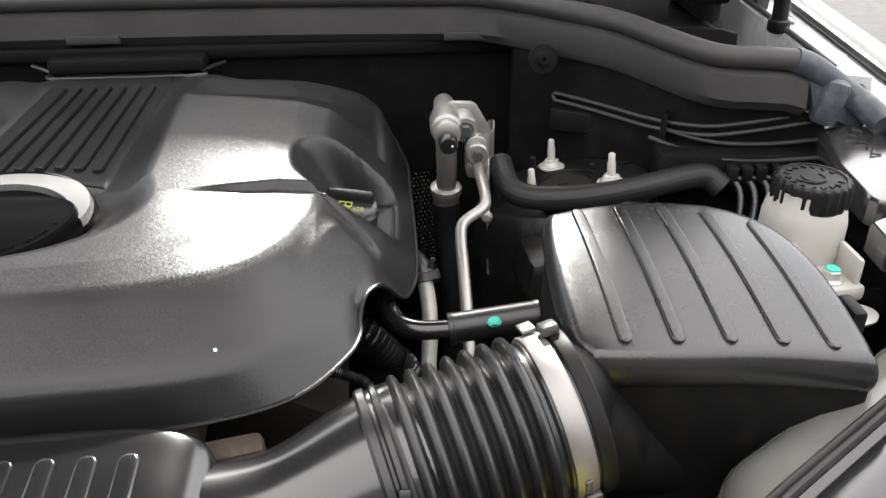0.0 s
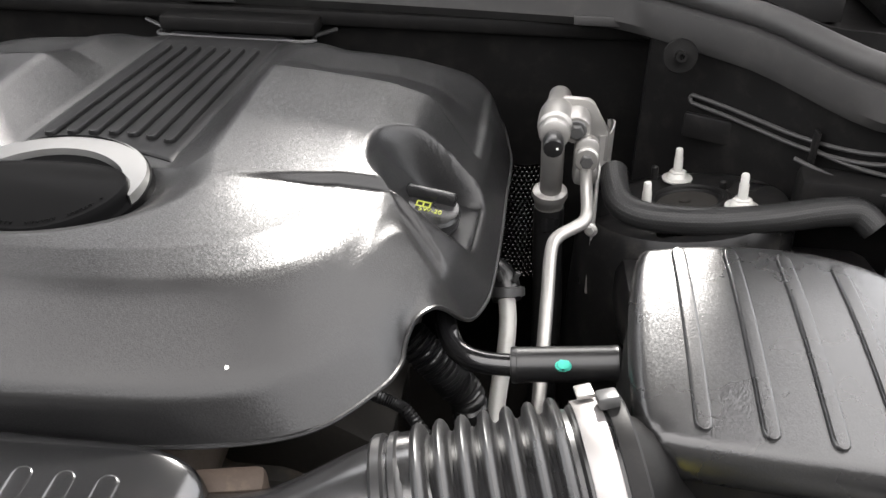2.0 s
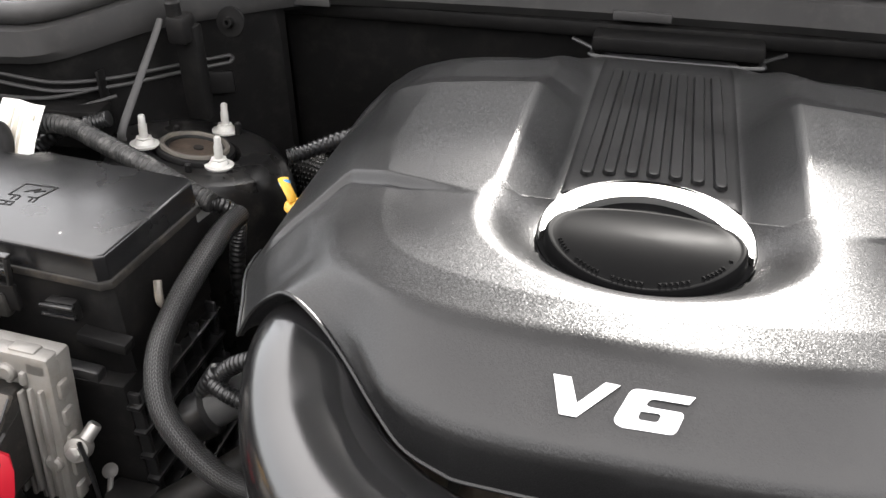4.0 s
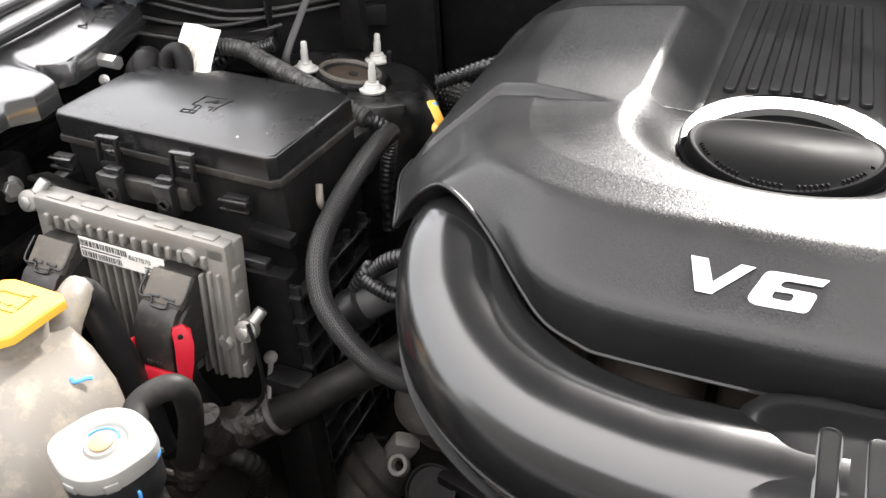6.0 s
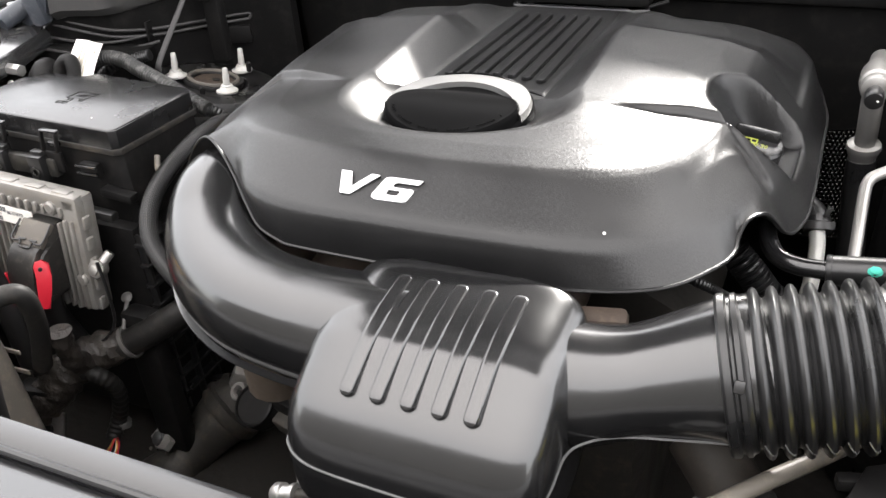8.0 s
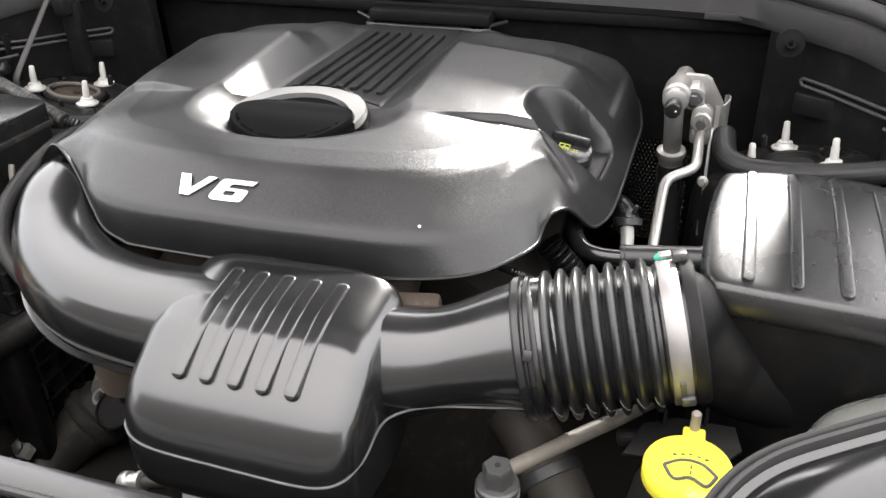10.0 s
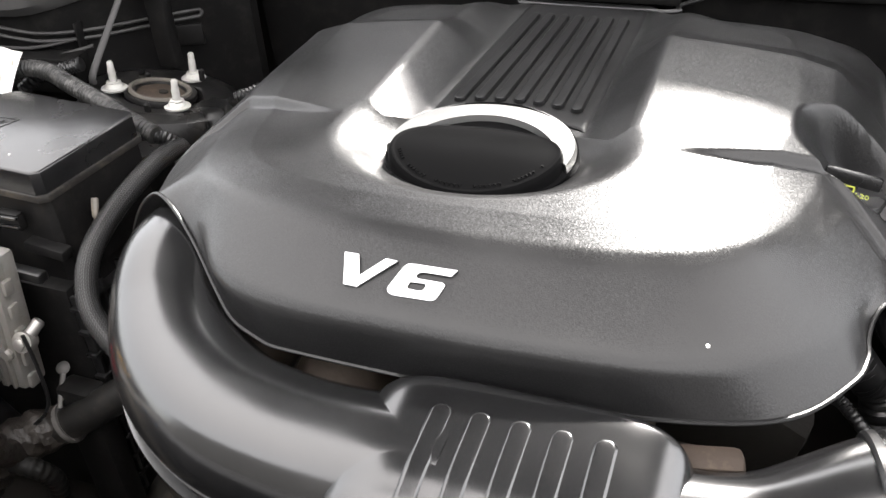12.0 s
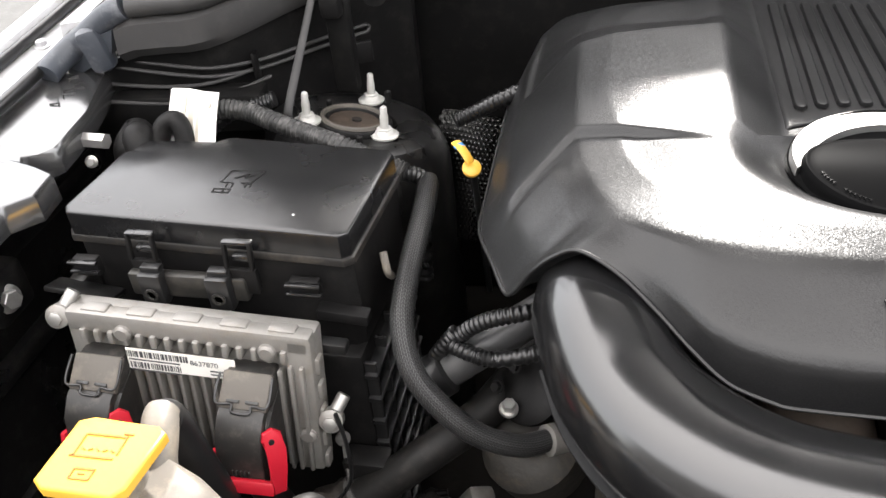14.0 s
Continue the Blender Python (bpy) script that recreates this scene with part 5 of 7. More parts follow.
ring_o = [(0.018 * math.cos(a) * 1.3, 0.014 * math.sin(a)) for a in (2 * math.pi * k / 24 for k in range(24))]
bm = bmesh.new()
rows = [[Vector((x * f, y * f, z)) for x, y in ring_o] for f, z in ((0.5, 0.0), (0.5, 0.003), (1.0, 0.003), (1.0, 0.0), (0.5, 0.0))]
loft(bm, rows, caps=False)
part("eye", moved(bm, Matrix.Translation((0.745, -0.285, 0.943)) @ pose(0, 0, 0, 12, 0, 0)), ZINC, bk)
part("arm", boxed((0.735, -0.262, 0.938), (0.05, 0.03, 0.003), 0.001), ZINC, bk)
part("foot", boxed((0.735, -0.25, 0.90), (0.05, 0.004, 0.08), 0.001), ZINC, bk)
mod = thing("relay_module", (0.85, -0.19, 0.9), "grey plastic module on the inner fender", "module")
part("case", boxed((0.855, -0.19, 0.915), (0.05, 0.05, 0.06), 0.006), DULL, mod)
part("nose", lathed([(0.014, 0), (0.014, 0.012), (0.009, 0.014)], (0.83, -0.2, 0.9), (-1, -0.3, 0.1), 20), DULL, mod)

# dimpled heat shields beside the engine
def heat_shield(at, size, turn_):
    h = thing("heat_shield", at, "dimpled metal heat shield beside the engine", "heat shield", "heat shields")
    bm = bmesh.new()
    w, t = size
    pitch = 0.0062
    nu, nv = int(w / pitch), int(t / pitch)
    for i in range(nu + 1):
        for j in range(nv + 1):
            ox = pitch / 2 if j % 2 else 0
            c = Vector((-w / 2 + i * pitch + ox, 0.004 * math.sin(9 * (i / nu)), -t / 2 + j * pitch))
            outer_ = [bm.verts.new(c + Vector((dx, 0, dz))) for dx, dz in ((-pitch / 2, -pitch / 2), (pitch / 2, -pitch / 2), (pitch / 2, pitch / 2), (-pitch / 2, pitch / 2))]
            for r_, lift in ((0.0020, 0.0002), (0.0012, 0.0010), (0.0005, 0.0013)):
                inner_ = [bm.verts.new(c + Vector((r_ * math.cos(a), -lift, r_ * math.sin(a)))) for a in (radians(-135), radians(-45), radians(45), radians(135))]
                for k in range(4):
                    bm.faces.new((outer_[k], outer_[(k + 1) % 4], inner_[(k + 1) % 4], inner_[k]))
                outer_ = inner_
            bm.faces.new(outer_)
    part("sheet", moved(bm, Matrix.Translation(at) @ turn_), FOIL, h)
    back_ = bmesh.new()
    for i in range(nu):
        box(back_, (-w / 2 + (i + 0.5) * pitch, 0.004 + 0.004 * math.sin(9 * ((i + 0.5) / nu)), 0), (pitch * 1.02, 0.002, t))
    part("backing", moved(back_, Matrix.Translation(at) @ turn_), FOIL, h)


heat_shield((0.365, 0.236, 0.778), (0.11, 0.17), pose(0, 0, 0, -4, 0, 4))
heat_shield((-0.398, 0.045, 0.850), (0.115, 0.16), pose(0, 0, 0, -20, 0, -14))

# low hoses and brackets on this side
for k, (pts_, r_) in enumerate(((((0.23, -0.30, 0.938), (0.268, -0.307, 0.930), (0.287, -0.310, 0.925), (0.300, -0.316, 0.920), (0.325, -0.335, 0.895), (0.34, -0.35, 0.83)), 0.0048),
                                (((0.285, -0.225, 0.925), (0.309, -0.229, 0.900), (0.323, -0.227, 0.880), (0.337, -0.226, 0.860), (0.35, -0.23, 0.78)), 0.0155))):
    w = thing("corrugated_hose", pts_[2], "black corrugated conduit below the engine cover", "conduit", "conduits")
    part("conduit", tubed(pts_, lambda t, r_=r_: r_ * (1 + 0.09 * math.sin(t * 260)), 14, 26), RUBBER, w)
coil = thing("ignition_bracket", (0.22, -0.44, 0.9), "dark bracket and bolt below the cover edge", "bracket")
part("plate", boxed((0.205, -0.442, 0.945), (0.05, 0.02, 0.07), 0.006, pose(0, 0, 0, 10, 0, 12)), RUST, coil)
part("bolt", hexagon(bmesh.new(), (0.235, -0.452, 0.955), 0.007, 0.009, (0, -1, 0.4)), ZINC, coil)

# washer bottle and front fittings
washer = thing("washer_bottle", (0.46, -0.54, 0.75), "black washer filler neck with lemon yellow cap", "washer bottle")
part("neck", lathed([(0.05, 0.55), (0.046, 0.86), (0.040, 0.90), (0.032, 0.915), (0.03, 0.922)], (0.46, -0.54, 0), (0, 0, 1), 32), DULL, washer)
bm = lathed([(0.033, 0.912), (0.0345, 0.914), (0.0345, 0.926), (0.033, 0.929), (0.01, 0.932)], (0.46, -0.54, 0), (0, 0, 1), 40)
box(bm, (0.462, -0.503, 0.926), (0.018, 0.016, 0.006), 0.002)
wcap = part("cap", bm, LEMON, washer, "lemon yellow flip cap with a wiper symbol")
part("peg", lathed([(0.004, 0.92), (0.004, 0.945), (0.002, 0.947)], (0.462, -0.497, 0), (0, 0, 1), 12), MILKY, wcap)
bm = bmesh.new()
tube(bm, [(0.442, -0.546, 0.931), (0.452, -0.540, 0.932), (0.462, -0.538, 0.932), (0.472, -0.541, 0.932), (0.481, -0.549, 0.931)], 0.0014, 6, 4)
tube(bm, [(0.442, -0.546, 0.931), (0.45, -0.559, 0.931), (0.462, -0.556, 0.932), (0.474, -0.561, 0.931), (0.481, -0.549, 0.931)], 0.0014, 6, 4)
for k in range(5):
    box(bm, (0.449 + 0.006 * k, -0.531 - 0.0015 * abs(k - 2), 0.932), (0.003, 0.0012, 0.001))
for k in range(3):
    box(bm, (0.462, -0.545 - 0.006 * k, 0.9325), (0.0012, 0.003, 0.001))
part("symbol", bm, INK, wcap, "dark printed wiper symbol")
rod = thing("crossbar_bolt", (0.312, -0.55, 0.8), "black hexagon bolt head on a steel post", "bolt")
part("post", lathed([(0.014, 0.55), (0.014, 0.86), (0.019, 0.868), (0.019, 0.874)], (0.312, -0.552, 0), (0, 0, 1), 24), ZINC, rod)
part("head", hexagon(bmesh.new(), (0.312, -0.552, 0.874), 0.013, 0.026), BOLTGREY, rod)
part("hole", lathed([(0.0025, 0), (0.0025, 0.0006), (0.001, 0.0007)], (0.312, -0.552, 0.9), (0, 0, 1), 12), DARK, rod)
bar = thing("support_rod", (0.35, -0.47, 0.86), "pale grey metal rod below the bellows hose", "rod")
part("rod", tubed([(0.30, -0.528, 0.858), (0.35, -0.473, 0.86), (0.40, -0.42, 0.862), (0.46, -0.35, 0.865)], 0.0075, 14, 5), MILKY, bar)
trim = thing("grille_shroud", (0.62, -0.5, 0.75), "glossy black shroud with a grey lamp housing", "shroud")
RIDGE = spline([(0.80, -0.36, 0.98), (0.72, -0.418, 0.983), (0.66, -0.458, 0.98), (0.56, -0.527, 0.98), (0.506, -0.568, 0.976), (0.475, -0.61, 0.965), (0.455, -0.66, 0.94)], 8)


def along_ridge(section):
    """Sweeps (inward, up) pairs along the ridge; the pairs may depend on how far along it they are."""
    rows_ = []
    for i_, p in enumerate(RIDGE):
        w_ = (RIDGE[min(i_ + 1, len(RIDGE) - 1)] - RIDGE[max(i_ - 1, 0)]).normalized()
        inward = Vector((w_.y, -w_.x, 0)).normalized()
        rows_.append([p + inward * d + Vector((0, 0, h)) for d, h in section(p.x)])
    bm_ = bmesh.new()
    loft(bm_, rows_)
    return bm_


def bulge(x):
    k = 0.12 + 0.88 * step(0.515, 0.60, x)
    return [(d * k + 0.004, h) for d, h in ((0.0, -0.006), (0.012, -0.009), (0.028, -0.016), (0.042, -0.028), (0.052, -0.046), (0.056, -0.08), (0.05, -0.25), (0.0, -0.25))]


LAMPGREY = material("glossy_grey_plastic", (0.17, 0.172, 0.16), 0.22, ior=1.6, grain=0.05, size=200, dirt=DUST, dirt_amount=0.2)
part("lamp_housing", along_ridge(bulge), LAMPGREY, trim, "glossy grey rounded lamp housing")
part("ridge", along_ridge(lambda x: ((0.005, -0.02), (0.005, 0.001), (0.003, 0.003), (0.001, 0.001), (0.0, -0.003), (-0.001, 0.001), (-0.003, 0.003), (-0.005, 0.001), (-0.005, -0.02))), SEAL, trim, "double rubber sealing ridge")
part("beam", along_ridge(lambda x: ((-0.006, -0.02), (-0.006, -0.007), (-0.012, -0.009), (-0.022, -0.003), (-0.04, -0.003), (-0.065, -0.012), (-0.08, -0.035), (-0.08, -0.2), (-0.006, -0.2))), SATIN, trim)

bk2 = thing("filler_bracket", (0.45, -0.46, 0.88), "dark stepped bracket plate behind the washer cap", "bracket")
part("plate", moved(slabbed([(-0.05, -0.02), (0.03, -0.028), (0.05, -0.012), (0.048, 0.012), (0.0, 0.02), (-0.03, 0.012)], 0, 0.004, 0.0015), Matrix.Translation((0.452, -0.472, 0.893)) @ pose(0, 0, 0, 12, 0, 12)), DULL, bk2)
for x, y in ((0.438, -0.463), (0.472, -0.455)):
    part("peg", boxed((x, y, 0.902), (0.003, 0.004, 0.03), 0.001), DULL, bk2)
part("tab", boxed((0.415, -0.478, 0.89), (0.03, 0.012, 0.012), 0.003, pose(0, 0, 0, 0, 0, 14)), DULL, bk2)
BROWNRUB = material("browned_rubber", (0.05, 0.043, 0.036), 0.6, grain=0.4, size=260, dirt=(0.11, 0.09, 0.07), dirt_amount=0.5)
low = thing("lower_radiator_hose", (0.35, -0.45, 0.78), "brownish textured radiator hose below the bellows", "hose")
part("hose", tubed([(0.29, -0.40, 0.83), (0.33, -0.435, 0.80), (0.36, -0.47, 0.77), (0.38, -0.52, 0.72), (0.38, -0.56, 0.62)], 0.03, 24, 8), BROWNRUB, low)
part("clip", lathed([(0.0305, 0), (0.0325, 0.001), (0.0325, 0.012), (0.0305, 0.013)], (0.335, -0.44, 0.795), (0.55, -0.6, -0.5), 28), BOLTGREY, low)


# ---- left-hand side of the bay: fuse box, engine controller, coolant bottle ----
WORN = material("worn_grey_conduit", (0.03, 0.03, 0.029), 0.45, grain=0.2, size=300, dirt=(0.26, 0.25, 0.24), dirt_amount=0.55, patch=26)
LIPMAT = material("dusty_lid_rim", (0.018, 0.017, 0.016), 0.45, ior=1.42, grain=0.25, size=500, dirt=(0.10, 0.085, 0.068), dirt_amount=0.5)
fuse = thing("fuse_box", (-0.6, -0.2, 0.75), "black plastic fuse box with clipped lid", "fuse box")
lid_out = [(-0.751, -0.258), (-0.744, -0.268), (-0.464, -0.2845), (-0.4555, -0.278), (-0.447, -0.142), (-0.455, -0.133), (-0.633, -0.116), (-0.641, -0.121), (-0.664, -0.150), (-0.674, -0.154), (-0.737, -0.150), (-0.743, -0.156)]
bm = slabbed(lid_out, 0.966, 0.9935, 0.0028, 3)
flid = part("lid", bm, LIDMAT, fuse)
grow = [(-0.602 + (x + 0.602) * 1.018, -0.208 + (y + 0.208) * 1.03) for x, y in lid_out]
part("lid_lip", slabbed(grow, 0.960, 0.9675, 0.0025), LIPMAT, flid, "dusty lid rim")
part("lid_step", slabbed([(-0.741, -0.160), (-0.662, -0.160), (-0.640, -0.130), (-0.645, -0.119), (-0.730, -0.119), (-0.738, -0.126)], 0.964, 0.989, 0.003, 3), LIDMAT, flid)
bm = bmesh.new()
for ax, ay, bx, by in ((-0.017, 0.016, 0.019, 0.016), (0.019, 0.016, 0.012, -0.006), (-0.020, -0.006, -0.017, 0.016), (-0.020, -0.006, -0.008, -0.006), (0.002, -0.006, 0.012, -0.006), (-0.008, 0.002, 0.004, 0.010), (0.004, 0.010, 0.002, 0.003), (0.002, 0.003, 0.011, 0.008),
                       (-0.012, -0.008, -0.012, -0.014), (-0.006, -0.008, -0.006, -0.014), (0.008, -0.008, 0.008, -0.014), (0.013, -0.008, 0.013, -0.014), (-0.022, -0.018, -0.005, -0.018), (-0.022, -0.024, -0.005, -0.024), (-0.022, -0.018, -0.022, -0.024), (-0.012, -0.018, -0.012, -0.024), (-0.005, -0.018, -0.005, -0.024)):
    box(bm, (-0.588 + (ax + bx) / 2, -0.200 + (ay + by) / 2, 0.9936), (math.hypot(bx - ax, by - ay) + 0.001, 0.0012, 0.0010), 0, pose(0, 0, 0, 0, 0, math.degrees(math.atan2(by - ay, bx - ax))))
part("embossed_symbol", bm, DULL, flid)
for x, y in ((-0.515, -0.256),):
    part("speck", lathed([(0.0012, 0), (0.001, 0.0006), (0.0005, 0.0007)], (x, y, 0.9935), (0, 0, 1), 8), PAPER, flid)
part("tub", slabbed([(-0.60 + (x + 0.602) * 0.985, -0.208 + (y + 0.208) * 0.97) for x, y in lid_out], 0.86, 0.961, 0.002), DULL, fuse)
part("tub_base", boxed((-0.60, -0.205, 0.80), (0.27, 0.14, 0.13), 0.006), DULL, fuse)
for x in (-0.659, -0.559):
    fy = -0.2885 - 0.055 * (x + 0.66)
    c = part("clip", boxed((x, fy - 0.001, 0.944), (0.029, 0.006, 0.028), 0.0015), DULL, fuse)
    for dx in (-0.0125, 0.0125):
        part("side", boxed((x + dx, fy - 0.001, 0.972), (0.0035, 0.006, 0.026), 0.001, pose(0, 0, 0, -10, 0, 0)), DULL, c)
    part("crossbar", boxed((x, fy + 0.003, 0.9855), (0.0285, 0.008, 0.0035), 0.001), LIDMAT, c)
    part("catch", boxed((x, fy + 0.005, 0.967), (0.017, 0.009, 0.007), 0.002), LIDMAT, c)
for x, z, w in ((-0.720, 0.952, 0.03), (-0.500, 0.941, 0.034)):
    c = part("latch", boxed((x, -0.2935, z - 0.002), (w * 0.85, 0.010, 0.020), 0.0015), DULL, fuse)
    for dz in (-0.006, 0.004):
        part("bar", boxed((x, -0.301, z + dz + 0.002), (w, 0.006, 0.0032), 0.001), LIDMAT, c)
LEDGE = material("dusty_grey_ledge", (0.026, 0.025, 0.023), 0.34, grain=0.2, size=400, dirt=(0.10, 0.09, 0.075), dirt_amount=0.5)
shelf = part("shelf", boxed((-0.616, -0.296, 0.936), (0.120, 0.012, 0.026), 0.003), LEDGE, fuse, "dusty ledge with two moulded lugs")
for x in (-0.648, -0.580):
    part("lug", boxed((x, -0.305, 0.937), (0.023, 0.014, 0.036), 0.002), RUBBER, shelf)
    part("loop", boxed((x, -0.300, 0.957), (0.020, 0.010, 0.006), 0.0015), RUBBER, shelf)
    part("screw", lathed([(0.007, 0), (0.007, 0.002), (0.0045, 0.002), (0.004, 0.0)], (x, -0.3125, 0.934), (0, -1, 0), 16), LEDGE, shelf)
# carrier below, with a ribbed grid on its flank
carrier = thing("fuse_box_carrier", (-0.6, -0.2, 0.5), "black ribbed plastic carrier under the fuse box", "carrier")
part("frame", boxed((-0.60, -0.215, 0.69), (0.29, 0.17, 0.34), 0.008), DULL, carrier)
for k in range(9):
    part("rib", boxed((-0.449, -0.22, 0.58 + 0.032 * k), (0.014, 0.165, 0.005), 0.001), RUBBER, carrier)
for k in range(5):
    part("upright", boxed((-0.450, -0.295 + 0.037 * k, 0.70), (0.012, 0.005, 0.30), 0.001), RUBBER, carrier)
part("step", boxed((-0.47, -0.288, 0.905), (0.05, 0.016, 0.012), 0.002, pose(0, 0, 0, 0, 6, 0)), DULL, carrier)
part("rim", boxed((-0.612, -0.312, 0.893), (0.30, 0.014, 0.012), 0.003, pose(0, 0, 0, 0, 3, 0)), RUBBER, carrier)
part("foot", boxed((-0.46, -0.322, 0.62), (0.05, 0.03, 0.25), 0.006), DULL, carrier)
part("hook", tubed([(-0.441, -0.235, 0.94), (-0.436, -0.245, 0.925), (-0.434, -0.24, 0.915)], 0.004, 8, 5), MILKY, carrier)

# engine controller: finned cast housing on edge, tilted
pcm = thing("engine_controller", (-0.59, -0.34, 0.77), "cast aluminium engine control unit with cooling fins", "control unit")
PT = Matrix.Translation((-0.588, -0.350, 0.848)) @ pose(0, 0, 0, 86, 3.8, 0.8)
# local: x across, y up the face, z towards the front
def pbox(c, size, bevel=0.002):
    return moved(boxed(c, size, bevel), PT)


base = part("housing", pbox((-0.015, 0.003, -0.012), (0.238, 0.166, 0.02), 0.004), CAST, pcm)
part("rim", pbox((-0.015, 0.0765, 0.0), (0.235, 0.022, 0.018), 0.004), CAST, base)
part("rim", pbox((0.0905, 0.003, 0.0), (0.026, 0.162, 0.018), 0.004), CAST, base)
part("rim", pbox((-0.125, 0.003, 0.0), (0.018, 0.162, 0.014), 0.004), CAST, base)
for k in range(17):
    part("fin", pbox((-0.108 + 0.0112 * k, -0.02, 0.002), (0.004, 0.125, 0.012), 0.0015), CAST, base)
for k in range(3):
    part("side_rib", pbox((0.072 + 0.0105 * k, -0.010, 0.010), (0.0042, 0.130 - 0.012 * (k == 0), 0.008), 0.0016), CAST, base)
for k in range(15):
    part("tooth", pbox((-0.116 + 0.0138 * k, 0.064, 0.006), (0.006, 0.014, 0.014), 0.002), CAST, base)
for x, y in ((-0.076, 0.070), (0.062, 0.068), (0.092, -0.03)):
    part("boss", moved(lathed([(0.009, 0), (0.0085, 0.012), (0.006, 0.014)], (x, y, 0.0), (0, 0, 1), 20), PT), CAST, base)
for k in range(5):
    part("notch", pbox((-0.105 + 0.045 * k, 0.0855, -0.002), (0.026, 0.008, 0.014), 0.0025), CAST, base)
for k in range(5):
    part("notch", pbox((0.1035, 0.05 - 0.03 * k, -0.003), (0.008, 0.018, 0.013), 0.0025), CAST, base)
for x, y, z in ((-0.141, 0.077, 0.004), (0.114, -0.012, 0.004)):
    lean = Vector((0.3, 0.62, -0.5)).normalized()
    lug_ = part("mounting_lug", moved(lathed([(0.0105, -0.010), (0.0115, -0.007), (0.0115, 0.004), (0.008, 0.006)], (x, y, z), (0.1, 0.35, 0.9), 20), PT), CAST, base)
    part("stud", moved(lathed([(0.0066, 0.0), (0.0066, 0.022), (0.0056, 0.024)], Vector((x, y, z - 0.004)), lean, 18), PT), ALLOY, lug_, "pale threaded stud")
    part("nut", moved(hexagon(bmesh.new(), (x, y, z + 0.004), 0.0068, 0.005, (0.1, 0.35, 0.9)), PT), ALLOY, lug_)
lab = part("label", pbox((-0.022, 0.0445, 0.0135), (0.106, 0.024, 0.0008), 0.0), PAPER, base, "white paper label with bar codes")
rnd = random.Random(4)
for y, x0, n in ((0.0505, -0.074, 26), (0.0375, -0.072, 22)):
    bm = bmesh.new()
    x = x0
    for k in range(n):
        w = rnd.choice((0.0008, 0.0014, 0.002))
        box(bm, (x, y, 0.0142), (w, 0.007, 0.0003))
        x += w + rnd.choice((0.0008, 0.0012))
    part("bar_code", moved(bm, PT), INK, lab, "dark bar code")
for x, y, w in ((-0.048, 0.044, 0.05), (-0.048, 0.0315, 0.05), (0.014, 0.0405, 0.016), (0.014, 0.0365, 0.016)):
    part("print_line", pbox((x, y, 0.0142), (w, 0.0014, 0.0003), 0), INK, lab)
words("8637870", 0.0078, 0.0003, INK, PT @ Matrix.Translation((0.001, 0.0475, 0.0142)), lab, "part_number", "printed part number")


PLUGMAT = material("dusty_plug_plastic", (0.022, 0.021, 0.02), 0.42, ior=1.5, grain=0.2, size=400, dirt=(0.13, 0.115, 0.1), dirt_amount=0.4, patch=30)


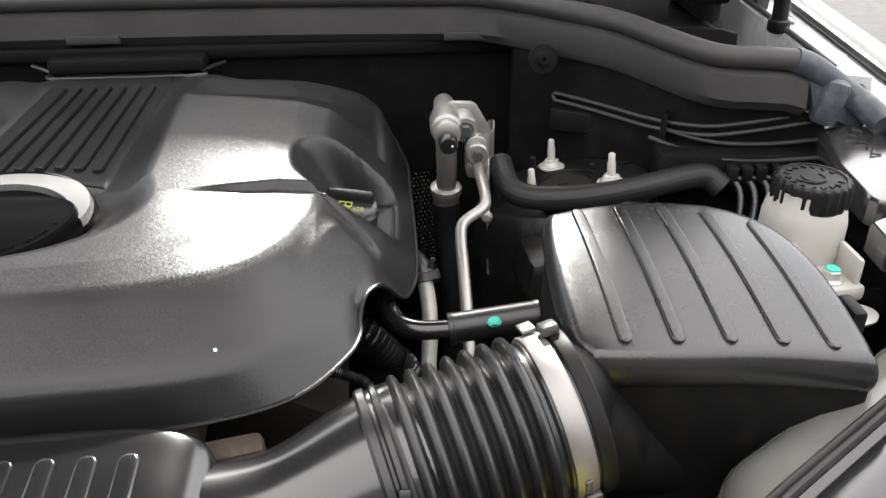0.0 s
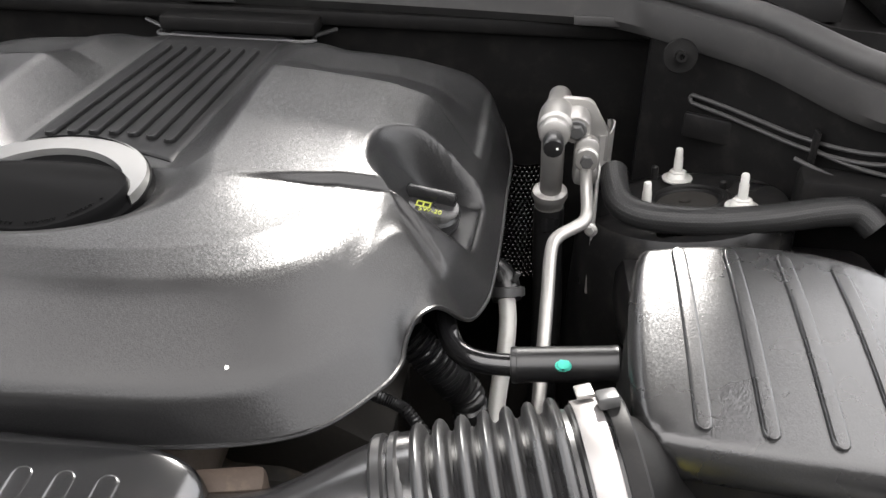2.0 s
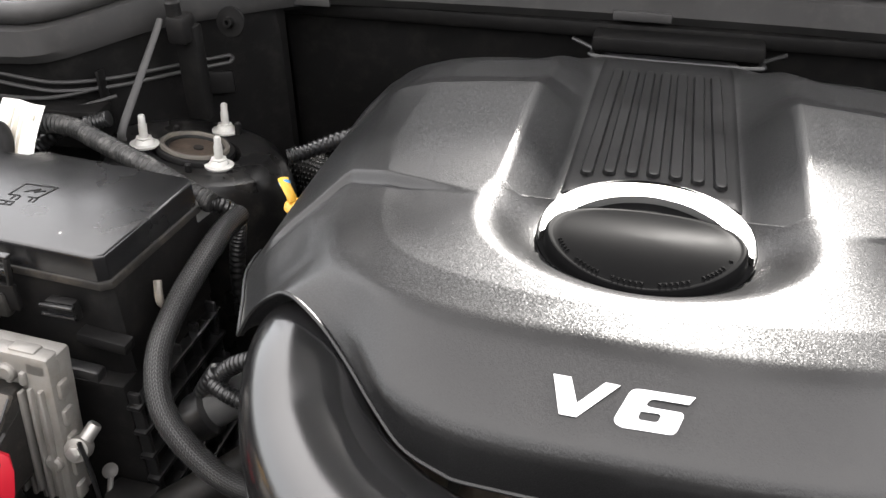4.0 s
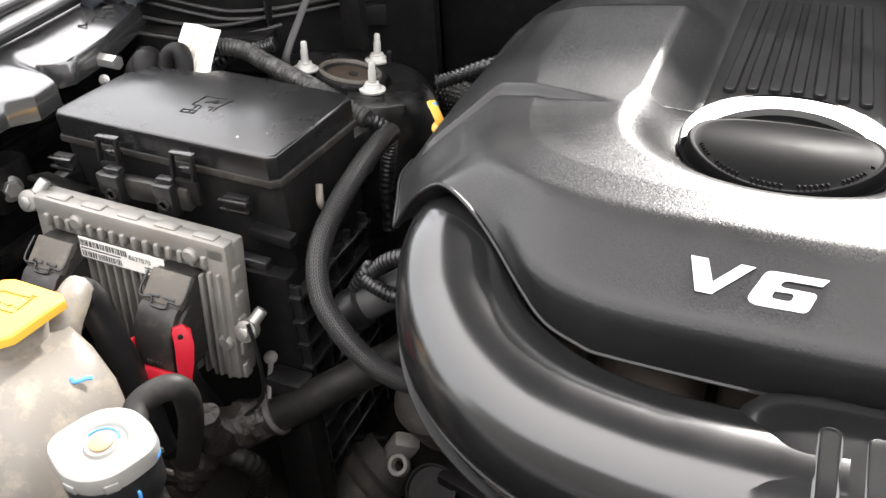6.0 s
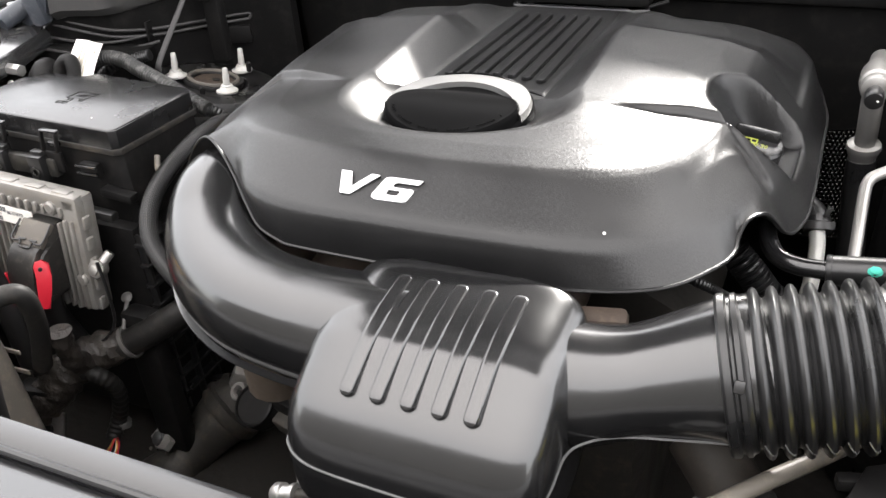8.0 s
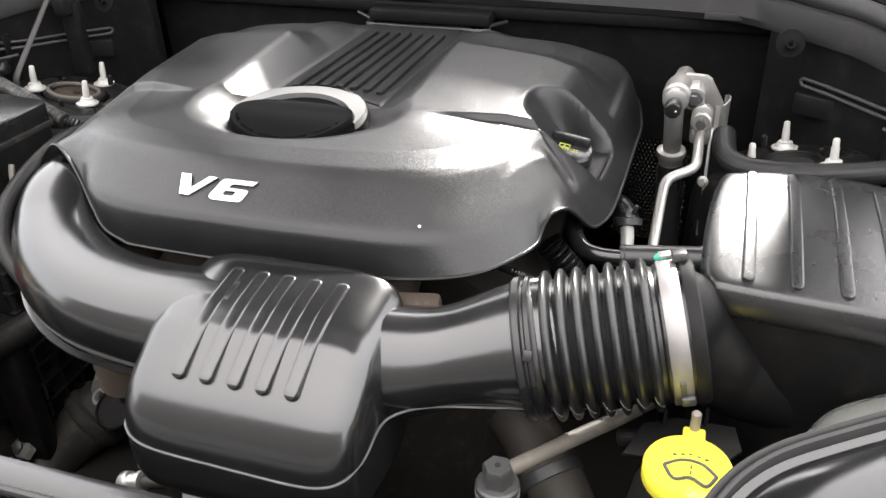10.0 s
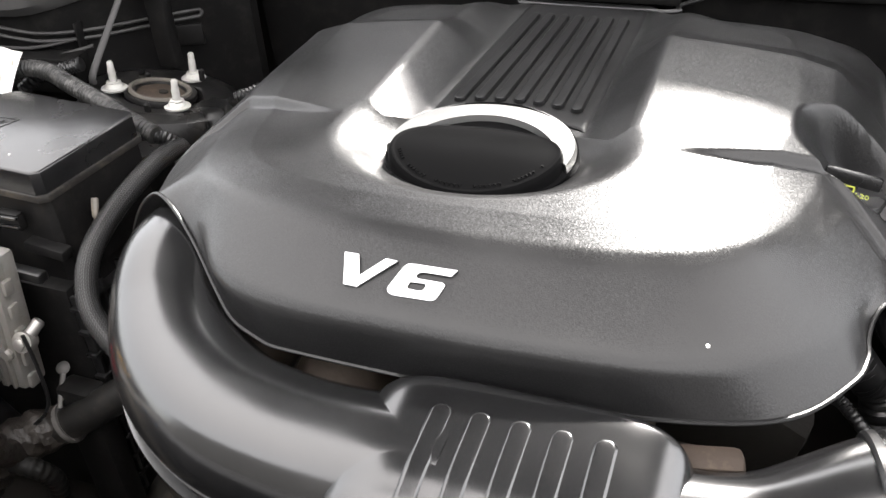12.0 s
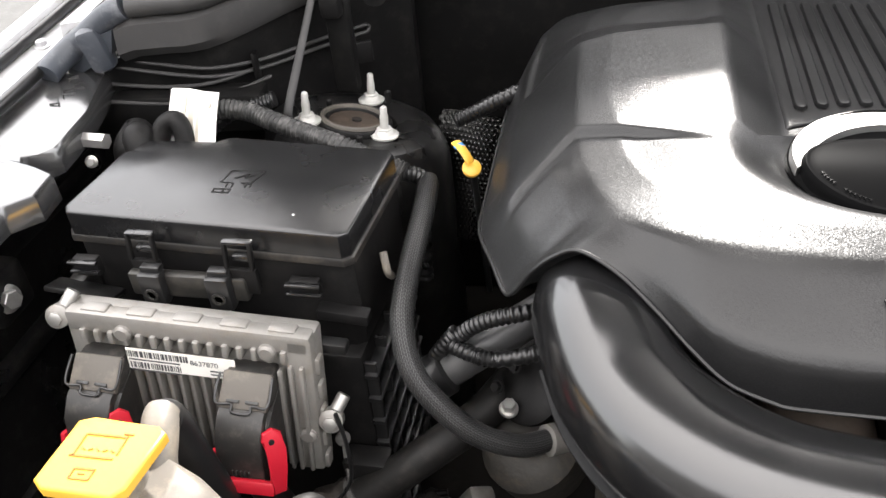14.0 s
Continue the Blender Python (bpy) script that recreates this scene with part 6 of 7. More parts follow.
def plug(x, y):
    """A wiring plug: tall dusty boot, sloping crown with its wire clip, and a red locking frame."""
    ACROSS = Matrix(((0, 0, 1, x), (1, 0, 0, y), (0, 1, 0, 0), (0, 0, 0, 1)))
    c = part("plug", pbox((x, y - 0.022, 0.016), (0.047, 0.090, 0.036), 0.005), PLUGMAT, pcm, "black wiring plug with red lock")
    side = [(0.026, 0.010), (0.012, 0.028), (0.011, 0.040), (0.006, 0.050), (-0.010, 0.062), (-0.030, 0.0645), (-0.062, 0.0655), (-0.068, 0.056), (-0.070, 0.036), (-0.070, 0.012)]
    boot_ = part("boot", moved(slabbed(side, -0.0215, 0.0215, 0.0022, 2), PT @ ACROSS), PLUGMAT, c, "dusty plug boot")
    part("side_cover", moved(slabbed([(p * 0.82 - 0.005, 0.004 + q * 0.80) for p, q in side], -0.0245, 0.0245, 0.002, 1), PT @ ACROSS), PLUGMAT, c)
    crown = part("crown", moved(boxed((0, 0, 0), (0.046, 0.034, 0.008), 0.002), PT @ Matrix.Translation((x, y + 0.019, 0.030)) @ pose(0, 0, 0, -46, 0, 0)), DUSTY, c, "dusty brown crown plate")
    part("web", pbox((x, y + 0.016, 0.012), (0.044, 0.03, 0.024), 0.003), PLUGMAT, c)
    m = PT @ Matrix.Translation((x, y + 0.0225, 0.0335)) @ pose(0, 0, 0, -46, 0, 0)
    part("wire_clip", moved(tubed([(-0.025, 0.014, 0), (-0.025, -0.012, 0.001), (-0.010, -0.013, 0.001), (-0.008, -0.020, 0.001), (0.008, -0.020, 0.001), (0.010, -0.013, 0.001), (0.024, -0.012, 0.001), (0.024, 0.014, 0)], 0.0013, 8, 4), m), RUBBER, crown)
    for k in (-1, 1):
        part("slot", moved(boxed((0.009 * k, -0.010, 0.0002), (0.012, 0.003, 0.002), 0.0005), m), RUBBER, crown)
    for k in range(5):
        part("grip", pbox((x - 0.008 + 0.004 * k, y - 0.052, 0.0660), (0.0015, 0.013, 0.003), 0.0005), PLUGMAT, boot_)
    part("cable", moved(tubed([(x, y - 0.070, 0.030), (x, y - 0.105, 0.026), (x + 0.004, y - 0.17, 0.0)], 0.016, 14, 6), PT), RUBBER, c)
    lever = slabbed([(-0.005, -0.052), (0.004, -0.052), (0.0075, -0.030), (0.0095, -0.010), (0.0085, 0.005), (0.003, 0.011), (-0.004, 0.009), (-0.006, 0.002), (-0.0035, -0.012), (-0.005, -0.035)], -0.0025, 0.0025, 0.0012)
    arm_ = part("lever", moved(lever, PT @ Matrix.Translation((x + 0.0280, y - 0.012, 0.056)) @ pose(0, 0, 0, -19, 42, -2) @ Matrix.Diagonal((1.3, 1.0, 1, 1))), RED, c, "red locking lever")
    part("lever_pin", moved(lathed([(0.0028, 0), (0.0028, 0.0032), (0.001, 0.0036)], (x + 0.0285, y - 0.012, 0.056), (0.67, 0.2, 0.7), 12), PT), RUBBER, arm_)
    part("lever_foot", moved(boxed((x + 0.004, y - 0.056, 0.0725), (0.058, 0.013, 0.008), 0.002, pose(0, 0, 0, -25, 6, -4)), PT), RED, arm_)
    part("lever_side", moved(boxed((x - 0.0240, y - 0.042, 0.066), (0.005, 0.032, 0.012), 0.0015, pose(0, 0, 0, -14, 0, 0)), PT), RED, arm_)


plug(-0.099, 0.017)
plug(0.046, 0.018)
part("ground_wire", tubed([(-0.468, -0.357, 0.842), (-0.462, -0.36, 0.80), (-0.466, -0.362, 0.75), (-0.49, -0.372, 0.72), (-0.53, -0.38, 0.70)], 0.0022, 8, 8), RUBBER, pcm)
arm = thing("bracket_arm", (-0.73, -0.31, 0.9), "black steel bracket arm behind the controller", "bracket")
part("arm", boxed((-0.725, -0.305, 0.928), (0.07, 0.03, 0.006), 0.002, pose(0, 0, 0, -20, 8, 0)), BLACKPAINT, arm)
part("leg", boxed((-0.742, -0.28, 0.72), (0.02, 0.03, 0.42), 0.004), BLACKPAINT, arm)

# coolant bottle with filler and amber cap
bottle = thing("coolant_bottle", (-0.55, -0.53, 0.55), "milky white coolant bottle with amber cap and spout", "coolant bottle")
bm = bmesh.new()
rings = []
for z, x0, x1, y0, y1 in ((0.55, -0.70, -0.455, -0.66, -0.50), (0.68, -0.70, -0.452, -0.66, -0.49), (0.76, -0.70, -0.462, -0.655, -0.49), (0.83, -0.69, -0.476, -0.645, -0.488), (0.875, -0.655, -0.492, -0.63, -0.482), (0.90, -0.635, -0.515, -0.595, -0.480), (0.915, -0.622, -0.54, -0.555, -0.480)):
    cx_, cy_, hx, hy = (x0 + x1) / 2, (y0 + y1) / 2, (x1 - x0) / 2, (y1 - y0) / 2
    rings.append([Vector((cx_ + hx * math.copysign(abs(math.cos(a)) ** 0.5, math.cos(a)), cy_ + hy * math.copysign(abs(math.sin(a)) ** 0.5, math.sin(a)), z)) for a in (2 * math.pi * k / 48 for k in range(48))])
loft(bm, rings)
tank = part("tank", bm, MILKY, bottle)
for x, z in ((-0.50, 0.79), (-0.497, 0.76)):
    part("tick", boxed((x, -0.4885 - 0.0, z), (0.03, 0.003, 0.006), 0.001), MILKY, tank)
part("ink_stroke", tubed([(-0.523, -0.530, 0.8995), (-0.518, -0.524, 0.9022), (-0.515, -0.526, 0.9005), (-0.509, -0.516, 0.8985), (-0.506, -0.514, 0.897)], 0.0016, 6, 4, flat=0.7), BLUEINK, tank, "faded blue ink stroke")
part("spout", tubed([(-0.567, -0.49, 0.892), (-0.569, -0.478, 0.908), (-0.572, -0.462, 0.918), (-0.576, -0.450, 0.921), (-0.578, -0.441, 0.921)], lambda t: 0.0165 - 0.002 * t, 20, 6), MILKY, bottle)
part("neck", lathed([(0.032, 0.90), (0.030, 0.93), (0.030, 0.938)], (-0.592, -0.51, 0), (0, 0, 1), 32), MILKY, bottle)
bm = slabbed([(-0.628, -0.536), (-0.624, -0.478), (-0.612, -0.473), (-0.556, -0.476), (-0.5475, -0.482), (-0.554, -0.535), (-0.562, -0.544), (-0.618, -0.543)], 0.938, 0.9475, 0.003, 3)
acap = part("cap", bm, YELLOW, bottle, "amber yellow flip cap with moulded symbols")
bm = bmesh.new()
for x, y, w, h in ((-0.592, -0.491, 0.032, 0.0016), (-0.594, -0.512, 0.036, 0.0016), (-0.609, -0.502, 0.0016, 0.022), (-0.575, -0.499, 0.0016, 0.018), (-0.575, -0.488, 0.008, 0.0016), (-0.592, -0.523, 0.016, 0.0016), (-0.593, -0.532, 0.016, 0.0016), (-0.601, -0.5275, 0.0016, 0.009), (-0.585, -0.5275, 0.0016, 0.009), (-0.593, -0.5275, 0.006, 0.0012)):
    box(bm, (x, y, 0.9478), (w, h, 0.0012))
for k in range(5):
    box(bm, (-0.604 + 0.006 * k, -0.505, 0.9478), (0.004, 0.0014, 0.0012), 0, pose(0, 0, 0, 0, 0, 30 if k % 2 else -30))
part("symbol", bm, material("brown_print", (0.3, 0.14, 0.02), 0.5), acap)
part("overflow_hose", tubed([(-0.577, -0.446, 0.918), (-0.578, -0.439, 0.913), (-0.576, -0.434, 0.895), (-0.570, -0.434, 0.86), (-0.556, -0.436, 0.80), (-0.545, -0.44, 0.72)], 0.0155, 16, 6), RUBBER, bottle)
strap = thing("bottle_strap", (-0.59, -0.43, 0.55), "pale steel mounting strap beside the coolant bottle", "bracket")
part("plate", boxed((-0.588, -0.424, 0.565), (0.03, 0.012, 0.07), 0.004, pose(0, 0, 0, -20, 10, 20)), CAST, strap)
part("screw", lathed([(0.011, 0), (0.011, 0.005), (0.007, 0.006), (0.0065, 0.002)], (-0.588, -0.432, 0.582), (0.3, -0.8, 0.5), 20), RUBBER, strap)

WHITEZINC = material("dull_white_zinc", (0.27, 0.264, 0.25), 0.42, metal=0.3, grain=0.15, size=300, dirt=(0.4, 0.37, 0.32), dirt_amount=0.5)
DUSTYRUB = material("dusty_rubber", (0.012, 0.0115, 0.011), 0.55, ior=1.35, grain=0.25, size=350, dirt=(0.06, 0.052, 0.045), dirt_amount=0.45)
# radiator cap on its rubber filler neck
rad = thing("radiator_filler", (-0.43, -0.6, 0.8), "bright metal radiator cap on a black filler neck", "radiator filler")
AX = Vector((0.04, -0.06, 1)).normalized()
RC = Vector((-0.409, -0.596, 0.938))
part("collar", lathed([(0.030, -0.05), (0.033, -0.046), (0.034, -0.02), (0.033, -0.012), (0.03, -0.010)], RC, AX, 40), RUBBER, rad)
part("neck", tubed([RC + Vector((-0.002, 0.002, -0.045)), RC + Vector((-0.006, 0.004, -0.08)), RC + Vector((-0.02, 0.004, -0.14)), RC + Vector((-0.04, 0.0, -0.30))], lambda t: 0.029 - 0.003 * math.sin(3 * t), 28, 6), DULL, rad)
qa = Vector((0, 0, 1)).rotation_difference(AX)
bm = bmesh.new()
rings = []
for z, r, lobe in ((-0.013, 0.0335, 0), (-0.012, 0.0355, 0.8), (-0.002, 0.036, 1), (0.002, 0.0345, 1), (0.0035, 0.032, 0.4), (0.004, 0.026, 0), (0.0025, 0.0195, 0), (0.001, 0.018, 0), (0.001, 0.014, 0), (0.003, 0.0125, 0), (0.003, 0.002, 0)):
    ring = []
    for k in range(96):
        a = 2 * math.pi * k / 96
        rr = 0.94 * r + lobe * (0.006 * max(0, math.cos(a)) ** 14 + 0.006 * max(0, -math.cos(a)) ** 14)
        ring.append(RC + qa @ Vector((rr * math.cos(a + 0.35), rr * math.sin(a + 0.35), z)))
    rings.append(ring)
loft(bm, rings)
rcap = part("cap", bm, WHITEZINC, rad, "pale stamped pressure cap")
part("rivet", lathed([(0.0085, 0.0025), (0.0085, 0.0045), (0.006, 0.006)], RC, AX, 20), material("brass_rivet", (0.42, 0.30, 0.17), 0.5, metal=0.4), rcap)
for k in range(7):
    a = radians(60 + 360 / 7 * k)
    part("crimp", boxed(RC + qa @ Vector((0.0334 * math.cos(a), 0.0334 * math.sin(a), -0.008)), (0.003, 0.010, 0.008), 0.001, qa.to_matrix().to_4x4() @ pose(0, 0, 0, 0, 0, math.degrees(a))), WHITEZINC, rcap)
part("ink", tubed([RC + qa @ Vector((0.0125 * math.cos(a), 0.0125 * math.sin(a), 0.0034)) for a in (radians(d) for d in range(40, 190, 15))], 0.0008, 6, 1, False), BLUEINK, rcap, "blue ink ring stroke")
part("ink", boxed(RC + qa @ Vector((0.034, 0.013, -0.005)), (0.005, 0.007, 0.012), 0.001, pose(0, 0, 0, 0, 0, 20)), BLUEINK, rcap, "blue ink dab")
part("ink", boxed(RC + qa @ Vector((0.0325, -0.011, -0.030)), (0.003, 0.0025, 0.016), 0.001, pose(0, 0, 0, 0, 12, -20)), BLUEINK, rad, "blue ink dab")
part("vent_hose", tubed([(-0.425, -0.572, 0.876), (-0.442, -0.545, 0.882), (-0.456, -0.522, 0.887), (-0.450, -0.504, 0.891), (-0.441, -0.491, 0.887), (-0.440, -0.484, 0.868), (-0.455, -0.475, 0.82), (-0.478, -0.472, 0.76)], 0.0115, 16, 8), DUSTYRUB, rad, "dusty rubber vent hose")

# tagged harness behind the fuse box
tag = thing("harness_tag", (-0.69, -0.07, 0.95), "white paper tag folded round a wiring harness", "paper tag")
bm = bmesh.new()
rows = []
for k in range(9):
    t = k / 8
    z = 0.965 + 0.054 * t
    y = -0.109 + 0.03 * t + 0.02 * t * t
    rows.append([Vector((x - 0.004 * t, y + dy + 0.006 * math.sin(3 * x * 20), z)) for x, dy in ((-0.722, 0), (-0.70, -0.002), (-0.68, -0.003), (-0.66, 0), (-0.66, 0.0012), (-0.68, -0.0018), (-0.70, -0.0008), (-0.722, 0.0012))])
loft(bm, rows)
sheet = part("sheet", bm, PAPER, tag)
FAINT = material("faint_print", (0.52, 0.48, 0.4), 0.6)
for x0, x1, t0, t1 in ((-0.697, -0.690, 0.15, 0.8), (-0.686, -0.682, 0.2, 0.75), (-0.705, -0.701, 0.3, 0.9), (-0.678, -0.668, 0.8, 0.88)):
    bm = bmesh.new()
    rows = []
    for k in range(7):
        t = t0 + (t1 - t0) * k / 6
        rows.append([Vector((x - 0.004 * t, -0.109 + 0.03 * t + 0.02 * t * t - 0.0032 - dy + 0.006 * math.sin(3 * x * 20), 0.965 + 0.054 * t)) for x, dy in ((x0, 0.0), (x1, 0.0), (x1, 0.0008), (x0, 0.0008))])
    loft(bm, rows)
    part("print", bm, FAINT, sheet)


def conduit(name, pts_, r_, label, mat=RUBBER, rings_=0.10, turns=0.006):
    t = thing(name, pts_[len(pts_) // 2], label, "conduit")
    total = sum((Vector(b) - Vector(a)).length for a, b in zip(pts_, pts_[1:]))
    n = total / turns
    steps_ = max(6, int(n * 6 / (len(pts_) - 1)))
    part("conduit", tubed(pts_, lambda u: r_ * (1 + rings_ * math.sin(u * n * 2 * math.pi)), 14, steps_), mat, t)
    return t


conduit("corrugated_conduit", [(-0.72, -0.10, 0.95), (-0.705, -0.07, 0.985), (-0.67, -0.058, 0.995), (-0.635, -0.058, 0.992), (-0.605, -0.067, 0.986), (-0.565, -0.08, 0.98), (-0.525, -0.095, 0.976), (-0.48, -0.108, 0.965), (-0.445, -0.115, 0.955)], 0.0105, "grey-black corrugated conduit behind the fuse box", WORN)
conduit("corrugated_conduit", [(-0.62, -0.02, 0.99), (-0.64, -0.025, 0.985), (-0.67, -0.04, 0.98), (-0.70, -0.05, 0.96)], 0.0085, "short corrugated conduit at the cowl corner")
for k, pts_ in enumerate((((-0.77, -0.13, 0.90), (-0.765, -0.11, 0.97), (-0.755, -0.10, 0.985), (-0.745, -0.12, 0.98), (-0.74, -0.135, 0.93)), ((-0.735, -0.12, 0.95), (-0.725, -0.10, 0.99), (-0.71, -0.095, 1.0), (-0.70, -0.10, 0.99), (-0.695, -0.115, 0.95)))):
    c = thing("cable_loop", pts_[2], "taped black battery cable loop", "cable", "cable loops")
    part("cable", tubed(pts_, (lambda t: 0.0175 + 0.0012 * math.sin(31 * t)) if k == 0 else 0.011, 14, 14), DULL, c)
redb = thing("terminal_boot", (-0.715, -0.115, 0.96), "small red terminal boot", "boot")
part("boot", boxed((-0.714, -0.125, 0.974), (0.016, 0.014, 0.026), 0.005), RED, redb)

# hood stay beside the strut tower
stay = thing("hood_stay", (-0.59, 0.0, 0.95), "slim black hood stay rod with a pivot block", "stay rod")
part("rod", tubed([(-0.607, -0.022, 0.965), (-0.606, -0.018, 0.979), (-0.598, 0.02, 1.023), (-0.590, 0.06, 1.068), (-0.588, 0.07, 1.08)], lambda t: 0.0058 - 0.0016 * t, 12, 5, flat=0.5), SEAL, stay)
part("pivot", boxed((-0.568, 0.078, 1.068), (0.026, 0.03, 0.034), 0.006), DULL, stay)
part("pivot_bolt", lathed([(0.009, 0), (0.009, 0.016), (0.006, 0.018)], (-0.572, 0.075, 1.083), (0, 0, 1), 18), DULL, stay)
part("mount", boxed((-0.566, 0.088, 1.01), (0.03, 0.02, 0.12), 0.004), SHADE, stay)

# braided heater hose in front of the engine cover's left flank
braided("braided_hose", [(-0.425, -0.10, 0.935), (-0.418, -0.14, 0.945), (-0.413, -0.19, 0.945), (-0.413, -0.25, 0.93), (-0.412, -0.295, 0.905), (-0.398, -0.325, 0.872), (-0.368, -0.338, 0.838), (-0.335, -0.338, 0.808), (-0.30, -0.325, 0.785), (-0.275, -0.30, 0.77)], 0.0108, "black braided heater hose beside the fuse box", "hose", strands=16)
endc = thing("hose_fitting", (-0.265, -0.29, 0.72), "grey metal crimp fitting at the hose end", "fitting")
part("crimp", lathed([(0.011, 0), (0.016, 0.002), (0.016, 0.024), (0.012, 0.028), (0.010, 0.05)], (-0.28, -0.305, 0.772), (0.8, 0.6, -0.35), 20), CAST, endc)
part("stub", tubed([(-0.245, -0.28, 0.758), (-0.22, -0.26, 0.72), (-0.2, -0.24, 0.66)], 0.01, 12, 5), CAST, endc)
lower = thing("radiator_hose", (-0.46, -0.33, 0.7), "thick dull black sleeved hose with a cable tie", "hose")
part("sleeve", tubed([(-0.30, -0.20, 0.80), (-0.34, -0.27, 0.775), (-0.40, -0.315, 0.745), (-0.455, -0.342, 0.712), (-0.50, -0.365, 0.69)], 0.0195, 20, 8), DUSTYRUB, lower)
TIEGREY = material("grey_nylon", (0.13, 0.125, 0.12), 0.45, dirt=(0.06, 0.05, 0.04), dirt_amount=0.5)
rnd = random.Random(8)


def crumpled(points, radius, amount, sides=22, steps=16):
    """A tube whose skin is creased and lumpy, like wound cloth tape."""
    bm_ = tubed(points, radius, sides, steps)
    centre_ = spline(points, steps)
    for v in bm_.verts:
        c_ = min(centre_, key=lambda q: (q - v.co).length)
        d_ = (v.co - c_).normalized()
        q = v.co * 62
        v.co += d_ * (amount * (math.sin(q.x * 2.1 + q.z * 1.7) * math.sin(q.y * 2.9 + q.x) + 0.6 * math.sin(q.z * 6.1 + q.y * 4.3)) + rnd.uniform(-0.25, 0.25) * amount)
    return bm_


part("wrap", crumpled([(-0.475, -0.345, 0.702), (-0.50, -0.37, 0.70), (-0.525, -0.40, 0.69), (-0.55, -0.425, 0.66), (-0.59, -0.45, 0.62)], lambda t: 0.023 + 0.005 * math.sin(2.6 * t), 0.0024), TAPE, lower, "crinkled brown tape wrap")
part("wrap_end", crumpled([(-0.50, -0.40, 0.70), (-0.495, -0.415, 0.72), (-0.49, -0.425, 0.75), (-0.485, -0.43, 0.78)], 0.014, 0.0018, 16, 10), TAPE, lower)
part("tie", lathed([(0.0225, -0.0028), (0.0245, -0.0028), (0.0245, 0.0028), (0.0225, 0.0028)], (-0.468, -0.346, 0.706), (-0.75, -0.45, -0.45), 24), TIEGREY, lower, "grey cable tie")
part("tie_tail", tubed([(-0.474, -0.345, 0.726), (-0.480, -0.33, 0.74), (-0.487, -0.312, 0.752)], 0.003, 8, 4), TIEGREY, lower)
part("tie_head", lathed([(0.007, 0), (0.008, 0.003), (0.004, 0.006)], (-0.488, -0.311, 0.752), (0.2, -0.5, 0.8), 14), TIEGREY, lower)
upper = thing("heater_hose", (-0.34, -0.25, 0.86), "black sleeved hose below the engine cover", "hose")
part("hose", tubed([(-0.385, -0.285, 0.83), (-0.36, -0.275, 0.845), (-0.33, -0.262, 0.862), (-0.29, -0.245, 0.885), (-0.25, -0.225, 0.9)], 0.0185, 18, 6), BRAID, upper)
part("end", lathed([(0.022, -0.006), (0.0235, 0.0), (0.0235, 0.014), (0.019, 0.018)], (-0.39, -0.287, 0.827), (0.85, 0.35, 0.5), 24), RUBBER, upper)
for pts_ in (((-0.375, -0.275, 0.85), (-0.36, -0.28, 0.882), (-0.335, -0.285, 0.905), (-0.30, -0.285, 0.918), (-0.26, -0.27, 0.92)), ((-0.37, -0.285, 0.872), (-0.35, -0.295, 0.872), (-0.325, -0.30, 0.872), (-0.285, -0.30, 0.884)), ((-0.40, -0.27, 0.82), (-0.385, -0.28, 0.855), (-0.365, -0.28, 0.885))):
    conduit("engine_conduit", list(pts_), 0.0075, "thin corrugated engine conduit", RUBBER)
conduit("engine_conduit", [(-0.455, -0.115, 0.955), (-0.435, -0.105, 0.945), (-0.428, -0.10, 0.925), (-0.432, -0.10, 0.90), (-0.438, -0.10, 0.86), (-0.44, -0.10, 0.80)], 0.0085, "corrugated engine conduit behind the fuse box")
conduit("engine_conduit", [(-0.415, 0.01, 0.95), (-0.395, 0.02, 0.955), (-0.365, 0.035, 0.965), (-0.33, 0.05, 0.975)], 0.009, "corrugated conduit over the heat shield")
dip = thing("dipstick", (-0.39, -0.02, 0.86), "yellow dipstick loop handle", "dipstick")
strap_d = [(-0.389, -0.043, 0.925), (-0.392, -0.041, 0.931), (-0.399, -0.035, 0.938), (-0.406, -0.026, 0.9395)]
handle = part("handle", tubed(strap_d, 0.0062, 12, 6, flat=0.42), YELLOW, dip, "yellow strap handle")
part("tip", tubed([(-0.406, -0.026, 0.9395), (-0.4085, -0.022, 0.9397)], 0.0061, 12, 2, flat=0.42), YELLOW, handle)
part("mark", tubed([(-0.4015, -0.032, 0.9385), (-0.405, -0.0275, 0.9394)], 0.0064, 12, 2, flat=0.46), BLUEINK, handle, "blue band")
part("stem", tubed([(-0.388, -0.041, 0.917), (-0.386, -0.035, 0.88), (-0.38, -0.02, 0.72)], 0.004, 10, 4), RUBBER, dip)
part("cap_ring", lathed([(0.009, 0), (0.011, 0.002), (0.011, 0.006), (0.008, 0.008)], (-0.388, -0.043, 0.916), (0.1, -0.5, 0.85), 20), YELLOW, dip)

# low clutter: pulley, castings, grounds
alt = thing("tensioner_pulley", (-0.30, -0.32, 0.55), "dusty black grooved pulley below the duct", "pulley")
wheel = [(0.004, 0.0), (0.030, 0.0), (0.0305, 0.004)]
for k in range(6):
    wheel += [(0.0285, 0.006 + 0.004 * k), (0.0305, 0.008 + 0.004 * k)]
wheel += [(0.0305, 0.032), (0.0275, 0.033), (0.0265, 0.030), (0.004, 0.030)]
part("wheel", lathed(wheel, (-0.297, -0.302, 0.596), (-0.1, -0.55, 0.72), 44), DULL, alt)
part("arm", boxed((-0.235, -0.31, 0.625), (0.12, 0.03, 0.02), 0.004, pose(0, 0, 0, 0, 4, -12)), DULL, alt)
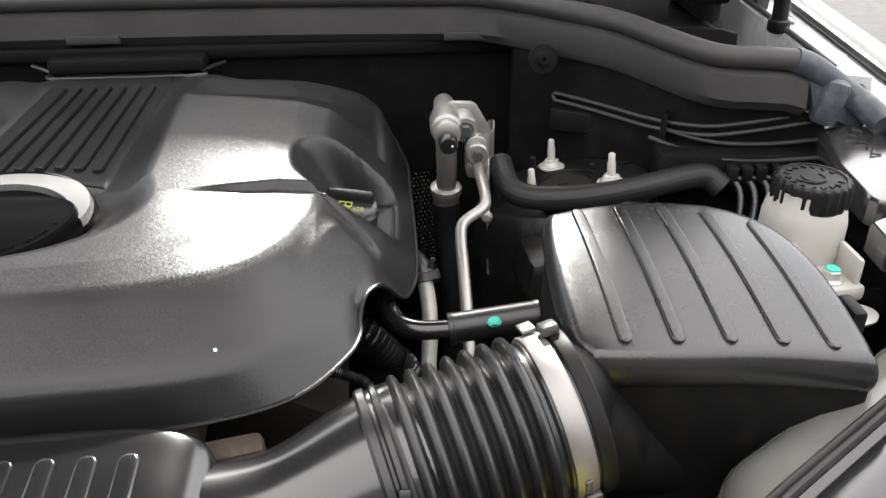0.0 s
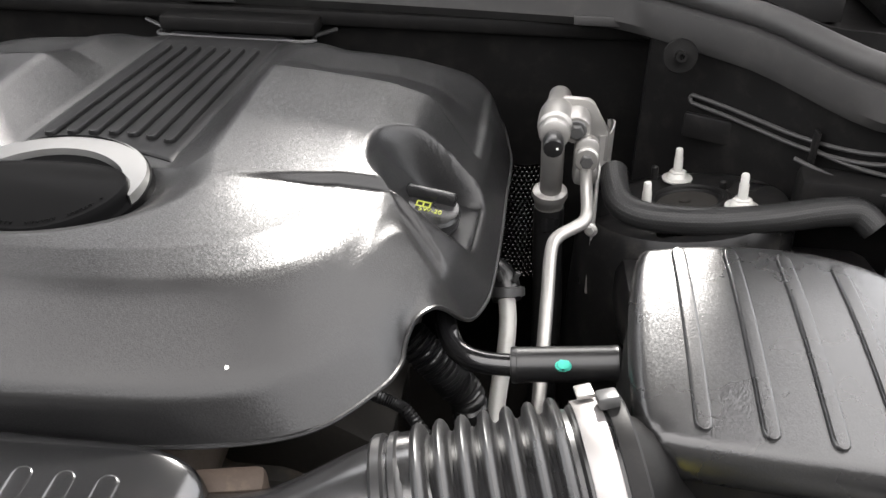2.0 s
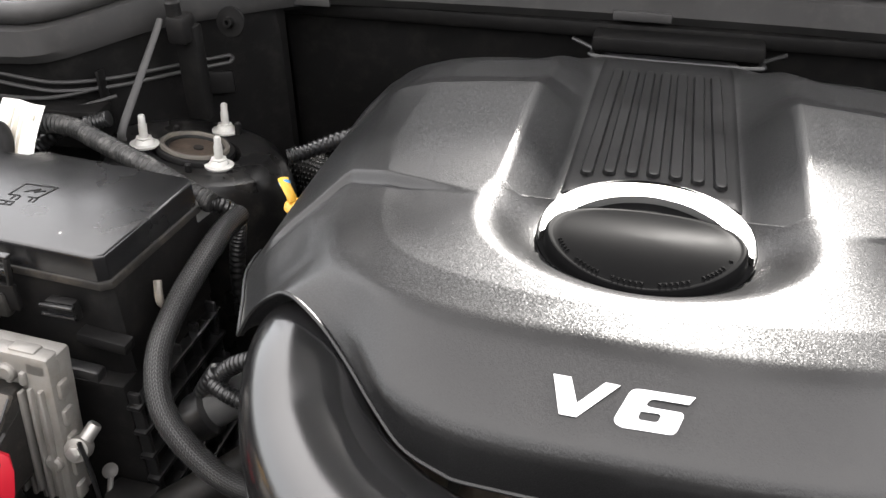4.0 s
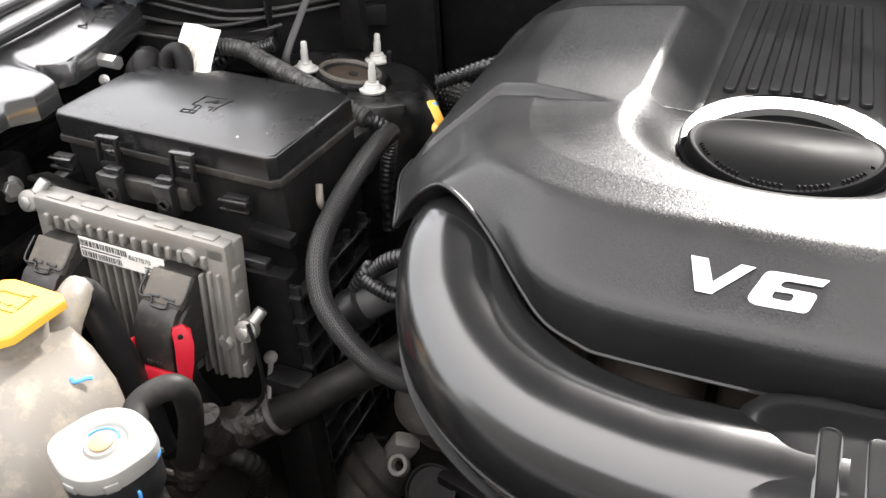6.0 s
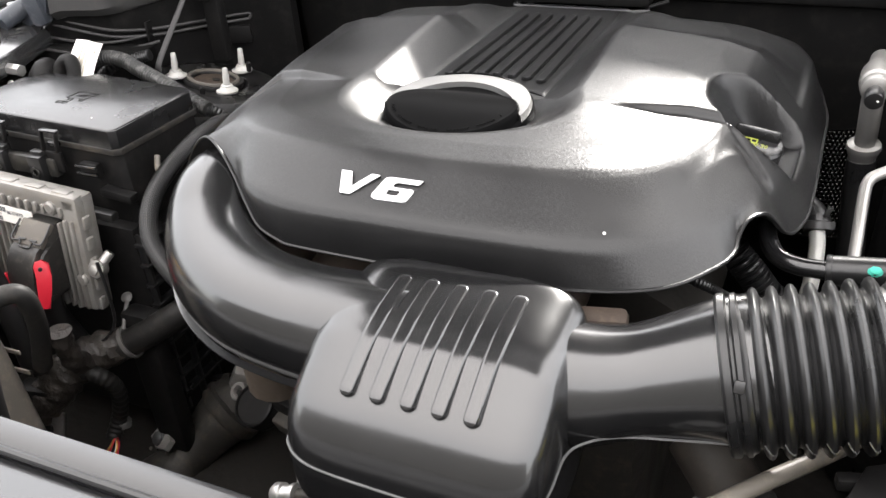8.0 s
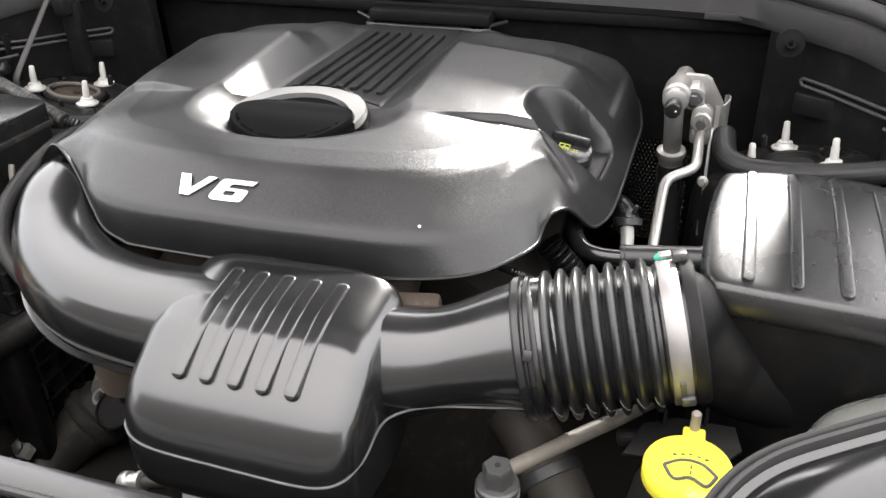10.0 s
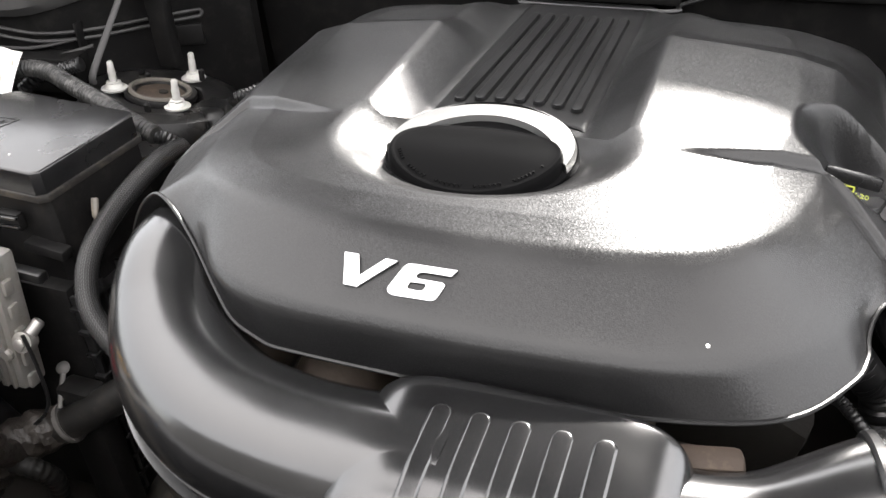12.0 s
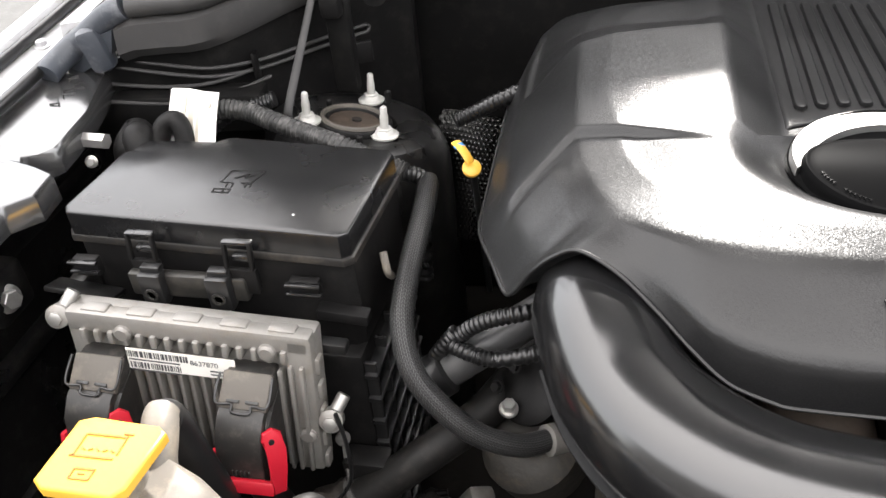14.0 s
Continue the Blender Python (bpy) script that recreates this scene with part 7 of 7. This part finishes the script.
part("plate", boxed((-0.215, -0.33, 0.60), (0.10, 0.02, 0.03), 0.004, pose(0, 0, 0, 20, 4, -12)), SOOT, alt)
lugc = part("lug", boxed((-0.367, -0.258, 0.60), (0.034, 0.022, 0.045), 0.007, pose(0, 0, 0, 18, 24, 30)), CAST, alt, "pale cast lug")
part("lug_ear", flat_ring(0.014, 0.007, 0.008, (-0.362, -0.275, 0.588), (-0.1, -0.6, 0.7), 20), CAST, lugc)
acc = thing("accessory_housing", (-0.30, -0.25, 0.75), "cast housing with bolts and dark ribs under the duct", "housing")
part("case", lathed([(0.03, 0.0), (0.05, 0.006), (0.052, 0.05), (0.04, 0.065), (0.02, 0.07)], (-0.285, -0.27, 0.70), (-0.25, -0.35, 0.9), 28), SOOT, acc)
part("cover", lathed([(0.03, 0.0), (0.034, 0.004), (0.034, 0.02), (0.026, 0.024), (0.01, 0.024)], (-0.295, -0.255, 0.785), (-0.3, -0.6, 0.7), 24), DULL, acc)
for k in range(6):
    part("bolt", hexagon(bmesh.new(), (-0.30 + 0.03 * math.cos(k), -0.262 + 0.012 * math.sin(k * 1.7), 0.805 + 0.028 * math.sin(k)), 0.005, 0.008, (-0.3, -0.7, 0.6)), DULL, acc)
part("nut", hexagon(bmesh.new(), (-0.318, -0.285, 0.79), 0.0068, 0.014, (0.1, -0.3, 1)), ZINC, acc)
start = thing("lower_casting", (-0.46, -0.32, 0.45), "soiled cast bracket low in the bay", "casting")
part("body", crumpled([(-0.40, -0.22, 0.535), (-0.44, -0.28, 0.49), (-0.47, -0.34, 0.455), (-0.49, -0.42, 0.44)], lambda t: 0.041 + 0.005 * math.sin(9 * t), 0.002, 24, 8), SOOT, start)
part("shoulder", lathed([(0.05, 0), (0.054, 0.006), (0.054, 0.02), (0.045, 0.026)], (-0.425, -0.255, 0.505), (0.55, 0.65, 0.5), 30), SOOT, start)
ear = part("ear", moved(slabbed([(-0.022, -0.012), (0.006, -0.016), (0.026, -0.006), (0.024, 0.01), (0.004, 0.016), (-0.02, 0.010)], 0, 0.010, 0.003), Matrix.Translation((-0.475, -0.335, 0.512)) @ pose(0, 0, 0, 38, 0, -30)), CAST, start, "pale cast ear")
part("ear_bolt", hexagon(bmesh.new(), (-0.478, -0.342, 0.519), 0.008, 0.008, (0, -0.6, 0.8)), BOLTGREY, ear)
part("eyelet", flat_ring(0.012, 0.007, 0.003, (-0.50, -0.286, 0.514), (-0.1, -0.6, 0.8), 20), ZINC, start)
part("ground_cable", tubed([(-0.498, -0.28, 0.515), (-0.492, -0.262, 0.525), (-0.478, -0.245, 0.54), (-0.45, -0.23, 0.555), (-0.41, -0.22, 0.56)], 0.004, 10, 6), DULL, start)
for k in range(7):
    part("grit", lathed([(0.003, 0), (0.0025, 0.002), (0.001, 0.0025)], (-0.47 + 0.03 * math.sin(k * 2.1), -0.33 + 0.02 * math.cos(k * 1.3), 0.505 - 0.004 * k), (-0.2, -0.6, 0.8), 7), DUSTY, start)
loom = thing("lower_loom", (-0.49, -0.40, 0.55), "taped loom with bare coloured wire ends", "wires")
part("loom", tubed([(-0.56, -0.43, 0.70), (-0.52, -0.41, 0.695), (-0.48, -0.40, 0.685), (-0.475, -0.385, 0.65), (-0.50, -0.375, 0.59), (-0.505, -0.395, 0.56)], lambda t: 0.011 * (1 + 0.06 * math.sin(150 * t)), 14, 24), DUSTYRUB, loom)
part("band", lathed([(0.0125, 0), (0.0145, 0.001), (0.0145, 0.009), (0.0125, 0.01)], (-0.503, -0.374, 0.577), (-0.05, -0.3, -0.9), 20), TIEGREY, loom)
part("joint", boxed((-0.557, -0.438, 0.665), (0.05, 0.03, 0.03), 0.006, pose(0, 0, 0, 0, 10, 20)), DULL, loom)
for k in range(6):
    part("wire", tubed([(-0.503, -0.39, 0.563), (-0.500 + 0.004 * k, -0.41, 0.556 + 0.004 * (k % 3)), (-0.508 + 0.005 * k, -0.424, 0.545), (-0.515 + 0.006 * k, -0.434, 0.535)], 0.0016, 8, 5), (COPPER, LIME, RED, PAPER, YELLOW, RED)[k], loom)
part("connector", boxed((-0.525, -0.445, 0.525), (0.024, 0.02, 0.014), 0.003, pose(0, 0, 0, 0, 0, 30)), MILKY, loom)

# front panel over the radiator
panel = thing("radiator_support", (-0.3, -0.69, 0.8), "satin black radiator support beam along the front", "radiator support")
bm = bmesh.new()
rows = []
for k in range(31):
    t = k / 30
    x = -0.80 + 1.6 * t
    rows.append([Vector((x, y, z)) for y, z in ((-0.650, 0.72), (-0.650, 0.885), (-0.655, 0.896), (-0.668, 0.900), (-0.680, 0.896), (-0.686, 0.888), (-0.700, 0.892), (-0.73, 0.90), (-0.74, 0.89), (-0.74, 0.72))])
loft(bm, rows)
part("beam", bm, SATIN, panel)
part("edge_trim", tubed([(-0.80, -0.684, 0.893), (0.8, -0.684, 0.893)], 0.004, 8, 1, False), RUBBER, panel)
sens = thing("sensor_pipe", (-0.03, -0.56, 0.78), "short metal sensor pipe with a ribbed end", "pipe")
part("pipe", tubed([(-0.05, -0.56, 0.785), (-0.02, -0.56, 0.794), (0.03, -0.555, 0.806)], 0.0065, 14, 3), SOOT, sens)
part("end", lathed([(0.007, 0), (0.011, 0.001), (0.011, 0.006), (0.009, 0.008), (0.009, 0.016), (0.011, 0.018), (0.011, 0.026), (0.008, 0.03)], (-0.048, -0.56, 0.786), (-0.95, 0, -0.28), 20), ZINC, sens)
part("block", lathed([(0.03, -0.05), (0.033, 0.0), (0.028, 0.012), (0.012, 0.014)], (0.025, -0.55, 0.79), (-0.2, -0.6, 0.75), 26), CAST, sens)

# fasteners on the fender rails
fb = thing("rail_stud", (-0.81, -0.13, 0.99), "zinc plated threaded stud on the fender rail", "stud")
part("rod", lathed([(0.0092, 0), (0.0092, 0.050), (0.007, 0.053)], (-0.778, -0.128, 0.990), (-1, 0.05, 0.02), 6), ZINC, fb)
part("screw", hexagon(bmesh.new(), (-0.80, -0.136, 0.968), 0.005, 0.006, (0.3, -1, 0.4)), ZINC, fb)
part("base", boxed((-0.84, -0.126, 0.985), (0.04, 0.03, 0.03), 0.004), BLACKPAINT, fb)
fb2 = thing("fender_bolt", (-0.85, -0.28, 0.88), "zinc plated bolt on the inner fender", "bolt")
part("bolt", hexagon(bmesh.new(), (-0.848, -0.28, 0.885), 0.011, 0.014, (1, -0.3, 0.2)), ZINC, fb2)
part("pad", boxed((-0.866, -0.27, 0.885), (0.04, 0.06, 0.06), 0.008), BLACKPAINT, fb2)
